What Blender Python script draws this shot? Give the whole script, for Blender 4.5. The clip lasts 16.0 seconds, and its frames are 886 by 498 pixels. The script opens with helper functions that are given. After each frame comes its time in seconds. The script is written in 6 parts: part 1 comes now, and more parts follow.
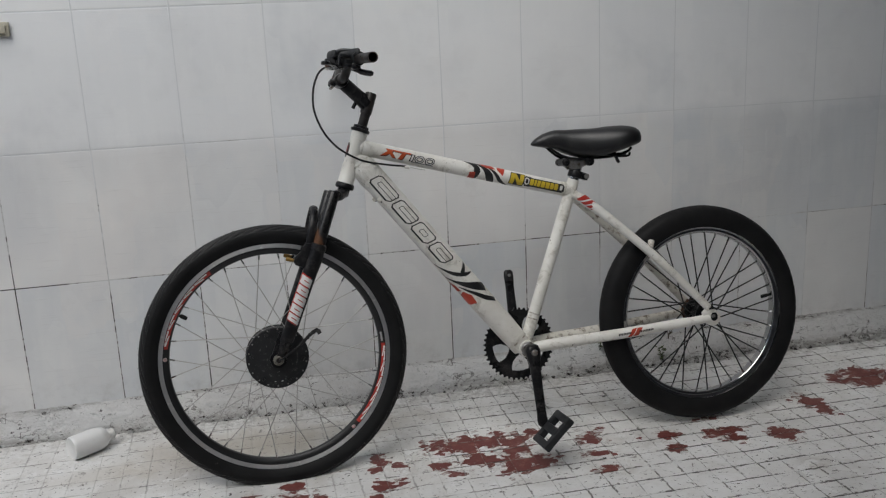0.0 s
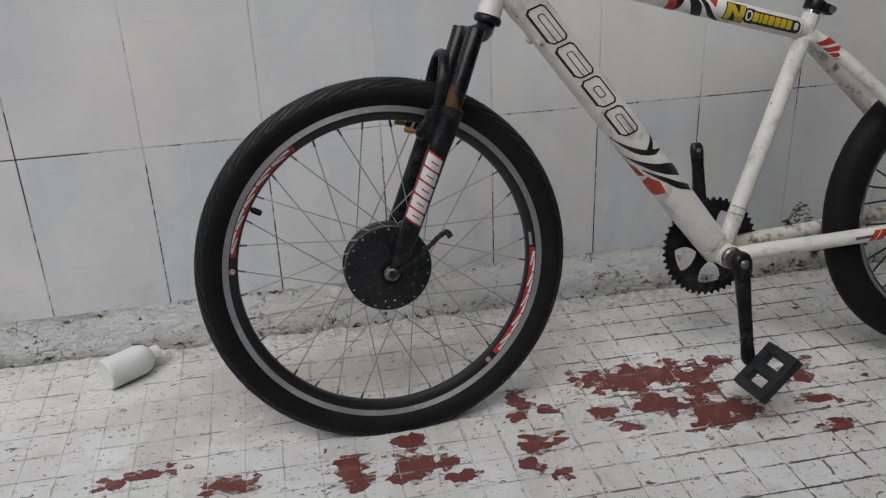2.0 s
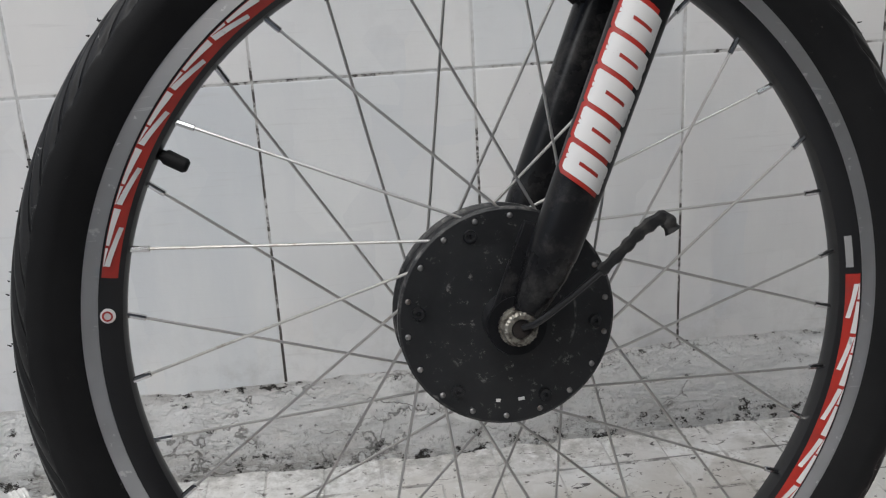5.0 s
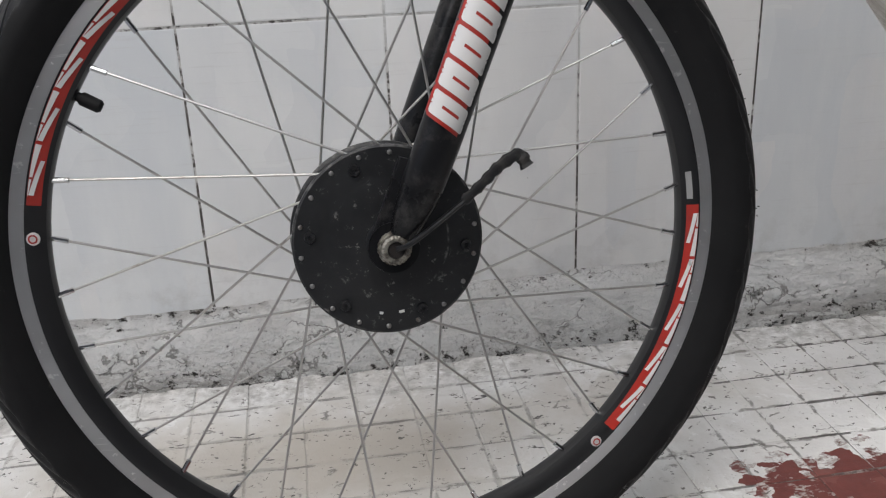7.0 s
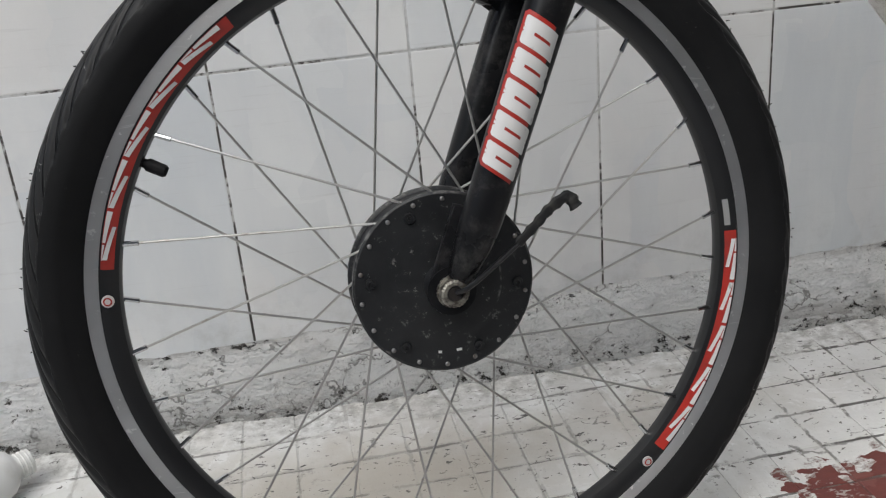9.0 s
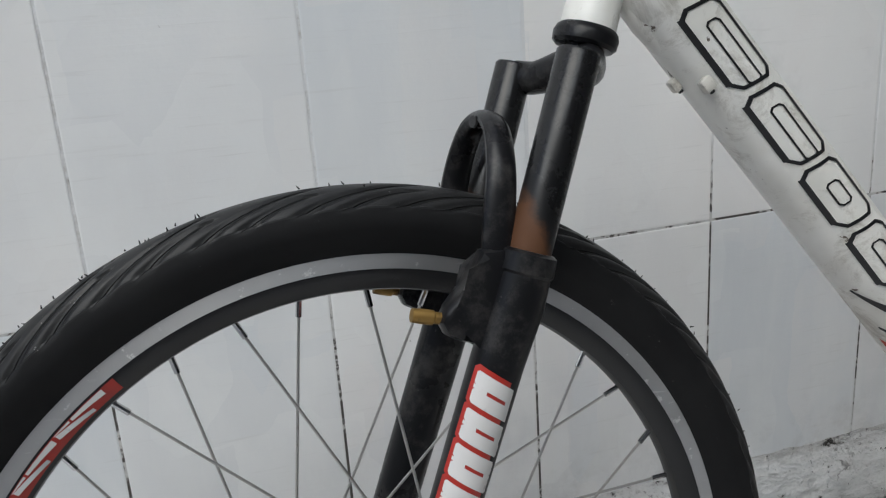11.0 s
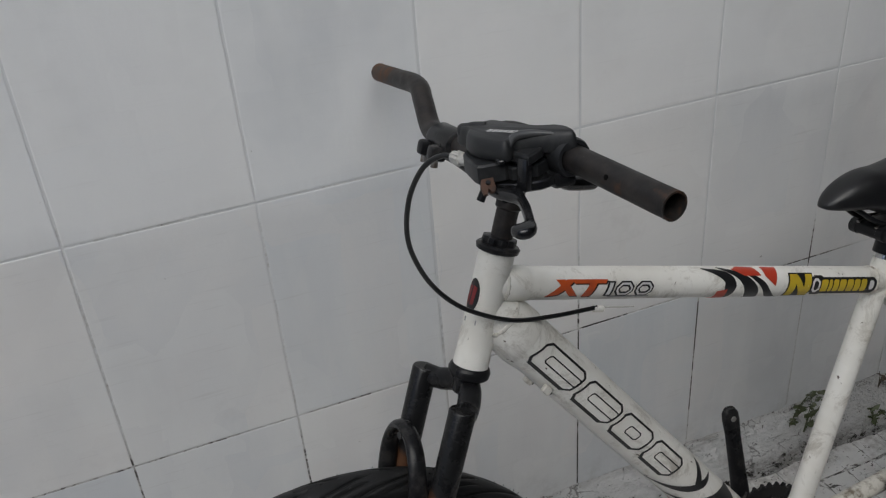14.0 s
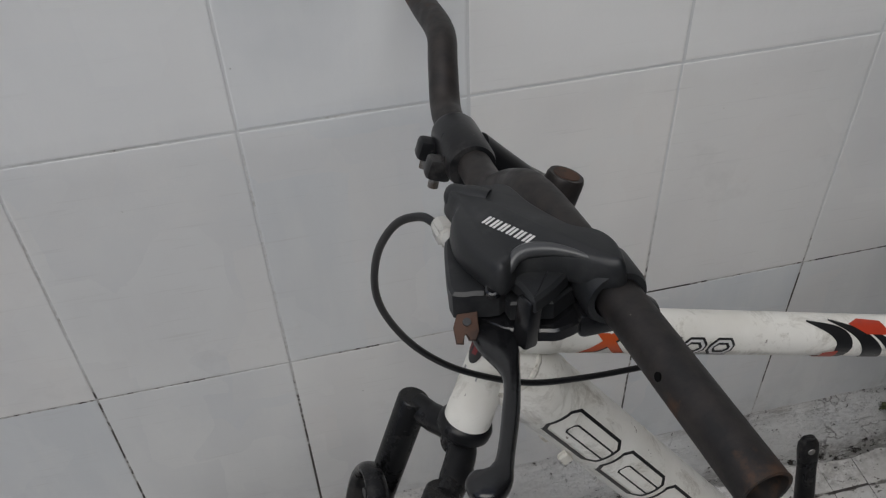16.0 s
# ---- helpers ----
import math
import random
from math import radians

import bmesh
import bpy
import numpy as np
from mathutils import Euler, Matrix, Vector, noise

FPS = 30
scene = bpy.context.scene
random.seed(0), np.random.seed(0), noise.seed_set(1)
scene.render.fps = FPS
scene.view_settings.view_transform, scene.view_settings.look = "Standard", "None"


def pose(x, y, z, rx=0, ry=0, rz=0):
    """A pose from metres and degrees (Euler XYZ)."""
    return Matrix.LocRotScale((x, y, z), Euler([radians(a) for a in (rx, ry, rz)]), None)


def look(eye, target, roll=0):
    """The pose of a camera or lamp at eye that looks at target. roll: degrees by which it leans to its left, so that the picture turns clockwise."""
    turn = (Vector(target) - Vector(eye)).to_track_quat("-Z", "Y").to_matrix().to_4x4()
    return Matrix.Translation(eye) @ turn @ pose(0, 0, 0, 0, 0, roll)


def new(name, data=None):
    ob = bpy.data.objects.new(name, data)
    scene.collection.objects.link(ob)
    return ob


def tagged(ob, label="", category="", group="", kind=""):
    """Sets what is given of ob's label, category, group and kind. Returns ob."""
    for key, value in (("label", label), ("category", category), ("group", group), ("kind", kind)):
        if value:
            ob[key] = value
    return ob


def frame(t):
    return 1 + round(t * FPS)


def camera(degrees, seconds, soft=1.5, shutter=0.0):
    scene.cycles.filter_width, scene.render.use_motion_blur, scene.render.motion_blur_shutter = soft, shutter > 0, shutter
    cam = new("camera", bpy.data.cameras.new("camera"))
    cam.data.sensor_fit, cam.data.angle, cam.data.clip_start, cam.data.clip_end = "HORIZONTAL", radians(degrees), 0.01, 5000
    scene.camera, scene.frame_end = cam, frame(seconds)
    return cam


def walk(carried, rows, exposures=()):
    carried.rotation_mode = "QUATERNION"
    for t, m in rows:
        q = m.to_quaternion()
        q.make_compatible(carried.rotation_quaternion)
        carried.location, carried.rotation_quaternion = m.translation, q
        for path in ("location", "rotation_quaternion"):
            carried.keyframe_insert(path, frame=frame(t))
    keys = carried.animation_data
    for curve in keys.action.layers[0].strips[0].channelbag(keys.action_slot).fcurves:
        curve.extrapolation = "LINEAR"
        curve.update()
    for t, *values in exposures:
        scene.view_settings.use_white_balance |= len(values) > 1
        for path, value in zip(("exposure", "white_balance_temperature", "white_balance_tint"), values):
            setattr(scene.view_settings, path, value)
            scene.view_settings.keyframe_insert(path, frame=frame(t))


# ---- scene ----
cam = camera(53.5, 16.0, soft=1.2)
PATH = [
    (0, (0.407, -2.528, 1.082), (0.822, -0.63, 0.607), -2.2),
    (0.5, (0.429, -2.418, 1.068), (0.826, -0.531, 0.537), -2.3),
    (1, (0.418, -2.263, 1.077), (0.787, -0.403, 0.442), -2.2),
    (1.5, (0.373, -2.08, 1.044), (0.694, -0.233, 0.347), -1.8),
    (2, (0.269, -1.811, 0.982), (0.611, -0.021, 0.157), -1.8),
    (2.5, (0.23, -1.535, 0.891), (0.631, 0.188, -0.043), -2.3),
    (3, (0.238, -1.232, 0.812), (0.619, 0.453, -0.197), -3.5),
    (3.5, (0.281, -1.033, 0.64), (0.616, 0.705, -0.291), -2.6),
    (4, (0.31, -0.942, 0.525), (0.54, 0.932, -0.134), -2.4),
    (4.5, (0.32, -0.952, 0.5), (0.481, 0.981, 0.011), -2.0),
    (4.7, (0.321, -0.966, 0.516), (0.509, 0.949, -0.028), -2.5),
    (6.8, (0.392, -1.077, 0.575), (0.709, 0.797, -0.048), -2.2),
    (7, (0.371, -1.085, 0.556), (0.675, 0.763, -0.146), -1.9),
    (7.5, (0.34, -1.101, 0.534), (0.564, 0.709, -0.287), -2.4),
    (8, (0.331, -1.113, 0.534), (0.502, 0.691, -0.313), -4.0),
    (8.2, (0.33, -1.11, 0.545), (0.539, 0.707, -0.265), -4.2),
    (10.3, (0.313, -1.023, 0.667), (0.691, 0.832, 0.024), -4.6),
    (10.5, (0.327, -1.001, 0.678), (0.735, 0.856, 0.059), -4.4),
    (11, (0.352, -0.926, 0.770), (0.888, 0.905, 0.175), -3.6),
    (11.5, (0.36, -0.928, 0.916), (0.948, 0.891, 0.329), -3.5),
    (12, (0.365, -0.997, 1.022), (0.968, 0.757, 0.273), -3.6),
    (12.5, (0.353, -1.122, 1.136), (0.943, 0.597, 0.3), -5.2),
    (13, (0.363, -1.172, 1.218), (0.916, 0.547, 0.36), -6.3),
    (13.5, (0.369, -1.15, 1.267), (0.896, 0.567, 0.388), -6.5),
    (14, (0.35, -1.072, 1.324), (0.949, 0.56, 0.336), -4.2),
    (14.5, (0.361, -0.987, 1.348), (1.042, 0.511, 0.211), -2.7),
    (15, (0.433, -0.899, 1.337), (1.075, 0.566, 0.136), -1.6),
    (15.5, (0.505, -0.827, 1.325), (0.96, 0.656, 0.062), -1.6),
    (16, (0.533, -0.775, 1.335), (0.836, 0.663, -0.022), -1.8),
]
EXPOSURES = [(0, 0.07, 6500, 10), (1.5, 0.03, 6500, 10), (2.5, 0.11, 6500, 12), (3.5, 0.40, 6500, 12), (4, 0.42, 6500, 12), (4.5, 0.50, 6450, 10), (6.8, 0.54, 6500, 12), (8.2, 0.54, 6500, 10), (10.3, 0.54, 6400, 9), (11, 0.50, 6300, 8), (11.5, 0.20, 6300, 8),
             (12, 0.08, 6350, 9), (13, -0.11, 6400, 9), (14, -0.16, 6450, 10), (14.5, -0.09, 6500, 11), (15.5, -0.15, 6500, 10), (16, -0.13, 6500, 11)]
walk(cam, [(t, look(eye, target, roll)) for t, eye, target, roll in PATH], EXPOSURES)

# ---- light ----
world = bpy.data.worlds.new("world")
scene.world = world
world.use_nodes = True
wt = world.node_tree
sky = wt.nodes.new("ShaderNodeTexSky")
sky.sky_type, sky.sun_disc = "NISHITA", False
sky.sun_elevation, sky.sun_rotation = radians(58), radians(215)
sky.air_density, sky.dust_density = 1.0, 3.0
wt.links.new(sky.outputs[0], wt.nodes["Background"].inputs[0])
wt.nodes["Background"].inputs[1].default_value = 0.10
sun = new("sun", bpy.data.lights.new("sun", "SUN"))
sun.data.energy, sun.data.angle, sun.data.color = 2.15, radians(60), (0.955, 1.0, 0.985)
sun.matrix_world = look((-1.4, -3.0, 4.0), (0.2, 0, 0.3))


# ---- material helpers ----
def material(name, base=(0.5, 0.5, 0.5), rough=0.6, metal=0.0, gloss=0.5):
    m = bpy.data.materials.new(name)
    m.use_nodes = True
    b = m.node_tree.nodes["Principled BSDF"]
    b.inputs["Base Color"].default_value = (*base, 1)
    b.inputs["Roughness"].default_value = rough
    b.inputs["Metallic"].default_value = metal
    b.inputs["Specular IOR Level"].default_value = gloss
    return m


def node(m, kind, **inputs):
    n = m.node_tree.nodes.new(kind)
    for key, value in inputs.items():
        slot = n.inputs[int(key[1:])] if key[0] == "i" and key[1:].isdigit() else n.inputs[key.replace("_", " ")]
        if isinstance(value, bpy.types.NodeSocket):
            m.node_tree.links.new(value, slot)
        else:
            slot.default_value = value
    return n


def math_node(m, op, a, b=0.0, clamp=False):
    n = m.node_tree.nodes.new("ShaderNodeMath")
    n.operation, n.use_clamp = op, clamp
    for slot, value in zip(n.inputs, (a, b)):
        if isinstance(value, bpy.types.NodeSocket):
            m.node_tree.links.new(value, slot)
        else:
            slot.default_value = value
    return n.outputs[0]


def vec_node(m, op, a, b=(0, 0, 0)):
    n = m.node_tree.nodes.new("ShaderNodeVectorMath")
    n.operation = op
    for slot, value in zip(n.inputs, (a, b)):
        if isinstance(value, bpy.types.NodeSocket):
            m.node_tree.links.new(value, slot)
        else:
            slot.default_value = value
    return n.outputs["Value"] if op in ("LENGTH", "DOT_PRODUCT") else n.outputs["Vector"]


def place(m):
    """World position in metres."""
    return m.node_tree.nodes.new("ShaderNodeNewGeometry").outputs["Position"]


def local(m):
    """Object position in metres."""
    return m.node_tree.nodes.new("ShaderNodeTexCoord").outputs["Object"]


def fuzz(m, where, scale, detail=4.0, rough=0.6, distort=0.0):
    return node(m, "ShaderNodeTexNoise", Vector=where, Scale=scale, Detail=detail, Roughness=rough, Distortion=distort).outputs["Fac"]


def ramp(m, fac, lo, hi):
    """0 below lo, 1 above hi."""
    n = m.node_tree.nodes.new("ShaderNodeMapRange")
    m.node_tree.links.new(fac, n.inputs["Value"])
    n.inputs["From Min"].default_value, n.inputs["From Max"].default_value = lo, hi
    return n.outputs["Result"]


def blend(m, fac, a, b):
    n = m.node_tree.nodes.new("ShaderNodeMix")
    n.data_type = "RGBA"
    for slot, value in ((n.inputs["Factor"], fac), (n.inputs[6], a), (n.inputs[7], b)):
        if isinstance(value, bpy.types.NodeSocket):
            m.node_tree.links.new(value, slot)
        else:
            slot.default_value = (*value, 1) if isinstance(value, tuple) else value
    return n.outputs[2]


def finish(m, color=None, rough=None, height=None, strength=0.3, distance=0.001):
    b = m.node_tree.nodes["Principled BSDF"]
    if color is not None:
        m.node_tree.links.new(color, b.inputs["Base Color"])
    if rough is not None:
        m.node_tree.links.new(rough, b.inputs["Roughness"])
    if height is not None:
        bump = node(m, "ShaderNodeBump", Height=height, Strength=strength, Distance=distance)
        m.node_tree.links.new(bump.outputs[0], b.inputs["Normal"])
    return m


def worn(name, base, spot, scale, lo, hi, rough=0.5, metal=0.0, bump=0.2, fine=None, scratch=0.0, gloss=0.5):
    """A base colour broken by spots of another, with fine relief."""
    m = material(name, base, rough, metal, gloss)
    p = local(m)
    a = fuzz(m, p, scale, 6, 0.65)
    tone = fuzz(m, p, scale * 0.17, 3)
    c = blend(m, ramp(m, tone, 0.3, 0.7), base, fine or tuple(v * 0.82 for v in base))
    c = blend(m, ramp(m, a, lo, hi), c, spot)
    if scratch:
        bent = vec_node(m, "ADD", p, vec_node(m, "MULTIPLY", node(m, "ShaderNodeTexNoise", Vector=p, Scale=14.0, Detail=2.0).outputs["Color"], (0.02, 0.02, 0.02)))
        thin = fuzz(m, vec_node(m, "MULTIPLY", bent, (45, 40, 420)), 1.0, 2, 0.5)
        some = ramp(m, fuzz(m, p, 24, 3), 0.46, 0.58)
        c = blend(m, math_node(m, "MULTIPLY", math_node(m, "MULTIPLY", ramp(m, thin, 0.66, 0.70), some), scratch), c, spot)
    return finish(m, c, math_node(m, "MULTIPLY", rough, math_node(m, "ADD", 0.65, math_node(m, "MULTIPLY", tone, 0.7))), fuzz(m, p, scale * 6, 3), bump, 0.0004)


# ---- materials ----
def wall_paint():
    m = material("painted_tile", rough=0.55)
    p = place(m)
    one = m.node_tree.nodes.new("ShaderNodeObjectInfo").outputs["Random"]
    c = blend(m, ramp(m, one, 0.0, 1.0), (0.605, 0.635, 0.665), (0.795, 0.775, 0.755))
    broad = fuzz(m, p, 2.3, 3, 0.55, 0.4)
    c = blend(m, ramp(m, broad, 0.35, 0.75), c, (0.565, 0.575, 0.59))
    brush = fuzz(m, vec_node(m, "MULTIPLY", p, (14, 14, 3)), 1.0, 4, 0.6)
    c = blend(m, ramp(m, brush, 0.45, 0.95), c, (0.73, 0.735, 0.73))
    # squarish roller patches of slightly different whites
    stir = vec_node(m, "MULTIPLY", vec_node(m, "SUBTRACT", node(m, "ShaderNodeTexNoise", Vector=p, Scale=9.0, Detail=4.0).outputs["Color"], (0.5, 0.5, 0.5)), (0.035, 0.0, 0.05))
    for k, (sx, sz, tint, much) in enumerate(((4.1, 2.7, (0.60, 0.625, 0.655), 0.42), (6.5, 3.4, (0.72, 0.695, 0.68), 0.45), (9.0, 7.0, (0.76, 0.765, 0.76), 0.35))):
        cell = m.node_tree.nodes.new("ShaderNodeTexVoronoi")
        cell.distance = "CHEBYCHEV"
        cell.inputs["Scale"].default_value = 1.0
        m.node_tree.links.new(vec_node(m, "MULTIPLY", vec_node(m, "ADD", p, vec_node(m, "ADD", stir, (k * 3.7, 0, k * 1.3))), (sx, 0, sz)), cell.inputs["Vector"])
        pick = node(m, "ShaderNodeSeparateXYZ", Vector=cell.outputs["Color"]).outputs["X"]
        soft = math_node(m, "MULTIPLY", ramp(m, pick, 0.45, 1.0), ramp(m, fuzz(m, p, 11, 5, 0.6), 0.30, 0.55))
        c = blend(m, math_node(m, "MULTIPLY", soft, much), c, tint)
    grey = math_node(m, "MULTIPLY", ramp(m, fuzz(m, p, 5.5, 5, 0.7), 0.60, 0.78), 0.35)
    c = blend(m, grey, c, (0.48, 0.475, 0.47))
    comb = fuzz(m, vec_node(m, "MULTIPLY", p, (9, 9, 170)), 1.0, 3, 0.6)
    c = blend(m, math_node(m, "MULTIPLY", ramp(m, comb, 0.6, 0.72), 0.22), c, (0.47, 0.46, 0.45))
    # whiter tone above the second joint, its lower edge ragged
    z = node(m, "ShaderNodeSeparateXYZ", Vector=p).outputs["Z"]
    wander = math_node(m, "MULTIPLY", math_node(m, "SUBTRACT", fuzz(m, vec_node(m, "MULTIPLY", p, (1, 1, 0.15)), 6, 5, 0.6), 0.5), 0.10)
    above_joint = math_node(m, "MULTIPLY", ramp(m, math_node(m, "ADD", z, wander), 0.79, 0.845), ramp(m, fuzz(m, p, 3.2, 4, 0.6), 0.22, 0.50))
    c = blend(m, math_node(m, "MULTIPLY", above_joint, 0.55), c, (0.86, 0.862, 0.865))
    # patchy grey-brown darkening over the lowest part of the tiles
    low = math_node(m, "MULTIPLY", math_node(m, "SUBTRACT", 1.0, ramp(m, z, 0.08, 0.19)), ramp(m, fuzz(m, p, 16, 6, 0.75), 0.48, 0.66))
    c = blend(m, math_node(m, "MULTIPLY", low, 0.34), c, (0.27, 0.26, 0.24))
    specks = ramp(m, fuzz(m, p, 70, 2, 0.5), 0.775, 0.80)
    c = blend(m, math_node(m, "MULTIPLY", specks, 0.6), c, (0.2, 0.19, 0.18))
    h = math_node(m, "ADD", math_node(m, "MULTIPLY", broad, 2.0), math_node(m, "ADD", math_node(m, "MULTIPLY", fuzz(m, p, 130, 4), 0.35), math_node(m, "MULTIPLY", comb, 0.5)))
    return finish(m, c, ramp(m, brush, -1.2, 2.2), h, 0.4, 0.0012)


def joint_paint():
    m = material("painted_joint", rough=0.8)
    p = place(m)
    xyz = node(m, "ShaderNodeSeparateXYZ", Vector=p)
    a = fuzz(m, p, 3.4, 5, 0.8, 0.6)
    side = math_node(m, "MULTIPLY", ramp(m, xyz.outputs["X"], 0.9, 1.9), 0.13)
    high = math_node(m, "MULTIPLY", ramp(m, xyz.outputs["Z"], 0.50, 0.95), 0.19)
    filled = math_node(m, "MULTIPLY", math_node(m, "MULTIPLY", ramp(m, xyz.outputs["X"], 0.55, 0.85), ramp(m, xyz.outputs["Z"], 0.50, 0.78)), 0.22)
    k = math_node(m, "SUBTRACT", math_node(m, "SUBTRACT", math_node(m, "SUBTRACT", a, filled), side), high)
    fine = fuzz(m, p, 45, 4, 0.7)
    k = math_node(m, "ADD", k, math_node(m, "MULTIPLY", ramp(m, xyz.outputs["Z"], 0.62, 0.40), 0.13))
    k = math_node(m, "ADD", k, math_node(m, "MULTIPLY", math_node(m, "SUBTRACT", fine, 0.5), 0.25))
    crumbs = fuzz(m, p, 120, 3, 0.6)
    k = math_node(m, "ADD", k, math_node(m, "MULTIPLY", math_node(m, "SUBTRACT", crumbs, 0.5), 0.34))
    c = blend(m, ramp(m, k, 0.42, 0.58), (0.66, 0.668, 0.675), (0.48, 0.472, 0.46))
    c = blend(m, ramp(m, k, 0.585, 0.635), c, (0.07, 0.063, 0.058))
    return finish(m, c, None, fine, 0.5, 0.001)


# bare patches (x, y, half width, half depth), round the front wheel and further along the wall
RED_FRONT = [
    (0.672, -0.417, 0.012, 0.044), (0.665, -0.476, 0.022, 0.010), (0.723, -0.476, 0.012, 0.018), (0.671, -0.564, 0.038, 0.028),
    (0.648, -0.619, 0.020, 0.025), (0.687, -0.651, 0.016, 0.014), (0.331, -0.543, 0.023, 0.025), (0.339, -0.587, 0.026, 0.024),
    (0.456, -0.506, 0.032, 0.019), (0.465, -0.577, 0.052, 0.032), (0.418, -0.594, 0.022, 0.018), (0.523, -0.618, 0.020, 0.020),
    (-0.075, -0.500, 0.026, 0.016), (-0.029, -0.484, 0.024, 0.016), (0.020, -0.480, 0.015, 0.014), (0.126, -0.550, 0.038, 0.021),
    (0.190, -0.720, 0.060, 0.035)]
RED_BACK = [
    (0.887, -0.394, 0.060, 0.042), (0.833, -0.502, 0.027, 0.020), (0.868, -0.554, 0.026, 0.016), (0.93, -0.490, 0.032, 0.032),
    (1.031, -0.428, 0.052, 0.052), (1.109, -0.384, 0.022, 0.022), (1.042, -0.545, 0.054, 0.045), (1.247, -0.449, 0.032, 0.040),
    (1.231, -0.556, 0.030, 0.022), (1.217, -0.646, 0.024, 0.022), (1.449, -0.513, 0.024, 0.022), (1.442, -0.574, 0.025, 0.021),
    (1.614, -0.528, 0.050, 0.020), (1.622, -0.577, 0.020, 0.028), (1.761, -0.581, 0.033, 0.028), (1.944, -0.422, 0.032, 0.036),
    (1.956, -0.488, 0.019, 0.034), (2.219, -0.324, 0.070, 0.050), (2.103, -0.320, 0.026, 0.022), (1.588, -0.443, 0.034, 0.013)]


def floor_paint(name, joint):
    m = material(name, rough=0.5)
    p = place(m)
    flat = vec_node(m, "MULTIPLY", p, (1, 1, 0))
    one = m.node_tree.nodes.new("ShaderNodeObjectInfo").outputs["Random"]
    isle = m.node_tree.nodes.new("ShaderNodeNewGeometry").outputs["Random Per Island"]
    broad = fuzz(m, flat, 3.1, 4, 0.6, 0.3)
    c = blend(m, ramp(m, broad, 0.36, 0.7), (0.735, 0.735, 0.725), (0.56, 0.552, 0.53))
    each = math_node(m, "FRACT", math_node(m, "ADD", one, isle))
    c = blend(m, math_node(m, "MULTIPLY", each, 0.35), c, (0.56, 0.555, 0.54))
    # yellowed dirt and grey scuffs
    c = blend(m, math_node(m, "MULTIPLY", ramp(m, fuzz(m, flat, 7.5, 6, 0.7), 0.50, 0.72), 0.42), c, (0.44, 0.40, 0.345))
    c = blend(m, math_node(m, "MULTIPLY", ramp(m, fuzz(m, flat, 2.1, 7, 0.72, 0.8), 0.52, 0.62), 0.38), c, (0.40, 0.375, 0.345))
    c = blend(m, math_node(m, "MULTIPLY", ramp(m, fuzz(m, vec_node(m, "ADD", flat, (9, 2, 0)), 11, 6, 0.7, 0.8), 0.57, 0.60), 0.7), c, (0.72, 0.72, 0.715))
    for sx, sy, rx, ry, much in ((0.35, -0.25, 0.34, 0.13, 0.66), (0.74, -0.20, 0.22, 0.07, 0.38), (-0.02, -0.30, 0.20, 0.05, 0.30)):
        d = vec_node(m, "LENGTH", vec_node(m, "MULTIPLY", vec_node(m, "SUBTRACT", flat, (sx, sy, 0)), (1 / rx, 1 / ry, 0)))
        spill = ramp(m, math_node(m, "ADD", d, math_node(m, "MULTIPLY", fuzz(m, flat, 9, 5, 0.65), 1.1)), 1.65, 0.95)
        c = blend(m, math_node(m, "MULTIPLY", spill, much), c, (0.40, 0.355, 0.285))
    x = node(m, "ShaderNodeSeparateXYZ", Vector=p)
    back = ramp(m, x.outputs["X"], 0.55, 1.05)
    c = blend(m, math_node(m, "MULTIPLY", math_node(m, "MULTIPLY", back, ramp(m, fuzz(m, flat, 6, 6, 0.7), 0.40, 0.55)), 0.45), c, (0.79, 0.79, 0.785))
    near_wall = math_node(m, "SUBTRACT", ramp(m, x.outputs["Y"], -0.42, 0.02), 0.0)
    crack = fuzz(m, vec_node(m, "MULTIPLY", flat, (0.9, 1.5, 1)), 46, 6, 0.74, 1.0)
    lim = math_node(m, "SUBTRACT", crack, math_node(m, "SUBTRACT", 0.642, math_node(m, "MULTIPLY", near_wall, 0.022)))
    c = blend(m, math_node(m, "MULTIPLY", ramp(m, lim, 0.0, 0.02), 0.85), c, (0.075, 0.065, 0.055))
    c = blend(m, math_node(m, "MULTIPLY", ramp(m, fuzz(m, flat, 19, 6, 0.8), 0.60, 0.68), 0.55), c, (0.22, 0.20, 0.18))
    c = blend(m, math_node(m, "MULTIPLY", ramp(m, fuzz(m, vec_node(m, "MULTIPLY", flat, (1, 1.2, 0)), 80, 3, 0.6, 0.3), 0.645, 0.675), 0.95), c, (0.10, 0.09, 0.08))
    web = m.node_tree.nodes.new("ShaderNodeTexVoronoi")
    web.feature = "DISTANCE_TO_EDGE"
    web.inputs["Scale"].default_value = 24.0
    shake = vec_node(m, "MULTIPLY", vec_node(m, "SUBTRACT", node(m, "ShaderNodeTexNoise", Vector=flat, Scale=60.0, Detail=4.0).outputs["Color"], (0.5, 0.5, 0.5)), (0.02, 0.02, 0))
    m.node_tree.links.new(vec_node(m, "MULTIPLY", vec_node(m, "ADD", flat, shake), (0.6, 1.3, 0)), web.inputs["Vector"])
    craze = math_node(m, "MULTIPLY", ramp(m, web.outputs["Distance"], 0.035, 0.012), ramp(m, fuzz(m, flat, 23, 5, 0.7), 0.56, 0.62))
    c = blend(m, math_node(m, "MULTIPLY", craze, 0.7), c, (0.08, 0.07, 0.062))
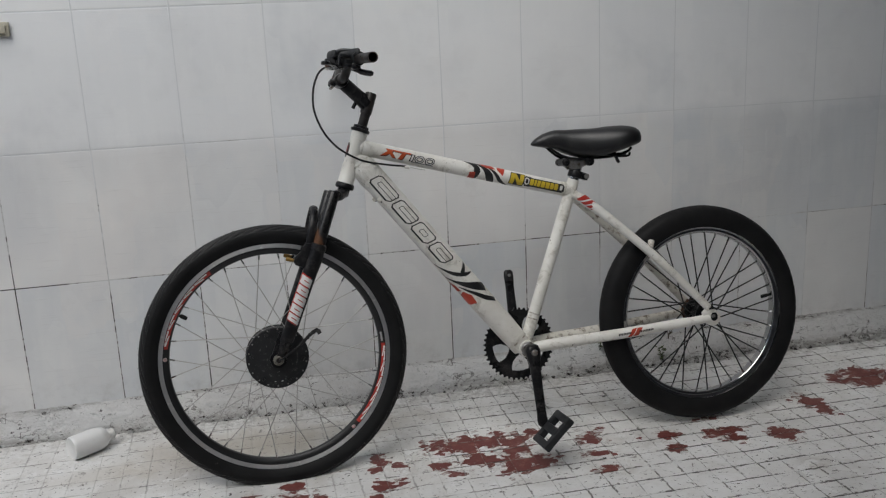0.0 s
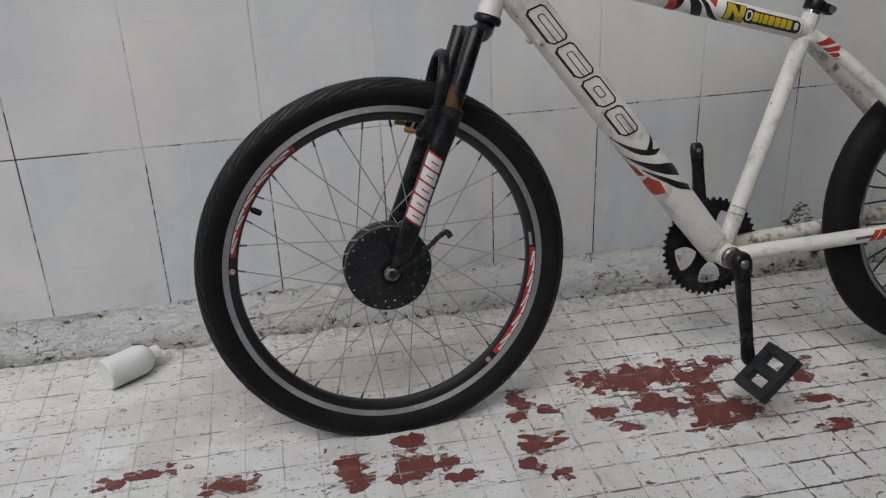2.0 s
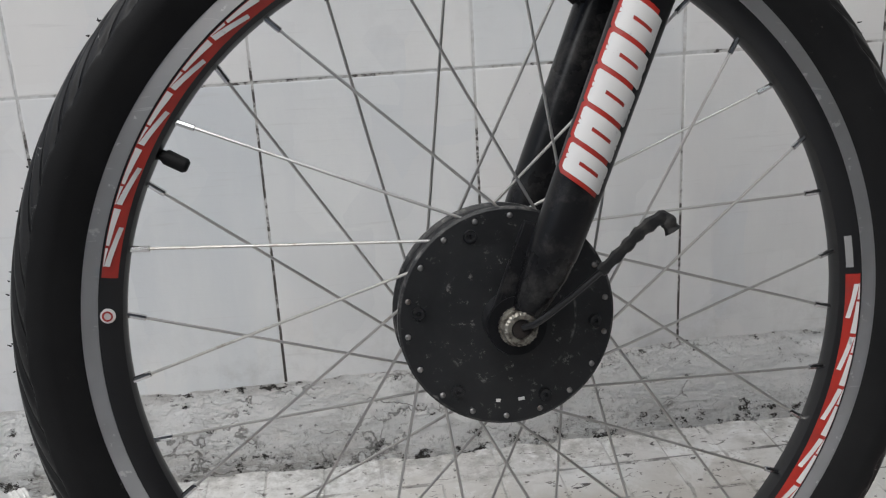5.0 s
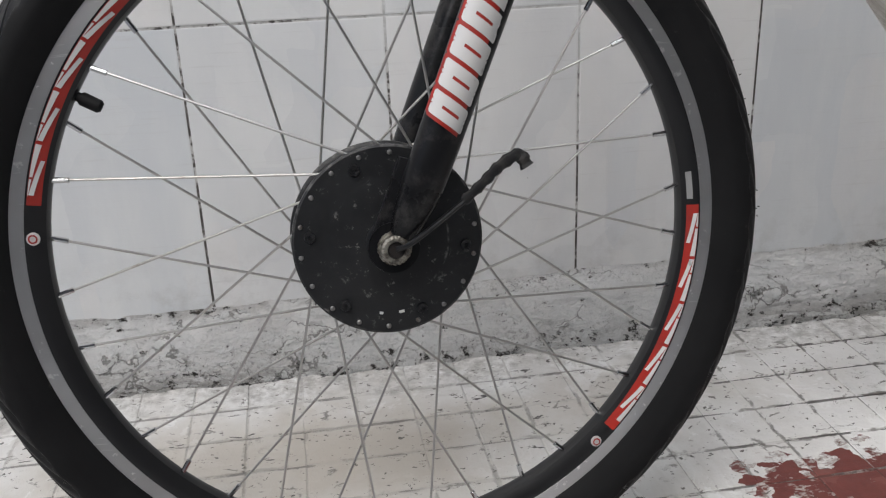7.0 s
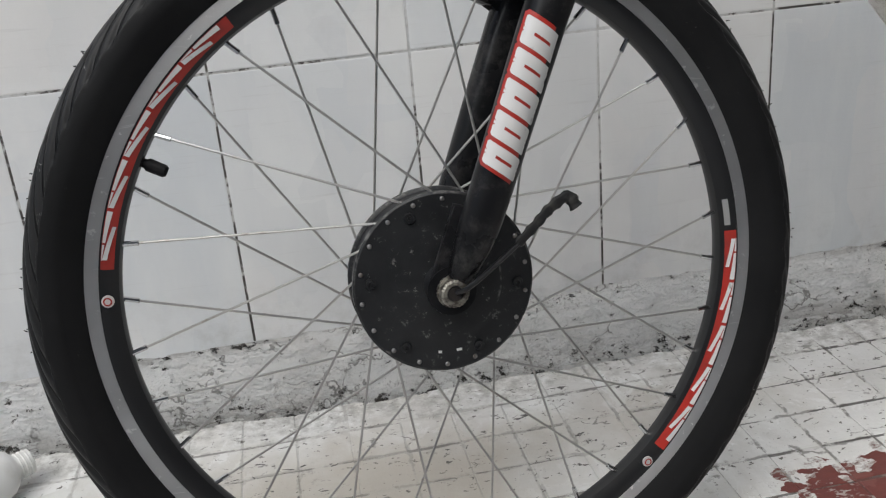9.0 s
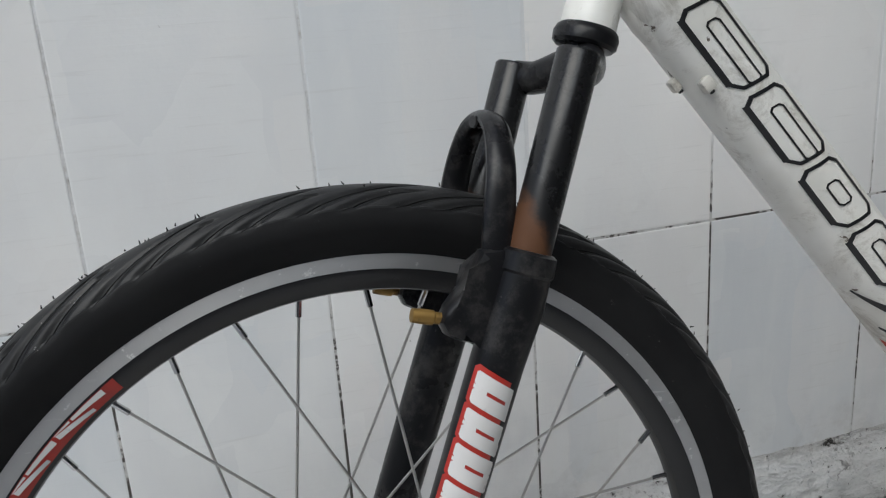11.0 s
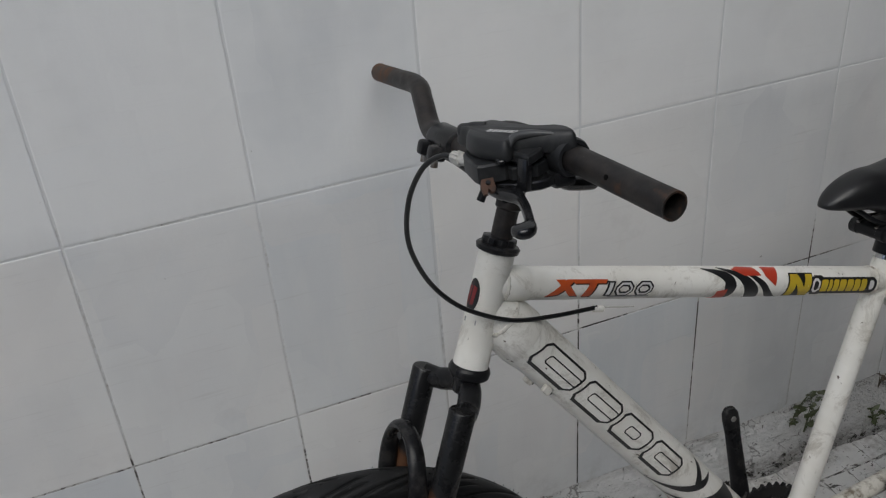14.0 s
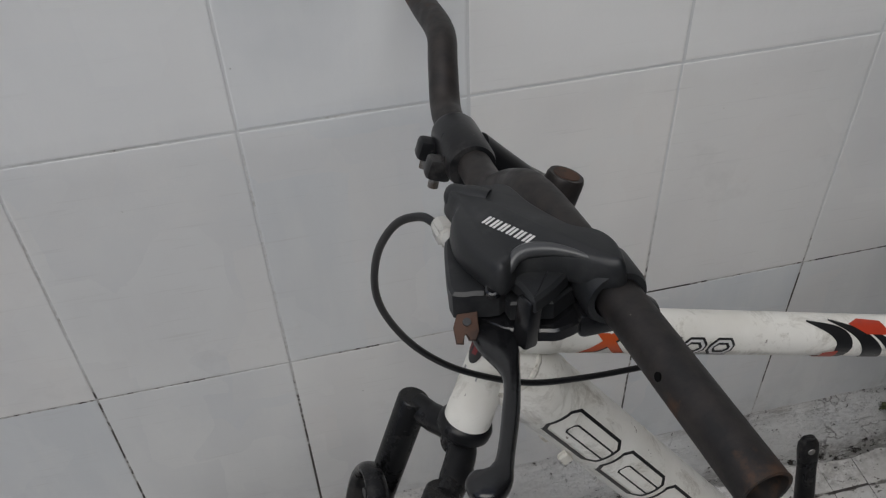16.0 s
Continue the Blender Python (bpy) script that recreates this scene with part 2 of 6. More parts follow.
    # chipped edges: dirt lies beside the joints in short ragged runs
    shaky = vec_node(m, "ADD", flat, vec_node(m, "MULTIPLY", vec_node(m, "SUBTRACT", node(m, "ShaderNodeTexNoise", Vector=flat, Scale=48.0, Detail=5.0).outputs["Color"], (0.5, 0.5, 0.5)), (0.015, 0.015, 0)))
    cell = node(m, "ShaderNodeSeparateXYZ", Vector=vec_node(m, "FRACTION", vec_node(m, "DIVIDE", vec_node(m, "SUBTRACT", shaky, (0.0215, -0.0615, 0)), (0.0655, 0.0655, 1))))
    edge_x = math_node(m, "ABSOLUTE", math_node(m, "SUBTRACT", cell.outputs["X"], 0.5))
    edge_y = math_node(m, "ABSOLUTE", math_node(m, "SUBTRACT", cell.outputs["Y"], 0.5))
    run_x = math_node(m, "MULTIPLY", ramp(m, edge_x, 0.450, 0.475), ramp(m, fuzz(m, vec_node(m, "ADD", flat, (3, 7, 0)), 17, 4, 0.65), 0.52, 0.57))
    run_y = math_node(m, "MULTIPLY", ramp(m, edge_y, 0.445, 0.475), ramp(m, fuzz(m, vec_node(m, "ADD", flat, (6, 1, 0)), 15, 4, 0.65), 0.48, 0.54))
    ragged = math_node(m, "MULTIPLY", math_node(m, "MAXIMUM", run_x, run_y), math_node(m, "ADD", 0.30, math_node(m, "MULTIPLY", back, 0.58)))
    c = blend(m, ragged, c, (0.095, 0.085, 0.075))
    # cement slurry and soot spilt over the first courses along the skirting
    spread = math_node(m, "ADD", x.outputs["Y"], math_node(m, "MULTIPLY", math_node(m, "SUBTRACT", fuzz(m, vec_node(m, "MULTIPLY", flat, (0.5, 1, 0)), 10, 6, 0.7, 0.3), 0.5), 0.30))
    slurry = math_node(m, "MULTIPLY", ramp(m, spread, -0.135, -0.085), ramp(m, fuzz(m, flat, 55, 6, 0.75), 0.40, 0.60))
    c = blend(m, math_node(m, "MULTIPLY", slurry, 0.75), c, (0.27, 0.26, 0.24))
    # bare red clay where the paint has come off
    chip = m.node_tree.nodes.new("ShaderNodeTexVoronoi")
    chip.inputs["Scale"].default_value = 85.0
    wobble = vec_node(m, "MULTIPLY", vec_node(m, "SUBTRACT", node(m, "ShaderNodeTexNoise", Vector=flat, Scale=120.0, Detail=4.0).outputs["Color"], (0.5, 0.5, 0.5)), (0.012, 0.012, 0))
    m.node_tree.links.new(vec_node(m, "MULTIPLY", vec_node(m, "ADD", flat, wobble), (0.62, 1.0, 0)), chip.inputs["Vector"])
    shard = vec_node(m, "MULTIPLY", chip.outputs["Position"], (1 / 0.62, 1, 0))
    far = None
    for sx, sy, rx, ry in RED_FRONT + RED_BACK:
        d = vec_node(m, "LENGTH", vec_node(m, "MULTIPLY", vec_node(m, "SUBTRACT", shard, (sx, sy, 0)), (1 / rx, 1 / ry, 0)))
        far = d if far is None else math_node(m, "MINIMUM", far, d)
    far = math_node(m, "ADD", far, math_node(m, "MULTIPLY", math_node(m, "SUBTRACT", one, 0.70), 0.55))
    rag = math_node(m, "ADD", math_node(m, "MULTIPLY", math_node(m, "SUBTRACT", fuzz(m, shard, 13, 4, 0.6, 0.4), 0.5), 3.2), math_node(m, "MULTIPLY", math_node(m, "SUBTRACT", fuzz(m, shard, 46, 4, 0.65, 0.6), 0.5), 4.0))
    frayed = math_node(m, "MULTIPLY", math_node(m, "SUBTRACT", fuzz(m, vec_node(m, "MULTIPLY", flat, (0.6, 1.2, 0)), 150, 5, 0.7, 0.5), 0.5), 1.3)
    torn = math_node(m, "ADD", math_node(m, "ADD", far, rag), frayed)
    peel = ramp(m, torn, 0.97, 0.93)
    lip = math_node(m, "MULTIPLY", ramp(m, torn, 1.16, 1.02), 0.6)
    c = blend(m, lip, c, (0.20, 0.13, 0.11))
    # loose black flecks of old paint
    fleck = fuzz(m, vec_node(m, "MULTIPLY", flat, (0.7, 1.5, 0)), 44, 5, 0.62, 0.6)
    crowd = math_node(m, "MULTIPLY", math_node(m, "SUBTRACT", fuzz(m, flat, 4.5, 3), 0.5), 0.16)
    c = blend(m, math_node(m, "MULTIPLY", ramp(m, math_node(m, "ADD", fleck, crowd), 0.655, 0.668), 0.95), c, (0.04, 0.033, 0.03))
    stray = ramp(m, fuzz(m, vec_node(m, "ADD", shard, (5, 3, 0)), 26, 4, 0.6, 0.8), 0.715, 0.72)
    away = ramp(m, x.outputs["Y"], -0.30, -0.42)
    bare = math_node(m, "MAXIMUM", peel, math_node(m, "MULTIPLY", stray, away))
    clay = blend(m, fuzz(m, flat, 60, 5, 0.7), (0.085, 0.022, 0.019), (0.205, 0.054, 0.044))
    clay = blend(m, math_node(m, "MULTIPLY", ramp(m, fuzz(m, shard, 30, 3), 0.56, 0.60), 0.5), clay, (0.22, 0.085, 0.072))
    if joint:
        c = blend(m, math_node(m, "MULTIPLY", ramp(m, fuzz(m, flat, 13, 5, 0.7), 0.38, 0.6), 0.45), c, (0.40, 0.38, 0.35))
        dash = math_node(m, "ADD", fuzz(m, vec_node(m, "MULTIPLY", flat, (0.42, 0.9, 0)), 34, 6, 0.72, 0.3), math_node(m, "MULTIPLY", ramp(m, x.outputs["X"], 0.6, 1.2), 0.045))
        gone = ramp(m, math_node(m, "ADD", dash, math_node(m, "MULTIPLY", math_node(m, "SUBTRACT", fuzz(m, flat, 5, 3), 0.5), 0.42)), 0.495, 0.54)
        # the joints along the wall have opened more than those across
        row = math_node(m, "FRACT", math_node(m, "DIVIDE", math_node(m, "SUBTRACT", -0.0615, x.outputs["Y"]), 0.0655))
        along = math_node(m, "GREATER_THAN", math_node(m, "ABSOLUTE", math_node(m, "SUBTRACT", row, 0.5)), 0.455)
        across = math_node(m, "ADD", 0.18, math_node(m, "MULTIPLY", ramp(m, x.outputs["X"], 0.4, 1.0), 0.45))
        gone = math_node(m, "MULTIPLY", gone, math_node(m, "MAXIMUM", across, math_node(m, "MULTIPLY", along, 0.92)))
        gone = math_node(m, "MULTIPLY", gone, math_node(m, "ADD", 0.55, math_node(m, "MULTIPLY", back, 0.45)))
        c = blend(m, gone, c, (0.032, 0.027, 0.024))
        clay = blend(m, 0.45, clay, (0.05, 0.03, 0.025))
        bare = math_node(m, "MULTIPLY", bare, ramp(m, fuzz(m, flat, 28, 5, 0.7), 0.44, 0.50))
    c = blend(m, bare, c, clay)
    h = math_node(m, "SUBTRACT", math_node(m, "ADD", math_node(m, "MULTIPLY", fuzz(m, flat, 90, 5, 0.7), 0.5), fuzz(m, flat, 22, 4)), math_node(m, "MULTIPLY", bare, 0.9))
    return finish(m, c, ramp(m, broad, -0.6, 1.9), h, 0.75, 0.0022)


def mortar_paint():
    m = material("skirting_mortar", rough=0.88)
    p = place(m)
    xyz = node(m, "ShaderNodeSeparateXYZ", Vector=p)
    long = vec_node(m, "MULTIPLY", p, (0.35, 1.4, 1.4))
    over = math_node(m, "SUBTRACT", xyz.outputs["Z"], math_node(m, "MULTIPLY", xyz.outputs["X"], 0.006))
    over = math_node(m, "ADD", over, math_node(m, "MULTIPLY", math_node(m, "SUBTRACT", fuzz(m, long, 11, 6, 0.7, 0.4), 0.5), 0.055))
    c = blend(m, ramp(m, fuzz(m, p, 5, 5, 0.6), 0.35, 0.7), (0.82, 0.82, 0.815), (0.66, 0.65, 0.635))
    fresh = math_node(m, "MULTIPLY", ramp(m, xyz.outputs["X"], 0.22, 0.46), ramp(m, xyz.outputs["X"], 1.05, 0.88))
    worn_off = math_node(m, "SUBTRACT", 1.0, math_node(m, "MULTIPLY", fresh, 0.6))
    # bare grey cement at the foot and along the top, where the paint has crumbled off
    bare = math_node(m, "MAXIMUM", ramp(m, over, 0.036, 0.016), math_node(m, "MULTIPLY", ramp(m, over, 0.080, 0.090), 0.7))
    cement = blend(m, ramp(m, fuzz(m, p, 38, 7, 0.75), 0.36, 0.64), (0.40, 0.385, 0.36), (0.19, 0.18, 0.165))
    c = blend(m, math_node(m, "MULTIPLY", math_node(m, "MULTIPLY", bare, worn_off), 0.70), c, cement)
    flakes = ramp(m, fuzz(m, long, 60, 6, 0.72, 0.3), 0.50, 0.53)
    c = blend(m, math_node(m, "MULTIPLY", flakes, 0.7), c, (0.74, 0.74, 0.73))
    streak = ramp(m, fuzz(m, vec_node(m, "MULTIPLY", p, (0.22, 1.6, 1.6)), 30, 7, 0.75, 0.3), 0.59, 0.66)
    c = blend(m, math_node(m, "MULTIPLY", math_node(m, "MULTIPLY", streak, worn_off), 0.50), c, (0.22, 0.21, 0.195))
    web = m.node_tree.nodes.new("ShaderNodeTexVoronoi")
    web.feature = "DISTANCE_TO_EDGE"
    web.inputs["Scale"].default_value = 17.0
    shake = vec_node(m, "MULTIPLY", vec_node(m, "SUBTRACT", node(m, "ShaderNodeTexNoise", Vector=p, Scale=40.0, Detail=5.0).outputs["Color"], (0.5, 0.5, 0.5)), (0.06, 0.06, 0.06))
    m.node_tree.links.new(vec_node(m, "MULTIPLY", vec_node(m, "ADD", p, shake), (0.4, 1.0, 1.3)), web.inputs["Vector"])
    crack = math_node(m, "MULTIPLY", ramp(m, web.outputs["Distance"], 0.03, 0.008), ramp(m, fuzz(m, p, 8.5, 5, 0.7), 0.50, 0.58))
    c = blend(m, math_node(m, "MULTIPLY", crack, 0.7), c, (0.12, 0.11, 0.10))
    # sand and soot lying on the rough plaster
    sand = ramp(m, fuzz(m, p, 190, 5, 0.75), 0.52, 0.62)
    c = blend(m, math_node(m, "MULTIPLY", sand, math_node(m, "ADD", 0.08, math_node(m, "MULTIPLY", ramp(m, fuzz(m, long, 14, 5, 0.7), 0.50, 0.60), 0.5))), c, (0.17, 0.16, 0.145))
    # crumbled pits
    deep = math_node(m, "MULTIPLY", bare, 0.06)
    pits = ramp(m, math_node(m, "ADD", fuzz(m, vec_node(m, "MULTIPLY", p, (0.7, 1, 1)), 62, 7, 0.82), deep), 0.60, 0.635)
    c = blend(m, pits, c, (0.04, 0.035, 0.03))
    h = math_node(m, "SUBTRACT", math_node(m, "ADD", fuzz(m, p, 36, 9, 0.8), math_node(m, "MULTIPLY", flakes, 0.15)), math_node(m, "ADD", math_node(m, "MULTIPLY", crack, 0.15), math_node(m, "ADD", math_node(m, "MULTIPLY", pits, 0.4), math_node(m, "MULTIPLY", streak, 0.12))))
    return finish(m, c, None, h, 1.0, 0.012)


def frame_paint():
    m = material("chipped_white_paint", rough=0.32)
    p = local(m)
    c = blend(m, ramp(m, fuzz(m, p, 9, 4), 0.4, 0.68), (0.775, 0.762, 0.722), (0.64, 0.62, 0.565))
    dirt = ramp(m, fuzz(m, p, 20, 8, 0.78, 0.6), 0.52, 0.66)
    c = blend(m, math_node(m, "MULTIPLY", dirt, 0.62), c, (0.30, 0.265, 0.215))
    chips = ramp(m, fuzz(m, p, 58, 5, 0.65, 0.4), 0.675, 0.69)
    c = blend(m, chips, c, (0.13, 0.105, 0.085))
    h = math_node(m, "SUBTRACT", fuzz(m, p, 35, 3), math_node(m, "MULTIPLY", chips, 1.5))
    return finish(m, c, math_node(m, "ADD", math_node(m, "MULTIPLY", dirt, 0.3), 0.30), h, 0.25, 0.0008)


def bar_steel():
    m = material("rusty_bar", rough=0.5, metal=0.1, gloss=0.35)
    p = local(m)
    y = node(m, "ShaderNodeSeparateXYZ", Vector=p).outputs["Y"]
    ends = math_node(m, "MULTIPLY", ramp(m, math_node(m, "ABSOLUTE", math_node(m, "ADD", y, 0.028)), 0.17, 0.29), 0.06)
    a = math_node(m, "ADD", fuzz(m, p, 24, 7, 0.7), ends)
    c = blend(m, ramp(m, fuzz(m, p, 90, 5), 0.35, 0.65), (0.012, 0.011, 0.011), (0.028, 0.023, 0.021))
    far_end = ramp(m, y, 0.12, 0.24)
    a = math_node(m, "ADD", a, math_node(m, "MULTIPLY", far_end, 0.20))
    c = blend(m, ramp(m, a, 0.63, 0.80), c, (0.105, 0.050, 0.026))
    c = blend(m, ramp(m, fuzz(m, p, 75, 4), 0.72, 0.75), c, (0.30, 0.27, 0.24))
    return finish(m, c, ramp(m, a, 0.0, 1.1), fuzz(m, p, 220, 4), 0.25, 0.0005)


def fork_steel():
    m = material("black_fork_paint", rough=0.42, gloss=0.22)
    p = local(m)
    c = blend(m, fuzz(m, p, 30, 5), (0.005, 0.005, 0.006), (0.012, 0.012, 0.013))
    c = blend(m, ramp(m, fuzz(m, p, 80, 5, 0.7), 0.68, 0.74), c, (0.11, 0.10, 0.095))
    c = blend(m, math_node(m, "MULTIPLY", ramp(m, fuzz(m, p, 34, 7, 0.75), 0.50, 0.64), 0.55), c, (0.055, 0.052, 0.050))
    return finish(m, c, math_node(m, "ADD", 0.12, math_node(m, "MULTIPLY", fuzz(m, p, 12, 5), 0.34)), fuzz(m, p, 160, 4), 0.2, 0.0004)


def stanchion_steel():
    m = material("rusted_stanchion", rough=0.4, gloss=0.3)
    p = local(m)
    xyz = node(m, "ShaderNodeSeparateXYZ", Vector=p)
    x, z = xyz.outputs["X"], xyz.outputs["Z"]
    axis = math_node(m, "SUBTRACT", math_node(m, "MULTIPLY", math_node(m, "SUBTRACT", z, 0.594), 0.378), 0.4425)
    high = math_node(m, "ADD", z, math_node(m, "MULTIPLY", math_node(m, "SUBTRACT", x, axis), 1.5))
    k = math_node(m, "ADD", ramp(m, high, 0.630, 0.598), math_node(m, "MULTIPLY", math_node(m, "SUBTRACT", fuzz(m, p, 60, 6, 0.7), 0.5), 1.0))
    c = blend(m, ramp(m, k, 0.40, 0.75), (0.009, 0.009, 0.0095), (0.088, 0.038, 0.017))
    return finish(m, c, ramp(m, k, -0.6, 1.6), fuzz(m, p, 150, 4), 0.3, 0.0005)


def rubber(name, dust):
    m = material(name, rough=0.7, gloss=0.16)
    p = local(m)
    c = blend(m, ramp(m, fuzz(m, p, 13, 5), 0.35, 0.75), (0.0075, 0.0075, 0.008), (0.0135, 0.0135, 0.014))
    c = blend(m, math_node(m, "MULTIPLY", ramp(m, fuzz(m, p, 60, 7, 0.75), 0.66, 0.76), dust), c, (0.20, 0.19, 0.18))
    return finish(m, c, ramp(m, fuzz(m, p, 8, 3), -0.9, 1.4), fuzz(m, p, 260, 3), 0.2, 0.0005)


def tread_rubber():
    m = material("tread_rubber", rough=0.55, gloss=0.22)
    p = local(m)
    xyz = node(m, "ShaderNodeSeparateXYZ", Vector=p)
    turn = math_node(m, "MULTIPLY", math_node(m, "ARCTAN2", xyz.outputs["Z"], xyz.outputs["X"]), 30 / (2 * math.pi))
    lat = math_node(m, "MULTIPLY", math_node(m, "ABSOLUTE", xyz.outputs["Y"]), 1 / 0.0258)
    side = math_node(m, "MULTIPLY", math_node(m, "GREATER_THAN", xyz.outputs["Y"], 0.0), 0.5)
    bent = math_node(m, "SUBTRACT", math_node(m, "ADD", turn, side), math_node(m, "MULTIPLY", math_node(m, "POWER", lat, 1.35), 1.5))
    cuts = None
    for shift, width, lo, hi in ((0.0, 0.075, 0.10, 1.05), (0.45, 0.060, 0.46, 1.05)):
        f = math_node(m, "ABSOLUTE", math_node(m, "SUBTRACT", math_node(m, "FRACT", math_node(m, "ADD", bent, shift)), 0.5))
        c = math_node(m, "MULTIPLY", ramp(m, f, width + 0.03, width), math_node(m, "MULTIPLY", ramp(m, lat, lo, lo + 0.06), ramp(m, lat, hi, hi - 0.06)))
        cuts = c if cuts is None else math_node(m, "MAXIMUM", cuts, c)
    c = blend(m, ramp(m, fuzz(m, p, 16, 5), 0.35, 0.75), (0.012, 0.012, 0.0125), (0.022, 0.022, 0.0225))
    c = blend(m, ramp(m, fuzz(m, p, 85, 7, 0.8), 0.645, 0.69), c, (0.30, 0.29, 0.28))
    c = blend(m, math_node(m, "MULTIPLY", ramp(m, fuzz(m, p, 22, 6, 0.7), 0.55, 0.75), 0.3), c, (0.05, 0.048, 0.046))
    # groove colour darkened too, standing for the shade down inside them
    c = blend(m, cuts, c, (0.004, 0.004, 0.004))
    h = math_node(m, "SUBTRACT", math_node(m, "MULTIPLY", fuzz(m, p, 300, 3), 0.03), math_node(m, "MULTIPLY", cuts, 0.3))
    return finish(m, c, ramp(m, fuzz(m, p, 9, 4), -0.25, 1.5), h, 1.0, 0.006)


def hub_paint():
    m = material("hub_motor_black", rough=0.45, gloss=0.35)
    p = local(m)
    xyz = node(m, "ShaderNodeSeparateXYZ", Vector=p)
    x, z = xyz.outputs["X"], xyz.outputs["Z"]
    r = math_node(m, "SQRT", math_node(m, "ADD", math_node(m, "MULTIPLY", x, x), math_node(m, "MULTIPLY", z, z)))
    c = blend(m, ramp(m, fuzz(m, p, 26, 6, 0.7), 0.35, 0.7), (0.011, 0.0115, 0.0125), (0.020, 0.0205, 0.022))
    # chips, and paint worn off along the cover's raised ring
    c = blend(m, ramp(m, fuzz(m, p, 105, 7, 0.8), 0.60, 0.645), c, (0.13, 0.125, 0.12))
    ring = ramp(m, math_node(m, "ABSOLUTE", math_node(m, "SUBTRACT", r, 0.0472)), 0.0012, 0.0004)
    c = blend(m, math_node(m, "MULTIPLY", ring, ramp(m, fuzz(m, p, 55, 5, 0.7), 0.52, 0.66)), c, (0.16, 0.155, 0.15))
    edge = ramp(m, r, 0.0728, 0.0748)
    c = blend(m, math_node(m, "MULTIPLY", edge, ramp(m, fuzz(m, p, 90, 5, 0.7), 0.52, 0.64)), c, (0.13, 0.125, 0.12))
    return finish(m, c, ramp(m, fuzz(m, p, 20, 5), -0.2, 1.3), fuzz(m, p, 240, 4), 0.25, 0.0004)


def leaf_green():
    m = material("weed_leaf", rough=0.55)
    p = place(m)
    c = blend(m, fuzz(m, p, 40, 3), (0.05, 0.075, 0.025), (0.095, 0.095, 0.05))
    return finish(m, c)


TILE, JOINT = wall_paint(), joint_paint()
PAVING, PAVING_JOINT = floor_paint("painted_floor_tile", False), floor_paint("painted_floor_joint", True)
MORTAR, WHITE, BAR, FORK, STANCHION = mortar_paint(), frame_paint(), bar_steel(), fork_steel(), stanchion_steel()
TREAD = tread_rubber()
GRIMY = worn("grimy_white_paint", (0.66, 0.635, 0.575), (0.17, 0.14, 0.105), 46, 0.50, 0.64, 0.45)
RUBBER, RUBBER_OLD = rubber("front_rubber", 0.8), rubber("rear_rubber", 0.15)
TRACK_GREY = worn("brushed_grey_rim", (0.58, 0.58, 0.585), (0.78, 0.78, 0.77), 95, 0.63, 0.67, 0.40, 0.85, scratch=0.5)
TRACK_GREY.node_tree.nodes["Principled BSDF"].inputs["Anisotropic"].default_value = 0.8
TRACK_GREY.node_tree.nodes["Principled BSDF"].inputs["Anisotropic Rotation"].default_value = 0.25
brushed = TRACK_GREY.node_tree.nodes.new("ShaderNodeTangent")
brushed.direction_type, brushed.axis = "RADIAL", "Y"
TRACK_GREY.node_tree.links.new(brushed.outputs[0], TRACK_GREY.node_tree.nodes["Principled BSDF"].inputs["Tangent"])
RIM_BLACK = worn("black_rim_paint", (0.012, 0.012, 0.013), (0.10, 0.10, 0.10), 60, 0.70, 0.76, 0.35)
SPOKE = worn("spoke_steel", (0.50, 0.49, 0.475), (0.26, 0.22, 0.18), 60, 0.60, 0.74, 0.32, 0.85)
SPOKE_BLACK = worn("black_spoke", (0.010, 0.010, 0.010), (0.05, 0.04, 0.035), 60, 0.6, 0.7, 0.4)
CHROME = worn("chrome_rim", (0.56, 0.56, 0.56), (0.24, 0.20, 0.17), 48, 0.62, 0.74, 0.09, 1.0, 0.05)
HUB = hub_paint()
NUT = worn("grimy_nut_steel", (0.27, 0.255, 0.22), (0.07, 0.06, 0.05), 130, 0.45, 0.58, 0.45, 0.6)
STEEL = worn("dull_steel", (0.36, 0.35, 0.34), (0.12, 0.085, 0.06), 60, 0.50, 0.66, 0.42, 0.85)
BRASS = worn("tarnished_brass", (0.36, 0.22, 0.065), (0.12, 0.07, 0.03), 70, 0.5, 0.66, 0.45, 0.7)
RUST = worn("rust", (0.075, 0.036, 0.022), (0.03, 0.02, 0.016), 60, 0.48, 0.6, 0.8)
PLASTIC = worn("black_plastic", (0.0155, 0.0163, 0.0178), (0.034, 0.034, 0.035), 42, 0.56, 0.72, 0.48, gloss=0.4)
LEVER = worn("black_lever_paint", (0.009, 0.009, 0.010), (0.25, 0.25, 0.25), 65, 0.73, 0.76, 0.22)
RIB = worn("satin_grey_plastic", (0.055, 0.056, 0.058), (0.09, 0.09, 0.09), 60, 0.55, 0.7, 0.32, gloss=0.5)
VINYL = worn("saddle_vinyl", (0.007, 0.007, 0.008), (0.016, 0.016, 0.016), 30, 0.5, 0.7, 0.40)
# near-black colour stands for the unlit inside of a hole
HOLE = material("dark_hole", (0.002, 0.002, 0.002), 0.9, gloss=0.1)
SLEEVE = material("cable_sleeve", (0.008, 0.008, 0.009), 0.3)
TAPE = worn("black_tape", (0.008, 0.008, 0.009), (0.03, 0.028, 0.026), 90, 0.5, 0.65, 0.5)
GREY_PLASTIC = worn("grey_ferrule", (0.50, 0.49, 0.46), (0.25, 0.24, 0.22), 80, 0.55, 0.7, 0.5)
INK_BLACK = worn("black_print", (0.014, 0.014, 0.015), (0.20, 0.19, 0.17), 75, 0.70, 0.75, 0.35)
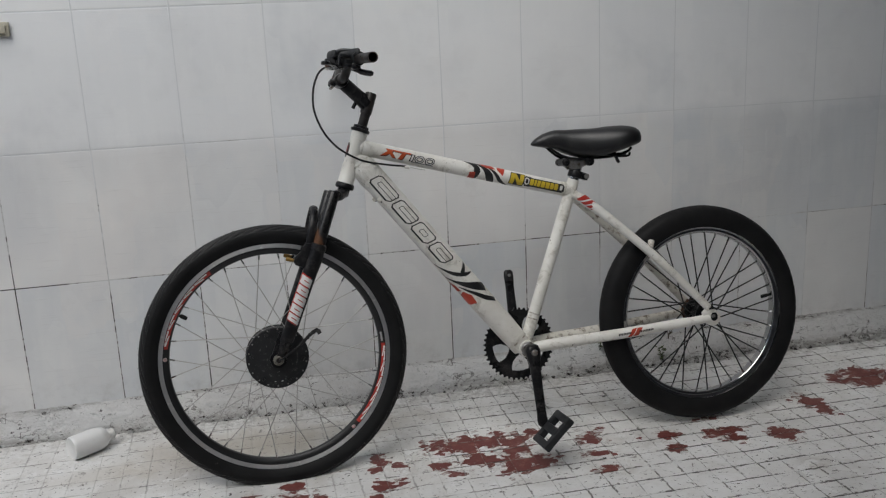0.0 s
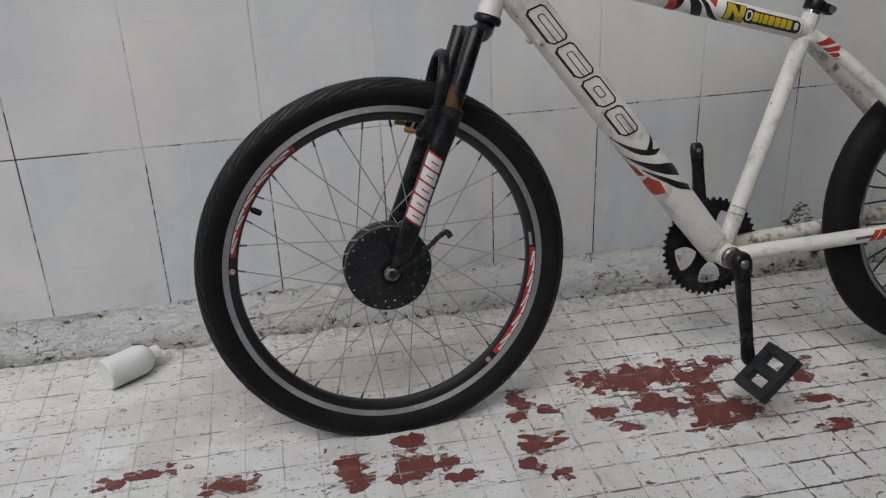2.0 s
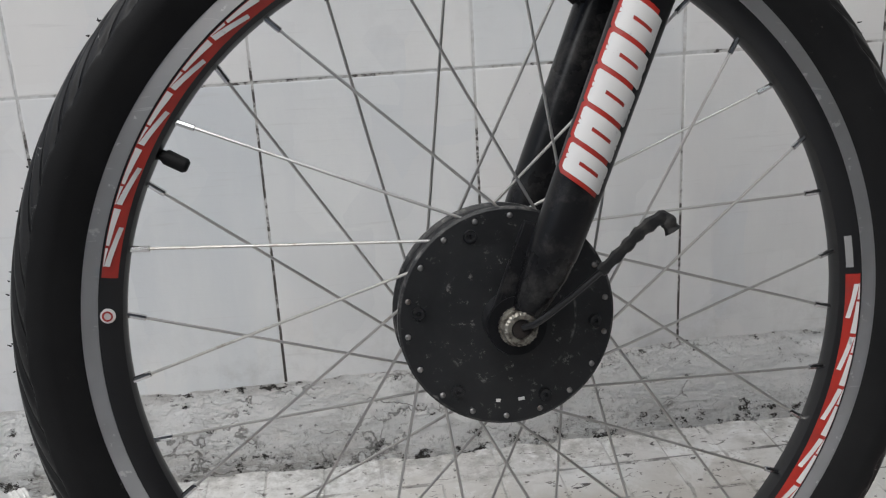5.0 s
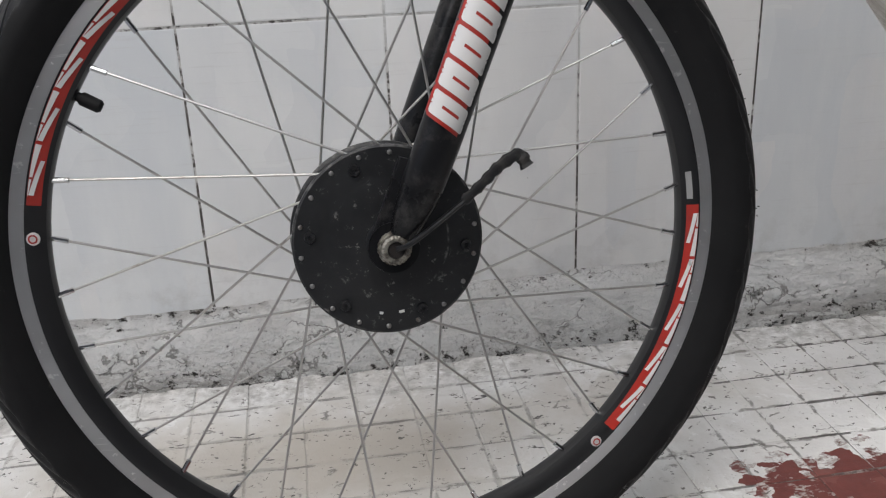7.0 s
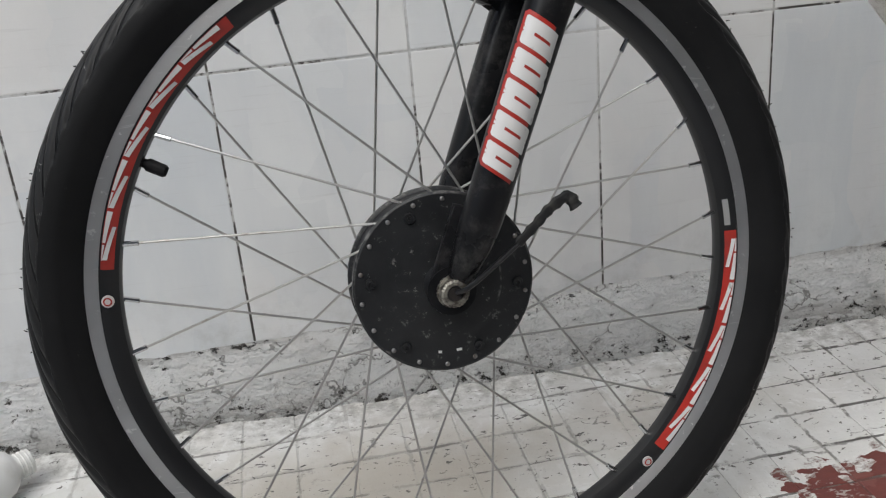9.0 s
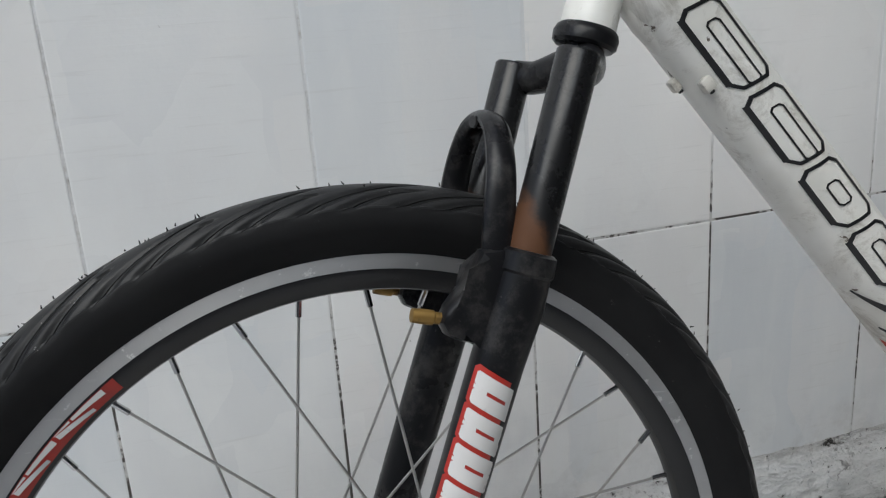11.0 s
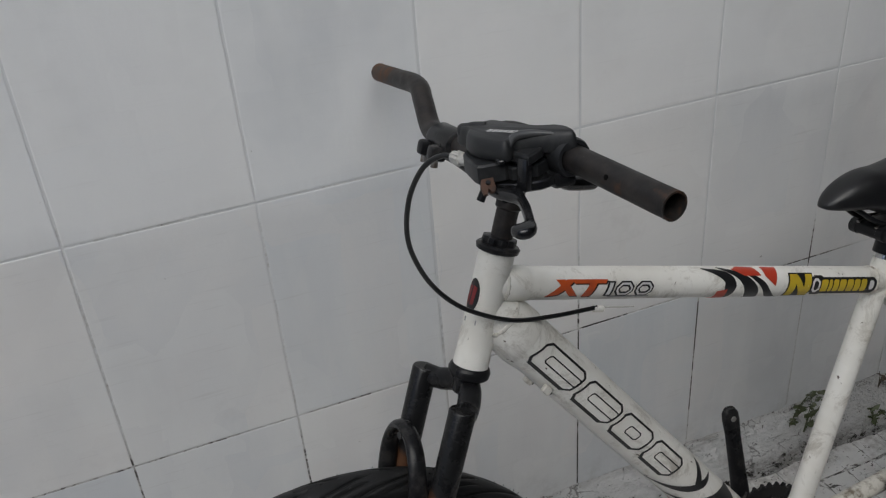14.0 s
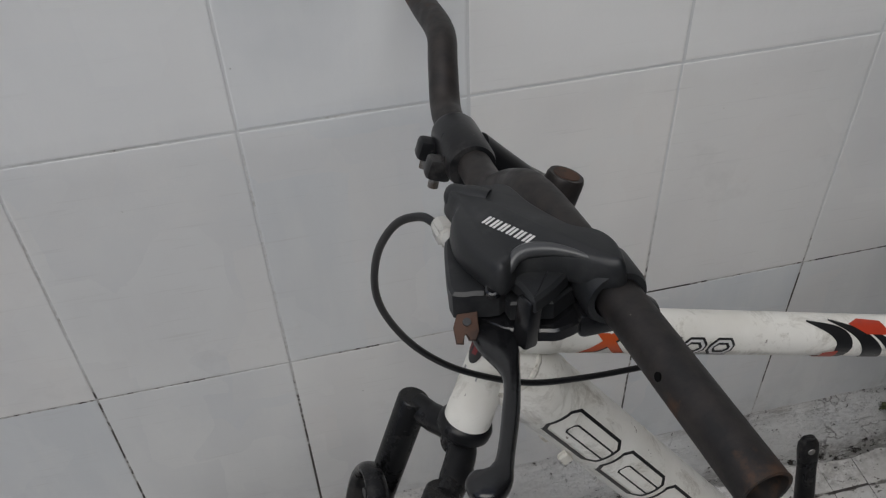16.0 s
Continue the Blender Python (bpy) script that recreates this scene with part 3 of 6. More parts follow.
INK_RED = worn("red_print", (0.42, 0.030, 0.020), (0.22, 0.03, 0.025), 40, 0.5, 0.75, 0.38)
INK_ORANGE = worn("orange_print", (0.52, 0.085, 0.020), (0.34, 0.06, 0.02), 40, 0.5, 0.75, 0.35)
INK_MAROON = worn("dark_red_print", (0.20, 0.018, 0.022), (0.09, 0.015, 0.015), 40, 0.5, 0.75, 0.40)
INK_CORAL = worn("coral_red_print", (0.47, 0.050, 0.024), (0.28, 0.04, 0.02), 40, 0.5, 0.75, 0.35)
INK_YELLOW = worn("yellow_print", (0.58, 0.42, 0.03), (0.40, 0.28, 0.04), 40, 0.5, 0.75, 0.4)
INK_WHITE = worn("white_print", (0.70, 0.69, 0.68), (0.34, 0.33, 0.32), 55, 0.62, 0.72, 0.4)
INK_GREY = worn("grey_print", (0.30, 0.30, 0.30), (0.2, 0.2, 0.2), 50, 0.5, 0.7, 0.4)
BOTTLE = worn("white_bottle_plastic", (0.78, 0.78, 0.77), (0.62, 0.61, 0.58), 14, 0.60, 0.75, 0.35, 0.0, 0.05)
BEIGE = worn("yellowed_plastic", (0.52, 0.48, 0.38), (0.30, 0.27, 0.20), 60, 0.55, 0.7, 0.45)
PLASTER = worn("painted_plaster", (0.62, 0.62, 0.61), (0.5, 0.5, 0.48), 3, 0.5, 0.7, 0.8)
DULL = worn("grey_plaster", (0.26, 0.255, 0.25), (0.18, 0.18, 0.175), 3, 0.5, 0.7, 0.85)
LEAF, DRY = leaf_green(), worn("dry_stalk", (0.10, 0.08, 0.055), (0.05, 0.04, 0.03), 60, 0.5, 0.7, 0.8)


# ---- mesh helpers ----
def part(name, bm, mat, parent, label="", sharp=35):
    me = bpy.data.meshes.new(name)
    bmesh.ops.recalc_face_normals(bm, faces=bm.faces)
    bm.to_mesh(me)
    bm.free()
    me.materials.append(mat)
    me.shade_smooth()
    me.set_sharp_from_angle(angle=radians(sharp))
    ob = new(name, me)
    ob.parent = parent
    if label:
        tagged(ob, label)
    return ob


def V(*a):
    return Vector(a)


def curve_points(points, per=8):
    """Catmull-Rom through the points."""
    p = [Vector(q) for q in points]
    p = [2 * p[0] - p[1]] + p + [2 * p[-1] - p[-2]]
    out = []
    for a, b, c, d in zip(p, p[1:], p[2:], p[3:]):
        for k in range(per):
            t = k / per
            out.append(0.5 * (2 * b + (c - a) * t + (2 * a - 5 * b + 4 * c - d) * t * t + (3 * b - a - 3 * c + d) * t ** 3))
    return out + [p[-2]]


def tube(bm, points, radius, sides=16, caps=True, squash=1.0, flat=None):
    """Sweeps a circle along points; radius is a number or one for each point. squash: the size across, along flat."""
    pts = [Vector(q) for q in points]
    n = len(pts)
    radii = radius if isinstance(radius, (list, tuple)) else [radius] * n
    ahead = (pts[1] - pts[0]).normalized()
    side = (flat or (V(0, 1, 0) if abs(ahead.y) < 0.9 else V(1, 0, 0)))
    side = (side - ahead * side.dot(ahead)).normalized()
    rings = []
    for i, q in enumerate(pts):
        a = pts[min(i + 1, n - 1)] - pts[max(i - 1, 0)]
        a.normalize()
        side = (side - a * side.dot(a)).normalized()
        up = a.cross(side)
        rings.append([bm.verts.new(q + radii[i] * (squash * math.cos(s) * side + math.sin(s) * up)) for s in (2 * math.pi * k / sides for k in range(sides))])
    for r, s in zip(rings, rings[1:]):
        for k in range(sides):
            bm.faces.new((r[k], r[(k + 1) % sides], s[(k + 1) % sides], s[k]))
    if caps:
        bm.faces.new(rings[0][::-1]), bm.faces.new(rings[-1])
    return bm


def lathe(bm, profile, at, axis=(0, 1, 0), sides=48, closed=False, bump=None, caps=True):
    """Turns (radius, along) round the axis through at."""
    axis = Vector(axis).normalized()
    a = V(1, 0, 0) if abs(axis.x) < 0.9 else V(0, 0, 1)
    a = (a - axis * a.dot(axis)).normalized()
    b = V(0, 0, 1) if axis.y > 0.9999 else axis.cross(a)
    at, rings = Vector(at), []
    for k in range(sides):
        s = 2 * math.pi * k / sides
        way = math.cos(s) * a + math.sin(s) * b
        rings.append([bm.verts.new(at + axis * h + way * (r - (bump(s, j) if bump else 0))) for j, (r, h) in enumerate(profile)])
    n = len(profile)
    for k in range(sides):
        r, s = rings[k], rings[(k + 1) % sides]
        for j in range(n if closed else n - 1):
            bm.faces.new((r[j], r[(j + 1) % n], s[(j + 1) % n], s[j]))
    if not closed and caps:
        for j in (0, n - 1):
            if profile[j][0] > 1e-5:
                bm.faces.new([rings[k][j] for k in range(sides)])
    bmesh.ops.remove_doubles(bm, verts=bm.verts, dist=1e-6)
    return bm


def slab(bm, outline, thick, m=None, bevel=0.0):
    """A plate: the outline (x, z) in the plane y = 0, thick about it."""
    a = [bm.verts.new((x, -thick / 2, z)) for x, z in outline]
    b = [bm.verts.new((x, thick / 2, z)) for x, z in outline]
    n = len(outline)
    faces = [bm.faces.new(a), bm.faces.new(b[::-1])]
    for k in range(n):
        faces.append(bm.faces.new((a[k], b[k], b[(k + 1) % n], a[(k + 1) % n])))
    if bevel:
        edges = [e for f in faces[:2] for e in f.edges]
        out = bmesh.ops.bevel(bm, geom=edges, offset=bevel, segments=2, affect="EDGES", profile=0.5)
        verts = {v for f in out["faces"] for v in f.verts} | {v for v in a + b if v.is_valid}
        verts |= {v for f in faces if f.is_valid for v in f.verts}
    else:
        verts = set(a + b)
    if m is not None:
        bmesh.ops.transform(bm, matrix=m, verts=list(verts))
    return bm


def block(bm, size, m, bevel=0.002):
    """A box with rounded edges."""
    made = bmesh.ops.create_cube(bm, size=1.0, matrix=Matrix.Diagonal((*size, 1)))["verts"]
    edges = {e for v in made for e in v.link_edges}
    out = bmesh.ops.bevel(bm, geom=list(edges), offset=bevel, segments=2, affect="EDGES", profile=0.5)
    verts = {v for f in out["faces"] for v in f.verts} | {v for v in made if v.is_valid}
    for v in list(verts):
        verts |= {w for f in v.link_faces for w in f.verts}
    bmesh.ops.transform(bm, matrix=m, verts=list(verts))
    return bm


def loft(bm, rings):
    """Skins closed rings of equal length, and closes both ends."""
    made = [[bm.verts.new(q) for q in ring] for ring in rings]
    n = len(made[0])
    for r, s in zip(made, made[1:]):
        for k in range(n):
            bm.faces.new((r[k], r[(k + 1) % n], s[(k + 1) % n], s[k]))
    bm.faces.new(made[0][::-1]), bm.faces.new(made[-1])
    return bm


def print_on_tube(name, shapes, start, end, radius, mat, parent, label="", lift=0.0006):
    """Flat outlines (along, across) laid on the near side of a tube that runs from start to end."""
    p, d = Vector(start), (Vector(end) - Vector(start)).normalized()
    out = V(0, -1, 0)
    up = out.cross(d)
    up = up if up.z > 0 else -up
    bm = bmesh.new()
    for outline in shapes:
        bm.faces.new([bm.verts.new((s, t, 0)) for s, t in outline])
    bmesh.ops.triangulate(bm, faces=bm.faces)
    for _ in range(2):
        long = [e for e in bm.edges if e.calc_length() > 0.006]
        if long:
            bmesh.ops.subdivide_edges(bm, edges=long, cuts=2, use_grid_fill=False)
            bmesh.ops.triangulate(bm, faces=bm.faces)
    for v in bm.verts:
        s, t = v.co.x, v.co.y
        r = (radius(s) if callable(radius) else radius)
        v.co = p + d * s + (r + lift) * (math.cos(t / r) * out + math.sin(t / r) * up)
    ob = part(name, bm, mat, parent, label)
    return ob


def print_each(name, groups, *rest, **more):
    return [print_on_tube(name, g if isinstance(g[0], list) else [g], *rest, **more) for g in groups]


def leaning(s0, s1, t0, t1, skew=0.0, cut=0.0):
    """A slanted box outline with cut corners."""
    pts = [(s0 + cut, t0), (s1 - cut, t0), (s1, t0 + cut), (s1, t1 - cut), (s1 - cut, t1), (s0 + cut, t1), (s0, t1 - cut), (s0, t0 + cut)] if cut else [(s0, t0), (s1, t0), (s1, t1), (s0, t1)]
    return [(s + skew * t, t) for s, t in pts]


def ring_shape(s0, s1, t0, t1, w, skew=0.0, cut=0.0):
    """The outline of a slanted box as four strips."""
    out = leaning(s0, s1, t0, t1, skew, cut)
    inn = leaning(s0 + w, s1 - w, t0 + w, t1 - w, skew, max(cut - w * 0.5, 0.0) if cut else 0.0)
    n = len(out)
    return [[out[k], out[(k + 1) % n], inn[(k + 1) % n], inn[k]] for k in range(n)]


def swoosh(pts, widths):
    """A band along (s, t) points that swells and tapers."""
    c = curve_points([(*q, 0) for q in pts], 6)
    n = len(c)
    left, right = [], []
    for i, q in enumerate(c):
        d = (c[min(i + 1, n - 1)] - c[max(i - 1, 0)]).normalized()
        f = i / (n - 1) * (len(widths) - 1)
        k = min(int(f), len(widths) - 2)
        w = widths[k] + (widths[k + 1] - widths[k]) * (f - k)
        left.append((q.x - d.y * w, q.y + d.x * w))
        right.append((q.x + d.y * w, q.y - d.x * w))
    return [[left[i], left[i + 1], right[i + 1], right[i]] for i in range(n - 1)]


# ---- the yard ----
def ground_height(y):
    return 0.03 * max(y + 0.45, 0.0)


def plain_wall(name, x0, x1, y0, y1, z0, z1, mat, label):
    bm = bmesh.new()
    block(bm, (x1 - x0, y1 - y0, z1 - z0), pose((x0 + x1) / 2, (y0 + y1) / 2, (z0 + z1) / 2), 0.004)
    return tagged(part(name, bm, mat, None), label, "wall", kind="structure")


plain_wall("wall_far", -4.2, -2.1, 0.0, 0.16, -0.1, 2.9, PLASTER, "plain white painted plaster wall")
wall_north = plain_wall("wall_north", -2.1, 4.4, 0.0005, 0.16, -0.1, 2.9, JOINT, "white painted tiled yard wall with thin dark joints")
# unseen walls, added in dark grey to dim the light and the reflections
plain_wall("wall_south", -4.2, 4.4, -2.96, -2.8, -0.1, 2.9, DULL, "unseen plain grey wall, added to dim the light")
plain_wall("wall_east", 4.4, 4.56, -2.96, 0.16, -0.1, 2.9, DULL, "unseen plain grey wall, added to dim the light")
plain_wall("wall_west", -4.36, -4.2, -2.96, 0.16, -0.1, 1.9, PLASTER, "plain white painted plaster wall")

# unseen slab, added only to dim the light over the right part
shade_slab = plain_wall("ceiling", 1.42, 4.56, -2.96, 0.16, 2.91, 3.03, DULL, "unseen grey slab, added to shade the right of the yard")
tagged(shade_slab, category="ceiling")

bm = bmesh.new()
rows = []
for y in (0.0022, -0.45, -2.8):
    rows.append([bm.verts.new((x, y, ground_height(y) - 0.0009)) for x in (-4.2, 4.4)] + [bm.verts.new((x, y, -0.1)) for x in (4.4, -4.2)])
for r, s in zip(rows, rows[1:]):
    for k in range(4):
        bm.faces.new((r[k], r[(k + 1) % 4], s[(k + 1) % 4], s[k]))
bm.faces.new(rows[0]), bm.faces.new(rows[-1][::-1])
floor = tagged(part("floor", bm, PAVING_JOINT, None), "white painted yard floor of small square tiles, worn to red clay", "floor", kind="structure")


def skirting():
    prof = [(0.002, 0.092), (-0.006, 0.086), (-0.020, 0.074), (-0.034, 0.060), (-0.045, 0.046), (-0.054, 0.032), (-0.061, 0.018), (-0.068, 0.010), (-0.077, -0.004), (-0.07, -0.02), (0.002, -0.02)]
    bm = bmesh.new()
    n, rings = 700, []
    for i in range(n + 1):
        x = -2.1 + 6.5 * i / n
        ring = []
        for j, (y, z) in enumerate(prof):
            if 0 < j < 9:
                q = V(x * 1.0, j * 0.02, 0.0)
                a = noise.noise(q * 9) * 0.006 + noise.noise(q * 34) * 0.0055 + noise.noise(V(x * 110, j * 3.1, 5)) * 0.0022
                pit = max(noise.noise(V(x * 6, j * 0.25, 9)) - 0.25, 0) * 0.022 if 3 <= j <= 7 else 0
                y, z = y - a + pit, z + a * 0.6 - pit * 0.4
            if j == 0:
                z += 0.006 * noise.noise(V(x * 7, 0, 3)) + 0.003 * noise.noise(V(x * 40, 0, 3))
            ring.append((x, min(y, 0.002), z + 0.006 * x + (ground_height(0) - 0.0135)))
        rings.append(ring)
    loft(bm, rings)
    return tagged(part("baseboard", bm, MORTAR, None, sharp=60), "rough sloping mortar skirting, white paint stained with dirt", "skirting", kind="structure")


skirting()


# ---- the bicycle, in its own upright plane: x to the rear, y to the wall, z up ----
bicycle = new("bicycle")
bicycle.matrix_world = pose(1.000, -0.4467, -0.0025, -8.6, 0, 0.6)
tagged(bicycle, "white hardtail bicycle with a hub motor, leaning on the tiled wall", "bicycle")

BB = V(0.083, 0, 0.268)
FRONT, REAR = V(-0.5637, 0.003, 0.319), V(0.601, 0, 0.3065)
HEAD_LOW, HEAD_HIGH = V(-0.3575, 0, 0.738), V(-0.3115, 0, 0.862)
STEER = (HEAD_HIGH - HEAD_LOW).normalized()
TOP_A, TOP_B = V(-0.330, 0, 0.829), V(0.236, 0, 0.675)
DOWN_A, DOWN_B = V(-0.3328, 0, 0.8059), BB + V(-0.0060, 0, 0.0025)
SEAT_TOP = V(0.2500, 0, 0.702)


def line(a, b, n):
    return [a.lerp(b, k / n) for k in range(n + 1)]


def bicycle_frame():
    body = new("bicycle_frame")
    body.parent = bicycle
    tagged(body, "chipped off-white painted tubular frame")
    bm = bmesh.new()
    tube(bm, [HEAD_LOW, HEAD_LOW + STEER * 0.012, HEAD_LOW + STEER * 0.014, HEAD_HIGH - STEER * 0.014, HEAD_HIGH - STEER * 0.012, HEAD_HIGH], [0.0203, 0.0202, 0.0197, 0.0196, 0.0200, 0.0202], 32)
    part("head_tube", bm, WHITE, body)
    bm = bmesh.new()
    e = (TOP_B - TOP_A).normalized()
    tube(bm, [TOP_A, TOP_A + e * 0.014, TOP_A + e * 0.026] + line(TOP_A, TOP_B, 10)[1:], [0.0165, 0.0182, 0.0196] + [0.0192] * 8 + [0.0188, 0.0188], 32)
    part("top_tube", bm, WHITE, body)
    bm = bmesh.new()
    e = (DOWN_B - DOWN_A).normalized()
    tube(bm, [DOWN_A, DOWN_A + e * 0.012, DOWN_A + e * 0.024, DOWN_A + e * 0.038, DOWN_A + e * 0.052] + line(DOWN_A, DOWN_B, 10)[1:], [0.0160, 0.0200, 0.0265, 0.0308, 0.0318] + [0.0318] * 8 + [0.0305, 0.0285], 36)
    part("down_tube", bm, WHITE, body)
    bm = bmesh.new()
    tube(bm, line(BB, SEAT_TOP, 8), 0.0158, 28)
    part("seat_tube", bm, WHITE, body)
    bm = bmesh.new()
    lathe(bm, [(0.0215, -0.036), (0.0225, -0.034), (0.0225, 0.034), (0.0215, 0.036)], BB, sides=36)
    part("bottom_bracket_shell", bm, WHITE, body)
    # reinforcing sleeve and gusset where the tubes meet the head
    bm = bmesh.new()
    d = (TOP_B - TOP_A).normalized()
    tube(bm, [TOP_A + d * 0.020, TOP_A + d * 0.024, TOP_A + d * 0.046, TOP_A + d * 0.049], [0.0180, 0.0203, 0.0203, 0.0194], 32)
    part("sleeve", bm, WHITE, body)
    bm = bmesh.new()
    d = (DOWN_B - DOWN_A).normalized()
    tube(bm, [DOWN_A + d * 0.034, DOWN_A + d * 0.042, DOWN_A + d * 0.060, DOWN_A + d * 0.064], [0.0292, 0.0320, 0.0325, 0.0318], 36)
    part("sleeve", bm, WHITE, body)
    # weld beads
    for at, axis, r in ((TOP_A + (TOP_B - TOP_A).normalized() * 0.021, TOP_B - TOP_A, 0.0192), (DOWN_A + d * 0.026, d, 0.0275), (TOP_B - (TOP_B - TOP_A).normalized() * 0.017, TOP_B - TOP_A, 0.0192),
                        (BB + (SEAT_TOP - BB).normalized() * 0.026, SEAT_TOP - BB, 0.0166), (DOWN_B - d * 0.024, d, 0.0297), (BB + (SEAT_TOP - BB) * 0.17, SEAT_TOP - BB, 0.0158), (BB + (SEAT_TOP - BB) * 0.2, SEAT_TOP - BB, 0.0158)):
        bm = bmesh.new()
        prof = [(r - 0.002 + 0.0028 * math.cos(s), 0.0030 * math.sin(s)) for s in (2 * math.pi * k / 8 for k in range(8))]
        lathe(bm, prof, at, axis, 40, True, bump=lambda s, j: 0.0005 * math.sin(s * 26))
        part("weld", bm, GRIMY, body, "dirty weld bead")
    for side in (-1, 1):
        bm = bmesh.new()
        tube(bm, curve_points([V(0.243, side * 0.012, 0.664), V(0.275, side * 0.026, 0.640), V(0.33, side * 0.040, 0.592), V(0.46, side * 0.055, 0.470), V(0.592, side * 0.064, 0.330)]), [0.0128] * 9 + [0.0124] * 8 + [0.0118] * 8 + [0.0105] * 8, 20)
        part("seat_stay", bm, WHITE if side < 0 else GRIMY, body)
        bm = bmesh.new()
        tube(bm, curve_points([V(0.095, side * 0.022, 0.266), V(0.15, side * 0.035, 0.2735), V(0.345, side * 0.047, 0.2825), V(0.48, side * 0.057, 0.292), V(0.592, side * 0.064, 0.2995)]), [0.0150] * 12 + [0.0142] * 8 + [0.0130] * 8 + [0.0115] * 5, 20)
        part("chain_stay", bm, WHITE if side < 0 else GRIMY, body)
        # rounded dropout plate with an axle slot
        bm = bmesh.new()
        ring = [(0.604 + 0.0225 * math.cos(a), 0.3005 + 0.0225 * math.sin(a)) for a in (radians(-115 + 12 * k) for k in range(20))]
        slab(bm, [(0.578, 0.2885), *ring, (0.585, 0.329), (0.572, 0.318)], 0.007, pose(0, side * 0.064, 0), 0.0015)
        part("dropout", bm, WHITE, body)
        # flat black disc standing for the dark of the slot
        bm = bmesh.new()
        lathe(bm, [(0.0095, -0.0015), (0.0095, 0.0015)], V(0.6065, side * 0.0685, 0.3015), sides=24)
        part("axle_slot", bm, INK_BLACK, body)
        bm = bmesh.new()
        lathe(bm, [(0.0068, -0.004), (0.0085, -0.003), (0.0085, 0.014), (0.006, 0.016)], V(0.436, side * 0.054, 0.5115), (0.35, side * -0.2, 0.9), 18)
        part("brake_boss", bm, GRIMY, body)
    bm = bmesh.new()
    tube(bm, curve_points([V(0.272, -0.030, 0.643), V(0.284, 0, 0.640), V(0.272, 0.030, 0.643)]), 0.0085, 14)
    part("stay_bridge", bm, WHITE, body)
    # cable lugs under the down tube and the stop on the top tube
    d = (DOWN_B - DOWN_A).normalized()
    for at in (V(-0.2870, 0.004, 0.6920), V(-0.2785, -0.0235, 0.6895)):
        bm = bmesh.new()
        block(bm, (0.011, 0.008, 0.010), Matrix.Translation(at) @ pose(0, 0, 0, 0, 54, 0), 0.002)
        lug = part("cable_lug", bm, GRIMY, body)
        # black disc for the dark of the bore, which isn't cut
        bm = bmesh.new()
        lathe(bm, [(0.0001, -0.0002), (0.0022, -0.0002), (0.0022, 0.002)], at + d * 0.0056, d, 12)
        part("lug_hole", bm, INK_BLACK, lug)
    # gusset under the joint
    low = V(-0.8, 0, -0.58).normalized()
    bm = bmesh.new()
    tube(bm, [DOWN_A + d * s + low * h for s, h in ((0.030, 0.002), (0.042, 0.0065), (0.066, 0.0075), (0.086, 0.0055), (0.100, 0.001))], [0.0210, 0.0262, 0.0275, 0.0275, 0.0280], 30, squash=0.72)
    part("gusset", bm, WHITE, body)
    bm = bmesh.new()
    lathe(bm, [(0.0028, -0.007), (0.0042, -0.007), (0.0042, 0.005), (0.0025, 0.007)], V(-0.2005, -0.0155, 0.7665), (0.965, 0, -0.26), 16)
    part("cable_stop", bm, WHITE, body)
    for at in (V(0.10, -0.0193, 0.7115),):
        bm = bmesh.new()
        lathe(bm, [(0.0001, -0.001), (0.003, -0.0005), (0.003, 0.002)], at, sides=14)
        part("rivet", bm, WHITE, body)
    return body


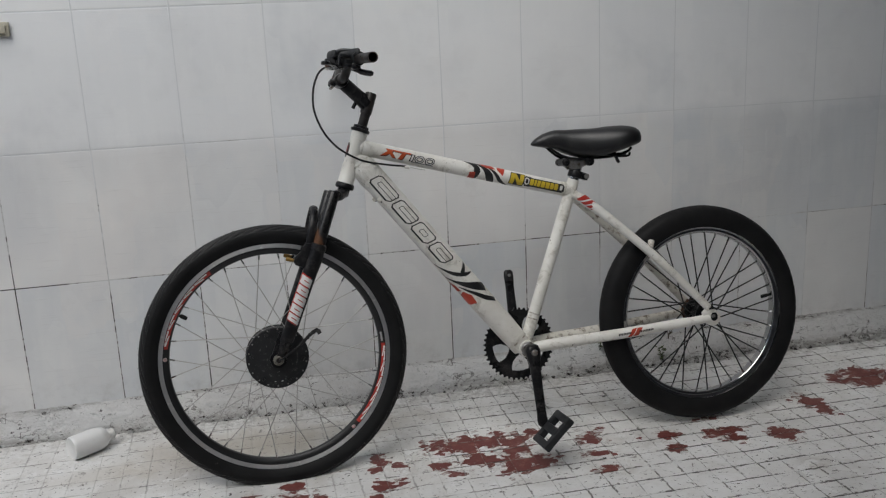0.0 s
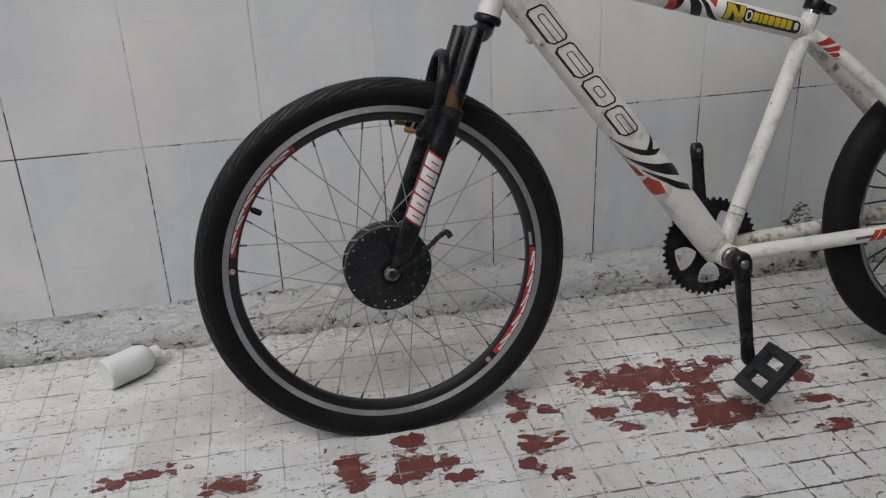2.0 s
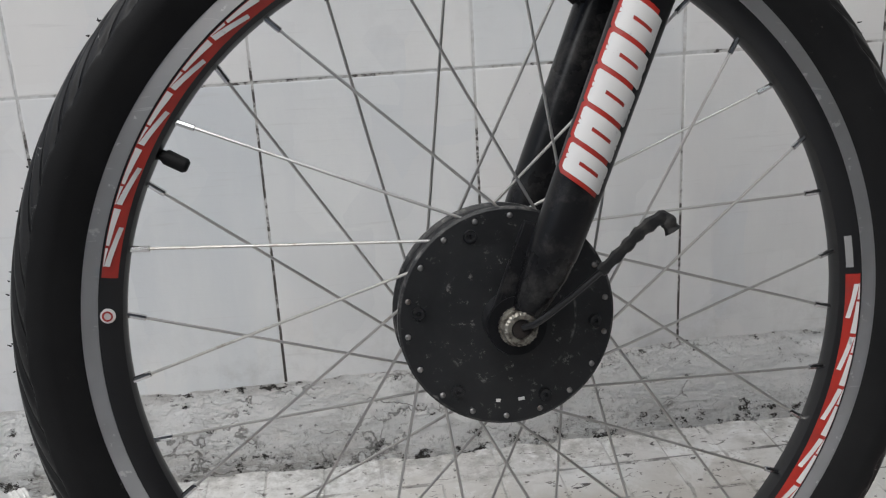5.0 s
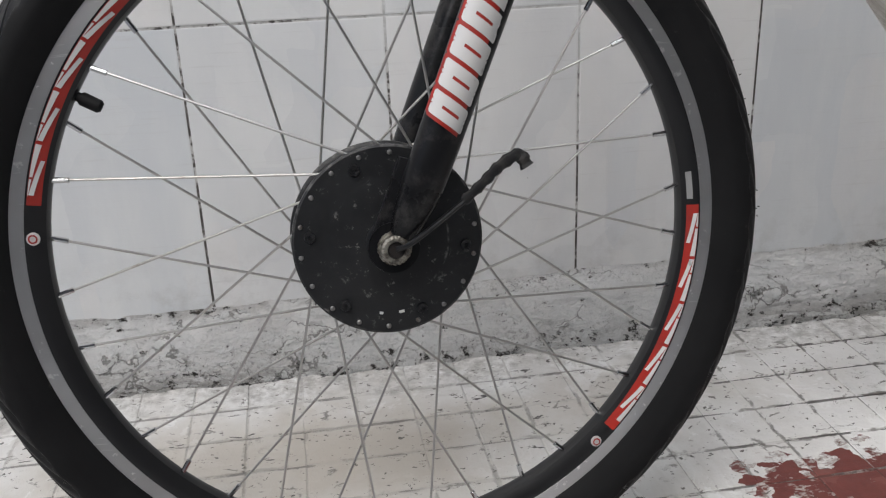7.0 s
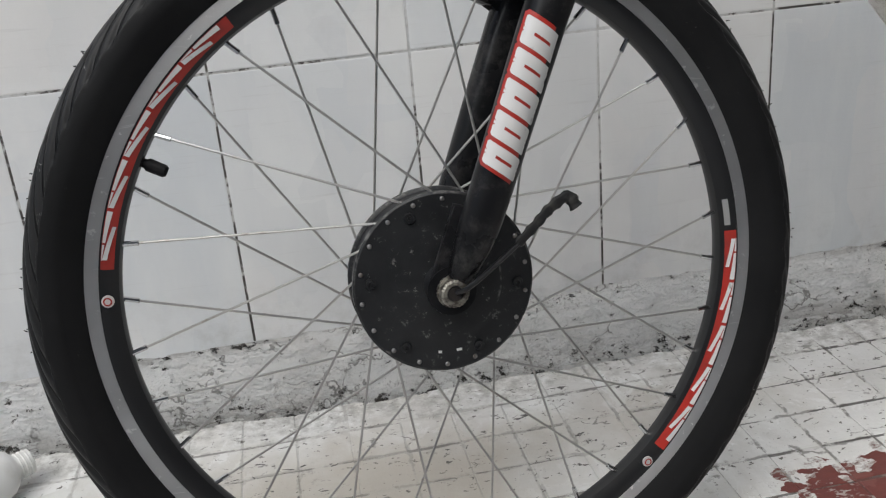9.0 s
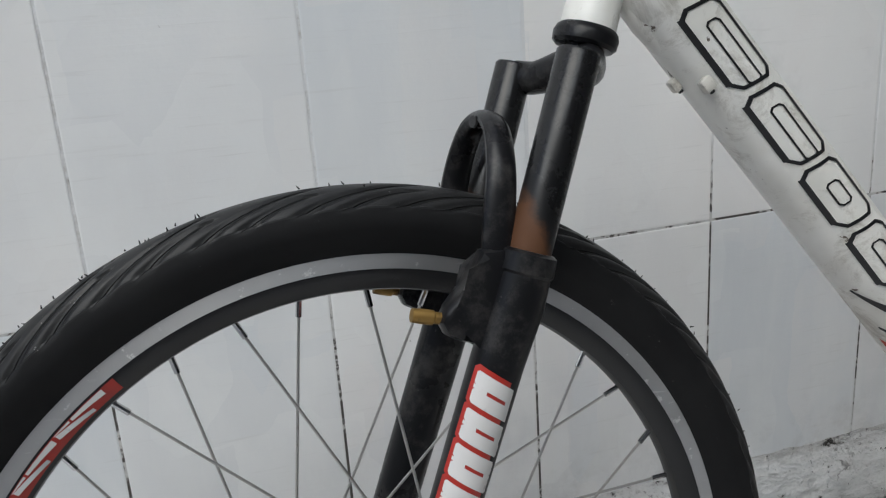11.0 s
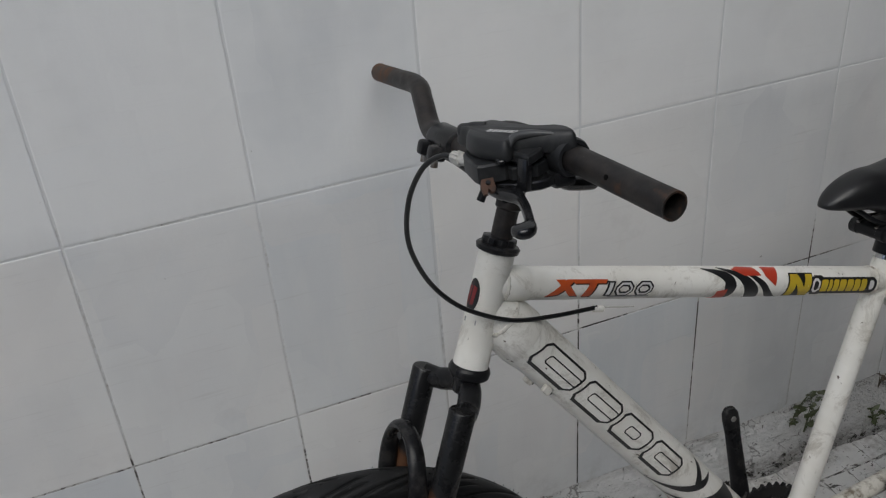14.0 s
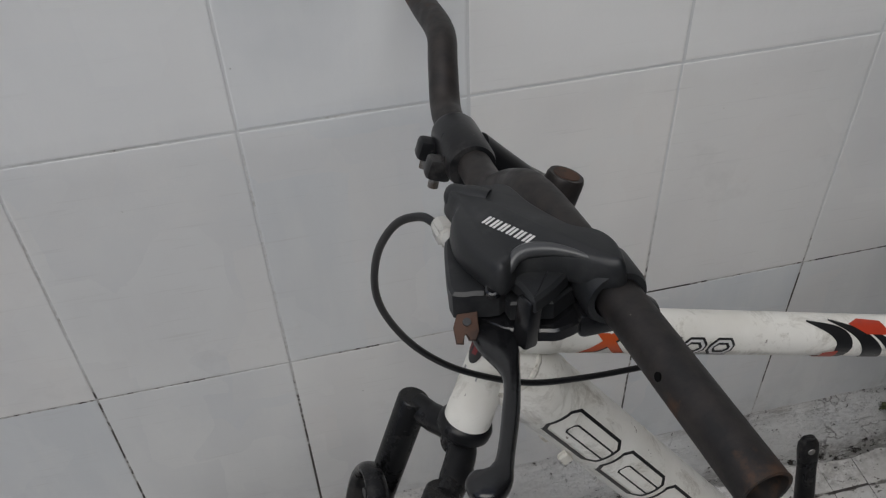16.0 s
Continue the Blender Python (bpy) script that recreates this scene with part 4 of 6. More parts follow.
def prints(body):
    """Printed and stuck-on graphics as plain shapes."""
    # four outlined blocks along the down tube
    groups = []
    for k, (a, b) in enumerate(((0.074, 0.150), (0.156, 0.226), (0.231, 0.293), (0.299, 0.361))):
        ink = ring_shape(a, b, -0.0180, 0.0185, 0.0031, 0.30, 0.007)
        ink.append(leaning(a + 0.0068, b - 0.0072, -0.0196, -0.0178, 0.30))
        mid = (a + b) / 2
        if k == 2:
            ink += ring_shape(mid - 0.012, mid + 0.012, -0.0065, 0.0065, 0.0016, 0.30, 0.003)
        else:
            ink += ring_shape(a + 0.016, b - 0.0005, -0.006, 0.0065, 0.0016, 0.30, 0.003)
        groups.append(ink)
    print_each("outlined_block", groups, DOWN_A, DOWN_B, 0.0318, INK_BLACK, body, "large black outlined graphic block")
    thin = swoosh([(0.345, -0.040), (0.393, -0.012), (0.415, 0.010), (0.424, 0.032)], [0.001, 0.0048, 0.0052, 0.001])
    print_on_tube("stripe", thin, DOWN_A, DOWN_B, 0.0318, INK_BLACK, body, "thin black swooping stripe", 0.0005)
    thorn = [[(0.388, 0.036), (0.398, 0.032), (0.416, 0.004), (0.402, 0.004)]]
    print_on_tube("stripe", thorn, DOWN_A, DOWN_B, 0.0318, INK_BLACK, body, "short black thorn-shaped stripe", 0.0005)
    bold = swoosh([(0.390, -0.040), (0.435, -0.008), (0.458, 0.012), (0.478, 0.034)], [0.001, 0.0062, 0.0105, 0.0125])
    print_on_tube("stripe", bold, DOWN_A, DOWN_B, 0.0318, INK_BLACK, body, "broad black swooping stripe", 0.0006)
    tail = swoosh([(0.430, -0.026), (0.470, -0.004), (0.500, 0.012), (0.522, 0.032)], [0.001, 0.0042, 0.0062, 0.0062])
    print_on_tube("stripe", tail, DOWN_A, DOWN_B, 0.0318, INK_BLACK, body, "black swooping stripe", 0.0005)
    red = [[(0.404, -0.048), (0.420, -0.034), (0.444, -0.029), (0.440, -0.046)], [(0.447, -0.026), (0.468, -0.013), (0.493, -0.016), (0.488, -0.046), (0.456, -0.048)]]
    print_on_tube("stripe", red, DOWN_A, DOWN_B, 0.0318, INK_CORAL, body, "orange-red stripe blocks", 0.0007)
    # model print on the top tube
    o = []
    o += [[(0.066, -0.011), (0.082, -0.008), (0.104, 0.010), (0.092, 0.010)], [(0.078, 0.010), (0.090, 0.010), (0.108, -0.010), (0.098, -0.010)], [(0.100, 0.010), (0.146, 0.010), (0.143, 0.0055), (0.102, 0.0055)], [(0.122, 0.006), (0.132, 0.006), (0.124, -0.011), (0.113, -0.011)]]
    print_each("slanted_mark", [o[:2], o[2:]], TOP_A, TOP_B, 0.0193, INK_ORANGE, body, "orange slanted graphic")
    k = [leaning(0.1445, 0.1545, -0.0105, 0.0080, 0.25), ring_shape(0.1565, 0.1815, -0.0105, 0.0080, 0.0062, 0.25, 0.0060), ring_shape(0.1835, 0.2085, -0.0105, 0.0080, 0.0062, 0.25, 0.0060)]
    print_each("round_mark", k, TOP_A, TOP_B, 0.0193, INK_BLACK, body, "black outlined round graphic", 0.0007)
    k = [leaning(0.1470, 0.1518, -0.0082, 0.0060, 0.25), ring_shape(0.1586, 0.1794, -0.0086, 0.0061, 0.0022, 0.25, 0.0050), ring_shape(0.1856, 0.2064, -0.0086, 0.0061, 0.0022, 0.25, 0.0050)]
    print_each("round_mark_fill", k, TOP_A, TOP_B, 0.0193, INK_WHITE, body, "white inside of the graphic", lift=0.0011)
    print_on_tube("slanted_mark_edge", [[(s + 0.0016, t - 0.0014) for s, t in q] for q in o], TOP_A, TOP_B, 0.0193, INK_BLACK, body, "dark edge of the orange graphic", 0.0004)
    g = [leaning(0.152, 0.209, -0.0128, -0.0098, 0.25)]
    print_on_tube("shadow_line", g, TOP_A, TOP_B, 0.0193, INK_GREY, body, "grey shadow line of the graphic", 0.0005)
    dark = swoosh([(0.282, 0.024), (0.312, 0.014), (0.322, 0.0), (0.316, -0.030)], [0.001, 0.006, 0.009, 0.004])
    dark += swoosh([(0.306, 0.026), (0.338, 0.012), (0.356, -0.006), (0.366, -0.030)], [0.001, 0.005, 0.010, 0.009])
    dark += swoosh([(0.342, 0.020), (0.370, 0.004), (0.388, -0.014), (0.412, -0.030)], [0.001, 0.004, 0.005, 0.003])
    print_on_tube("stripe", dark, TOP_A, TOP_B, 0.0192, INK_BLACK, body, "black swooping stripes", 0.0005)
    red = [[(0.303, -0.006), (0.318, -0.003), (0.320, -0.028), (0.302, -0.030)], [(0.326, 0.022), (0.344, 0.013), (0.370, 0.013), (0.362, 0.026), (0.338, 0.028)], [(0.376, 0.012), (0.392, 0.000), (0.398, 0.026), (0.374, 0.027)]]
    print_on_tube("stripe", red, TOP_A, TOP_B, 0.0192, INK_CORAL, body, "orange-red stripe blocks", 0.0008)
    base = [leaning(0.412, 0.452, -0.0165, 0.0165, 0.10), leaning(0.450, 0.565, -0.0125, 0.0105, 0.0, 0.005), leaning(0.450, 0.475, -0.014, 0.013, 0, 0.006)]
    print_on_tube("sticker", base, TOP_A, TOP_B, 0.0190, INK_BLACK, body, "black sticker with worn yellow blocks", 0.0009)
    y = [leaning(0.414, 0.425, -0.0145, 0.0145, 0.12), leaning(0.439, 0.450, -0.0145, 0.0145, 0.12), [(0.418, 0.0145), (0.428, 0.0145), (0.447, -0.0145), (0.436, -0.0145)]]
    x = 0.468
    for w in (0.011, 0.006, 0.009, 0.011, 0.011, 0.010, 0.010):
        y.append(leaning(x, x + w, -0.008, 0.0075, 0.06, 0.0015))
        x += w + 0.0018
    print_each("sticker_block", [y[:3]] + y[3:], TOP_A, TOP_B, 0.0190, INK_YELLOW, body, "yellow sticker block", lift=0.0013)
    print_each("sticker_mark", [ring_shape(0.453, 0.466, -0.009, 0.009, 0.003, 0, 0.004), leaning(0.552, 0.560, -0.006, 0.006, 0, 0.002)], TOP_A, TOP_B, 0.0190, INK_WHITE, body, "white sticker mark", lift=0.0013)
    # stay prints
    a, b = V(0.275, -0.026, 0.640), V(0.33, -0.040, 0.592)
    print_on_tube("stripe", [leaning(-0.026, 0.024, -0.013, 0.015, 0.5)], a, b, 0.0128, INK_RED, body, "orange-red stripe on the stay", 0.0008)
    print_on_tube("stripe", [leaning(-0.012, -0.006, -0.013, 0.015, 0.9), leaning(0.006, 0.010, -0.013, 0.015, 0.9), leaning(0.022, 0.025, -0.013, 0.015, 0.9)], a, b, 0.0128, INK_WHITE, body, "white hairlines on the stay", 0.0012)
    a, b = V(0.345, -0.047, 0.2825), V(0.48, -0.057, 0.292)
    bars = [leaning(x, x + 0.0034, -0.0020, 0.0032, 0.1) for x in (-0.016, -0.0115, -0.007, -0.0025, 0.002, 0.0065, 0.011, 0.0155, 0.042, 0.0465, 0.051, 0.0555, 0.060, 0.0645, 0.069, 0.0735, 0.078)]
    print_each("print_bar", bars, a, b, 0.0142, INK_BLACK, body, "small black print bar", lift=0.0008)
    print_on_tube("stripe", [leaning(0.017, 0.029, -0.010, 0.011, 0.8), leaning(0.0315, 0.046, -0.010, 0.011, 0.8)], a, b, 0.0140, INK_CORAL, body, "orange-red slashes", 0.0008)
    # head badge, wrapped round the front left of the head tube
    q = HEAD_LOW.lerp(HEAD_HIGH, 0.62)
    side = V(-STEER.z, 0, STEER.x)

    def on_head(turn, up, r):
        return q + STEER * up + r * (math.cos(turn) * side + math.sin(turn) * V(0, -1, 0))
    bm = bmesh.new()
    rings = [[bm.verts.new(on_head(0.24 + 0.46 * k * math.cos(s), 0.0195 * k * math.sin(s), 0.0203)) for s in (2 * math.pi * i / 24 for i in range(24))] for k in (0.05, 0.35, 0.7, 1.0)]
    bm.faces.new(rings[0])
    for a, b in zip(rings, rings[1:]):
        for i in range(24):
            bm.faces.new((a[i], a[(i + 1) % 24], b[(i + 1) % 24], b[i]))
    part("badge", bm, INK_BLACK, body, "small dark oval head badge")
    bm = bmesh.new()
    for lo, hi in ((0.16, 0.42), (-0.10, 0.06)):
        low = [bm.verts.new(on_head(lo + (hi - lo) * k / 4, -0.0115 + 0.002 * k / 4, 0.0207)) for k in range(5)]
        high = [bm.verts.new(on_head(lo + 0.08 + (hi - lo) * k / 4, 0.0115 - 0.002 * k / 4, 0.0207)) for k in range(5)]
        for k in range(4):
            bm.faces.new((low[k], low[k + 1], high[k + 1], high[k]))
    part("badge_mark", bm, INK_MAROON, body, "dark red marks on the badge")
    bm = bmesh.new()
    bm.faces.new([bm.verts.new(q + STEER * h + 0.0203 * (math.cos(s + 0.30) * side + math.sin(s + 0.30) * V(0, -1, 0))) for s, h in ((-0.30, -0.031), (0.55, -0.031), (0.55, -0.0255), (-0.30, -0.0255))])
    part("badge_mark", bm, INK_GREY, body, "grey print under the badge")


frame_body = bicycle_frame()
prints(frame_body)


# ---- wheels ----
def tyre_profile(r_rim, r_out, half, n=26, pinch=0.0):
    """Cross-section of a tyre, bead to bead."""
    mid, out = (r_rim + r_out) / 2 - 0.002, []
    for k in range(n + 1):
        a = math.pi * (1.22 - 1.44 * k / n) - math.pi / 2 + math.pi / 2
        c, s = math.cos(a), math.sin(a)
        up = (r_out - mid) if s > 0 else (mid - r_rim) / math.sin(0.22 * math.pi)
        out.append((mid + up * (abs(s) ** 0.9) * (1 if s > 0 else -1), -half * c * (1.0 if s > 0 else 1.0 + pinch * s)))
    return out


def front_wheel():
    wheel = new("front_wheel")
    wheel.parent, wheel.matrix_basis = bicycle, Matrix.Translation(FRONT) @ Matrix.Rotation(radians(1.5), 4, STEER) @ Matrix.Diagonal((1.03, 1.0, 1.03, 1.0))
    tagged(wheel, "spoked front wheel with a black hub motor")
    o = V(0, 0, 0)
    prof = tyre_profile(0.2775, 0.3214, 0.0242, 84, pinch=0.36)
    n = len(prof) - 1

    def tread(s, j):
        # fine moulding lines on the sidewall
        u = abs((j / n - 0.5) * 2)
        return 0.0006 if abs(u - 0.72) < 0.03 else (-0.0010 if abs(u - 0.54) < 0.03 else 0)
    bm = bmesh.new()
    lathe(bm, prof, o, sides=720, bump=tread, caps=False)
    # curved grooves sunk into the tread and over the shoulders
    for v in bm.verts:
        lat, r = abs(v.co.y) / 0.0258, math.hypot(v.co.x, v.co.z)
        if r < 0.3055 or lat < 0.08:
            continue
        bent = 30 * math.atan2(v.co.z, v.co.x) / (2 * math.pi) + (0.5 if v.co.y > 0 else 0) - 1.5 * lat ** 1.35
        off = min(abs((bent + k) % 1.0 - 0.5) for k in ((0.0, 0.45) if lat > 0.46 else (0.0,)))
        deep = 0.0014 * max(0.0, min(1.0, (0.15 - off) / 0.08)) * min(1.0, (r - 0.3055) / 0.003)
        way = V(v.co.x / r * (r - 0.298), v.co.y, v.co.z / r * (r - 0.298)).normalized()
        v.co -= way * deep
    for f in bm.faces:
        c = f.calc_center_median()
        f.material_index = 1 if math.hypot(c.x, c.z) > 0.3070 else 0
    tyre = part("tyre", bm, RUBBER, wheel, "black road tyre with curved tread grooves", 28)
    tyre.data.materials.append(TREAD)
    bm = bmesh.new()
    rnd = random.Random(4)
    for k in range(150):
        a, y = rnd.random() * 2 * math.pi, rnd.uniform(-0.013, 0.013)
        r = 0.3222 - abs(y) * 0.18
        way = V(math.cos(a), 0, math.sin(a))
        q = way * r + V(0, y, 0)
        tip = q + (way + V(rnd.uniform(-.6, .6), rnd.uniform(-.5, .5), rnd.uniform(-.6, .6))).normalized() * rnd.uniform(0.001, 0.0030)
        tube(bm, [q, tip], [0.0006, 0.00025], 4)
    tagged(part("rubber_hairs", bm, RUBBER, tyre, "tiny rubber moulding hairs"), kind="stuff")
    # deep black rim with a grey brake track
    bm = bmesh.new()
    lathe(bm, [(0.2665, -0.0132), (0.2590, -0.0112), (0.2525, -0.0070), (0.2510, -0.0030), (0.2510, 0.0030), (0.2525, 0.0070), (0.2590, 0.0112), (0.2665, 0.0132), (0.2760, 0.0110), (0.2760, -0.0110)], o, sides=180, closed=True)
    rim = part("rim", bm, RIM_BLACK, wheel, "deep black rim")
    for side in (-1, 1):
        bm = bmesh.new()
        lathe(bm, [(0.2662, side * 0.0120), (0.2665, side * 0.0136), (0.2785, side * 0.0142), (0.2800, side * 0.0132), (0.2795, side * 0.0105)], o, sides=180, closed=True)
        part("brake_track", bm, TRACK_GREY, rim, "scuffed grey machined brake track", 20)

    def arc(a0, a1, r0, r1, n=24):
        """A strip on the sloping near face of the rim."""
        bm = bmesh.new()
        rows = []
        for k in range(n + 1):
            a = radians(a0 + (a1 - a0) * k / n)
            row = []
            for r in (r0, (r0 + r1) / 2, r1):
                y = -0.0112 - 0.0020 * (r - 0.2590) / 0.0075 if r > 0.2590 else -0.0070 - 0.0042 * (r - 0.2525) / 0.0065
                row.append(bm.verts.new((r * math.cos(a), y - 0.0007, r * math.sin(a))))
            rows.append(row)
        for r, s in zip(rows, rows[1:]):
            for j in range(2):
                bm.faces.new((r[j], r[j + 1], s[j + 1], s[j]))
        return bm
    for a0, a1, way in ((122.0, 169.0, 1), (-45.6, 0.9, -1)):
        bm = arc(a0, a1, 0.2556, 0.2650, 48)
        part("rim_sticker", bm, INK_RED, rim, "red and white rim sticker")
        # long slanted white streaks that run with the rim, in five groups
        step = (a1 - a0 - 3.0) / 5
        for g in range(5):
            a = a0 + 1.8 + g * step
            for b0, b1, lo0, hi0, lo1, hi1 in ((0.02, 0.62, 0.2604, 0.2644, 0.2626, 0.2646), (0.30, 0.95, 0.2564, 0.2590, 0.2606, 0.2640), (0.66, 0.96, 0.2630, 0.2646, 0.2642, 0.2646)):
                bm = bmesh.new()
                row = []
                for i in range(9):
                    f = i / 8
                    b = radians(a + step * (b0 + (b1 - b0) * f))
                    pair = []
                    for r in (lo0 + (lo1 - lo0) * f, hi0 + (hi1 - hi0) * f):
                        y = -0.0112 - 0.0020 * (r - 0.2590) / 0.0075 if r > 0.2590 else -0.0070 - 0.0042 * (r - 0.2525) / 0.0065
                        pair.append(bm.verts.new((r * math.cos(b), y - 0.0012, r * math.sin(b))))
                    row.append(pair)
                for p, q in zip(row, row[1:]):
                    bm.faces.new((p[0], p[1], q[1], q[0]))
                part("white_streak", bm, INK_WHITE, rim, "white streak of the rim sticker")
    for a in (174.4, -49.3):
        bm = bmesh.new()
        lathe(bm, [(0.0001, -0.0006), (0.0048, -0.0006), (0.0048, 0.0004)], V(0.2605 * math.cos(radians(a)), -0.0124, 0.2605 * math.sin(radians(a))), (0, 1, 0), 20)
        part("round_label", bm, INK_WHITE, rim, "small round white label")
        bm = bmesh.new()
        lathe(bm, [(0.0022, -0.0006), (0.0034, -0.0006)], V(0.2605 * math.cos(radians(a)), -0.0136, 0.2605 * math.sin(radians(a))), (0, 1, 0), 20, caps=False)
        part("round_label_ring", bm, INK_RED, rim, "red ring on the label")
    bm = arc(2.0, 7.2, 0.2560, 0.2605, 10)
    part("rim_print", bm, INK_GREY, rim, "small grey print on the rim")
    # spokes: each flange pulls its own way
    for side in (-1, 1):
        for k in range(18):
            a = radians(164.85 + 20 * k + (0 if side < 0 else 10))
            b = a + side * radians(39)
            yh = side * 0.0165
            hub, rim_end = V(0.0685 * math.cos(b), yh, 0.0685 * math.sin(b)), V(0.252 * math.cos(a), side * 0.002, 0.252 * math.sin(a))
            bm = bmesh.new()
            tube(bm, [hub, rim_end], 0.00105, 8)
            spoke = part("spoke", bm, SPOKE, wheel)
            bm = bmesh.new()
            d = (rim_end - hub).normalized()
            tube(bm, [rim_end - d * 0.013, rim_end - d * 0.0125, rim_end + d * 0.001], [0.0014, 0.0021, 0.0021], 8)
            part("nipple", bm, CHROME, spoke, "bright spoke nipple")
    # hub motor
    bm = bmesh.new()
    lathe(bm, [(0.0001, -0.0330), (0.0165, -0.0330), (0.0175, -0.0315), (0.0185, -0.0232), (0.0440, -0.0216), (0.0480, -0.0207), (0.0530, -0.0199), (0.0735, -0.0194), (0.0752, -0.0180), (0.0752, -0.0138), (0.0738, -0.0126), (0.0722, -0.0120),
               (0.0722, 0.0120), (0.0738, 0.0126), (0.0752, 0.0138), (0.0752, 0.0180), (0.0735, 0.0194), (0.0480, 0.0220), (0.0185, 0.0260), (0.0001, 0.0380)], o, sides=96)
    motor = part("hub_motor", bm, HUB, wheel, "matt black hub motor with a scuffed cover", 30)
    for k in range(18):
        b = radians(125.85 + 20 * k)
        bm = bmesh.new()
        lathe(bm, [(0.0001, -0.0016), (0.0012, -0.0014), (0.0020, -0.0004), (0.0020, 0.001)], V(0.0693 * math.cos(b), -0.0196, 0.0693 * math.sin(b)), sides=12)
        part("spoke_head", bm, STEEL, motor, "bright spoke head")
    for k in range(6):
        b = radians(112 + 60 * k)
        bm = bmesh.new()
        lathe(bm, [(0.0014, -0.0006), (0.0018, -0.0020), (0.0040, -0.0022), (0.0046, -0.0004), (0.0046, 0.001)], V(0.0615 * math.cos(b), -0.0199, 0.0615 * math.sin(b)), sides=14)
        part("cover_screw", bm, RIM_BLACK, motor, "black countersunk cover screw")
    for b, ln in ((-84, 0.0045), (-100, 0.003)):
        bm = bmesh.new()
        block(bm, (ln, 0.0004, 0.0022), pose(0.0585 * math.cos(radians(b)), -0.0200, 0.0585 * math.sin(radians(b)), 0, -(b + 90), 0), 0.0001)
        part("cover_mark", bm, INK_WHITE, motor, "short white mark")
    # axle, washer and nut on the near side
    bm = bmesh.new()
    lathe(bm, [(0.0060, -0.0580), (0.0060, 0.056)], o, sides=20)
    part("axle", bm, BAR, wheel, "dark rusty axle stub")
    for side in (-1, 1):
        bm = bmesh.new()
        lathe(bm, [(0.0062, side * 0.0475), (0.0128, side * 0.0475), (0.0132, side * 0.0485), (0.0132, side * 0.0510), (0.0115, side * 0.0515), (0.0112, side * 0.0580), (0.0095, side * 0.0595), (0.0066, side * 0.0590), (0.0062, side * 0.0565)], o, sides=96, closed=True, bump=lambda s, j: 0.0005 * (1 if math.sin(s * 24) > 0 else 0) if j in (1, 2, 3, 5, 6) else 0)
        part("axle_nut", bm, NUT, wheel, "grimy knurled steel axle nut")
        bm = bmesh.new()
        lathe(bm, [(0.0062, side * 0.0440), (0.0195, side * 0.0440), (0.0200, side * 0.0450), (0.0195, side * 0.0478), (0.0062, side * 0.0478)], o, sides=30, closed=True)
        part("washer", bm, FORK, wheel, "black washer")
    # taped cable end
    bm = bmesh.new()
    tube(bm, curve_points([V(0.001, -0.0575, 0.001), V(0.010, -0.0640, 0.005), V(0.032, -0.0650, 0.0195), V(0.058, -0.0635, 0.0375)]), 0.0021, 10)
    part("motor_cable", bm, SLEEVE, wheel, "black cable out of the axle")
    bm = bmesh.new()
    pts = curve_points([V(0.052, -0.0635, 0.033), V(0.068, -0.0625, 0.046), V(0.081, -0.0620, 0.0570), V(0.0955, -0.0620, 0.0640), V(0.1015, -0.0630, 0.0550)], 6)
    tube(bm, pts, [0.0038 + 0.0007 * math.sin(k * 1.9) + 0.0014 * (k / 24) for k in range(len(pts))], 8, squash=0.7)
    part("tape_wrap", bm, TAPE, wheel, "crumpled black tape on the cable end")
    # valve
    a = radians(150.1)
    way = V(math.cos(a), 0, math.sin(a))
    bm = bmesh.new()
    tube(bm, [way * 0.253, way * 0.249 + V(0, -0.0005, 0), way * 0.247, way * 0.234 + V(0, -0.001, 0), way * 0.232 + V(0, -0.001, 0)], [0.0036, 0.0036, 0.0052, 0.0050, 0.0034], 14)
    part("valve", bm, RUBBER, wheel, "black valve with cap")
    return wheel


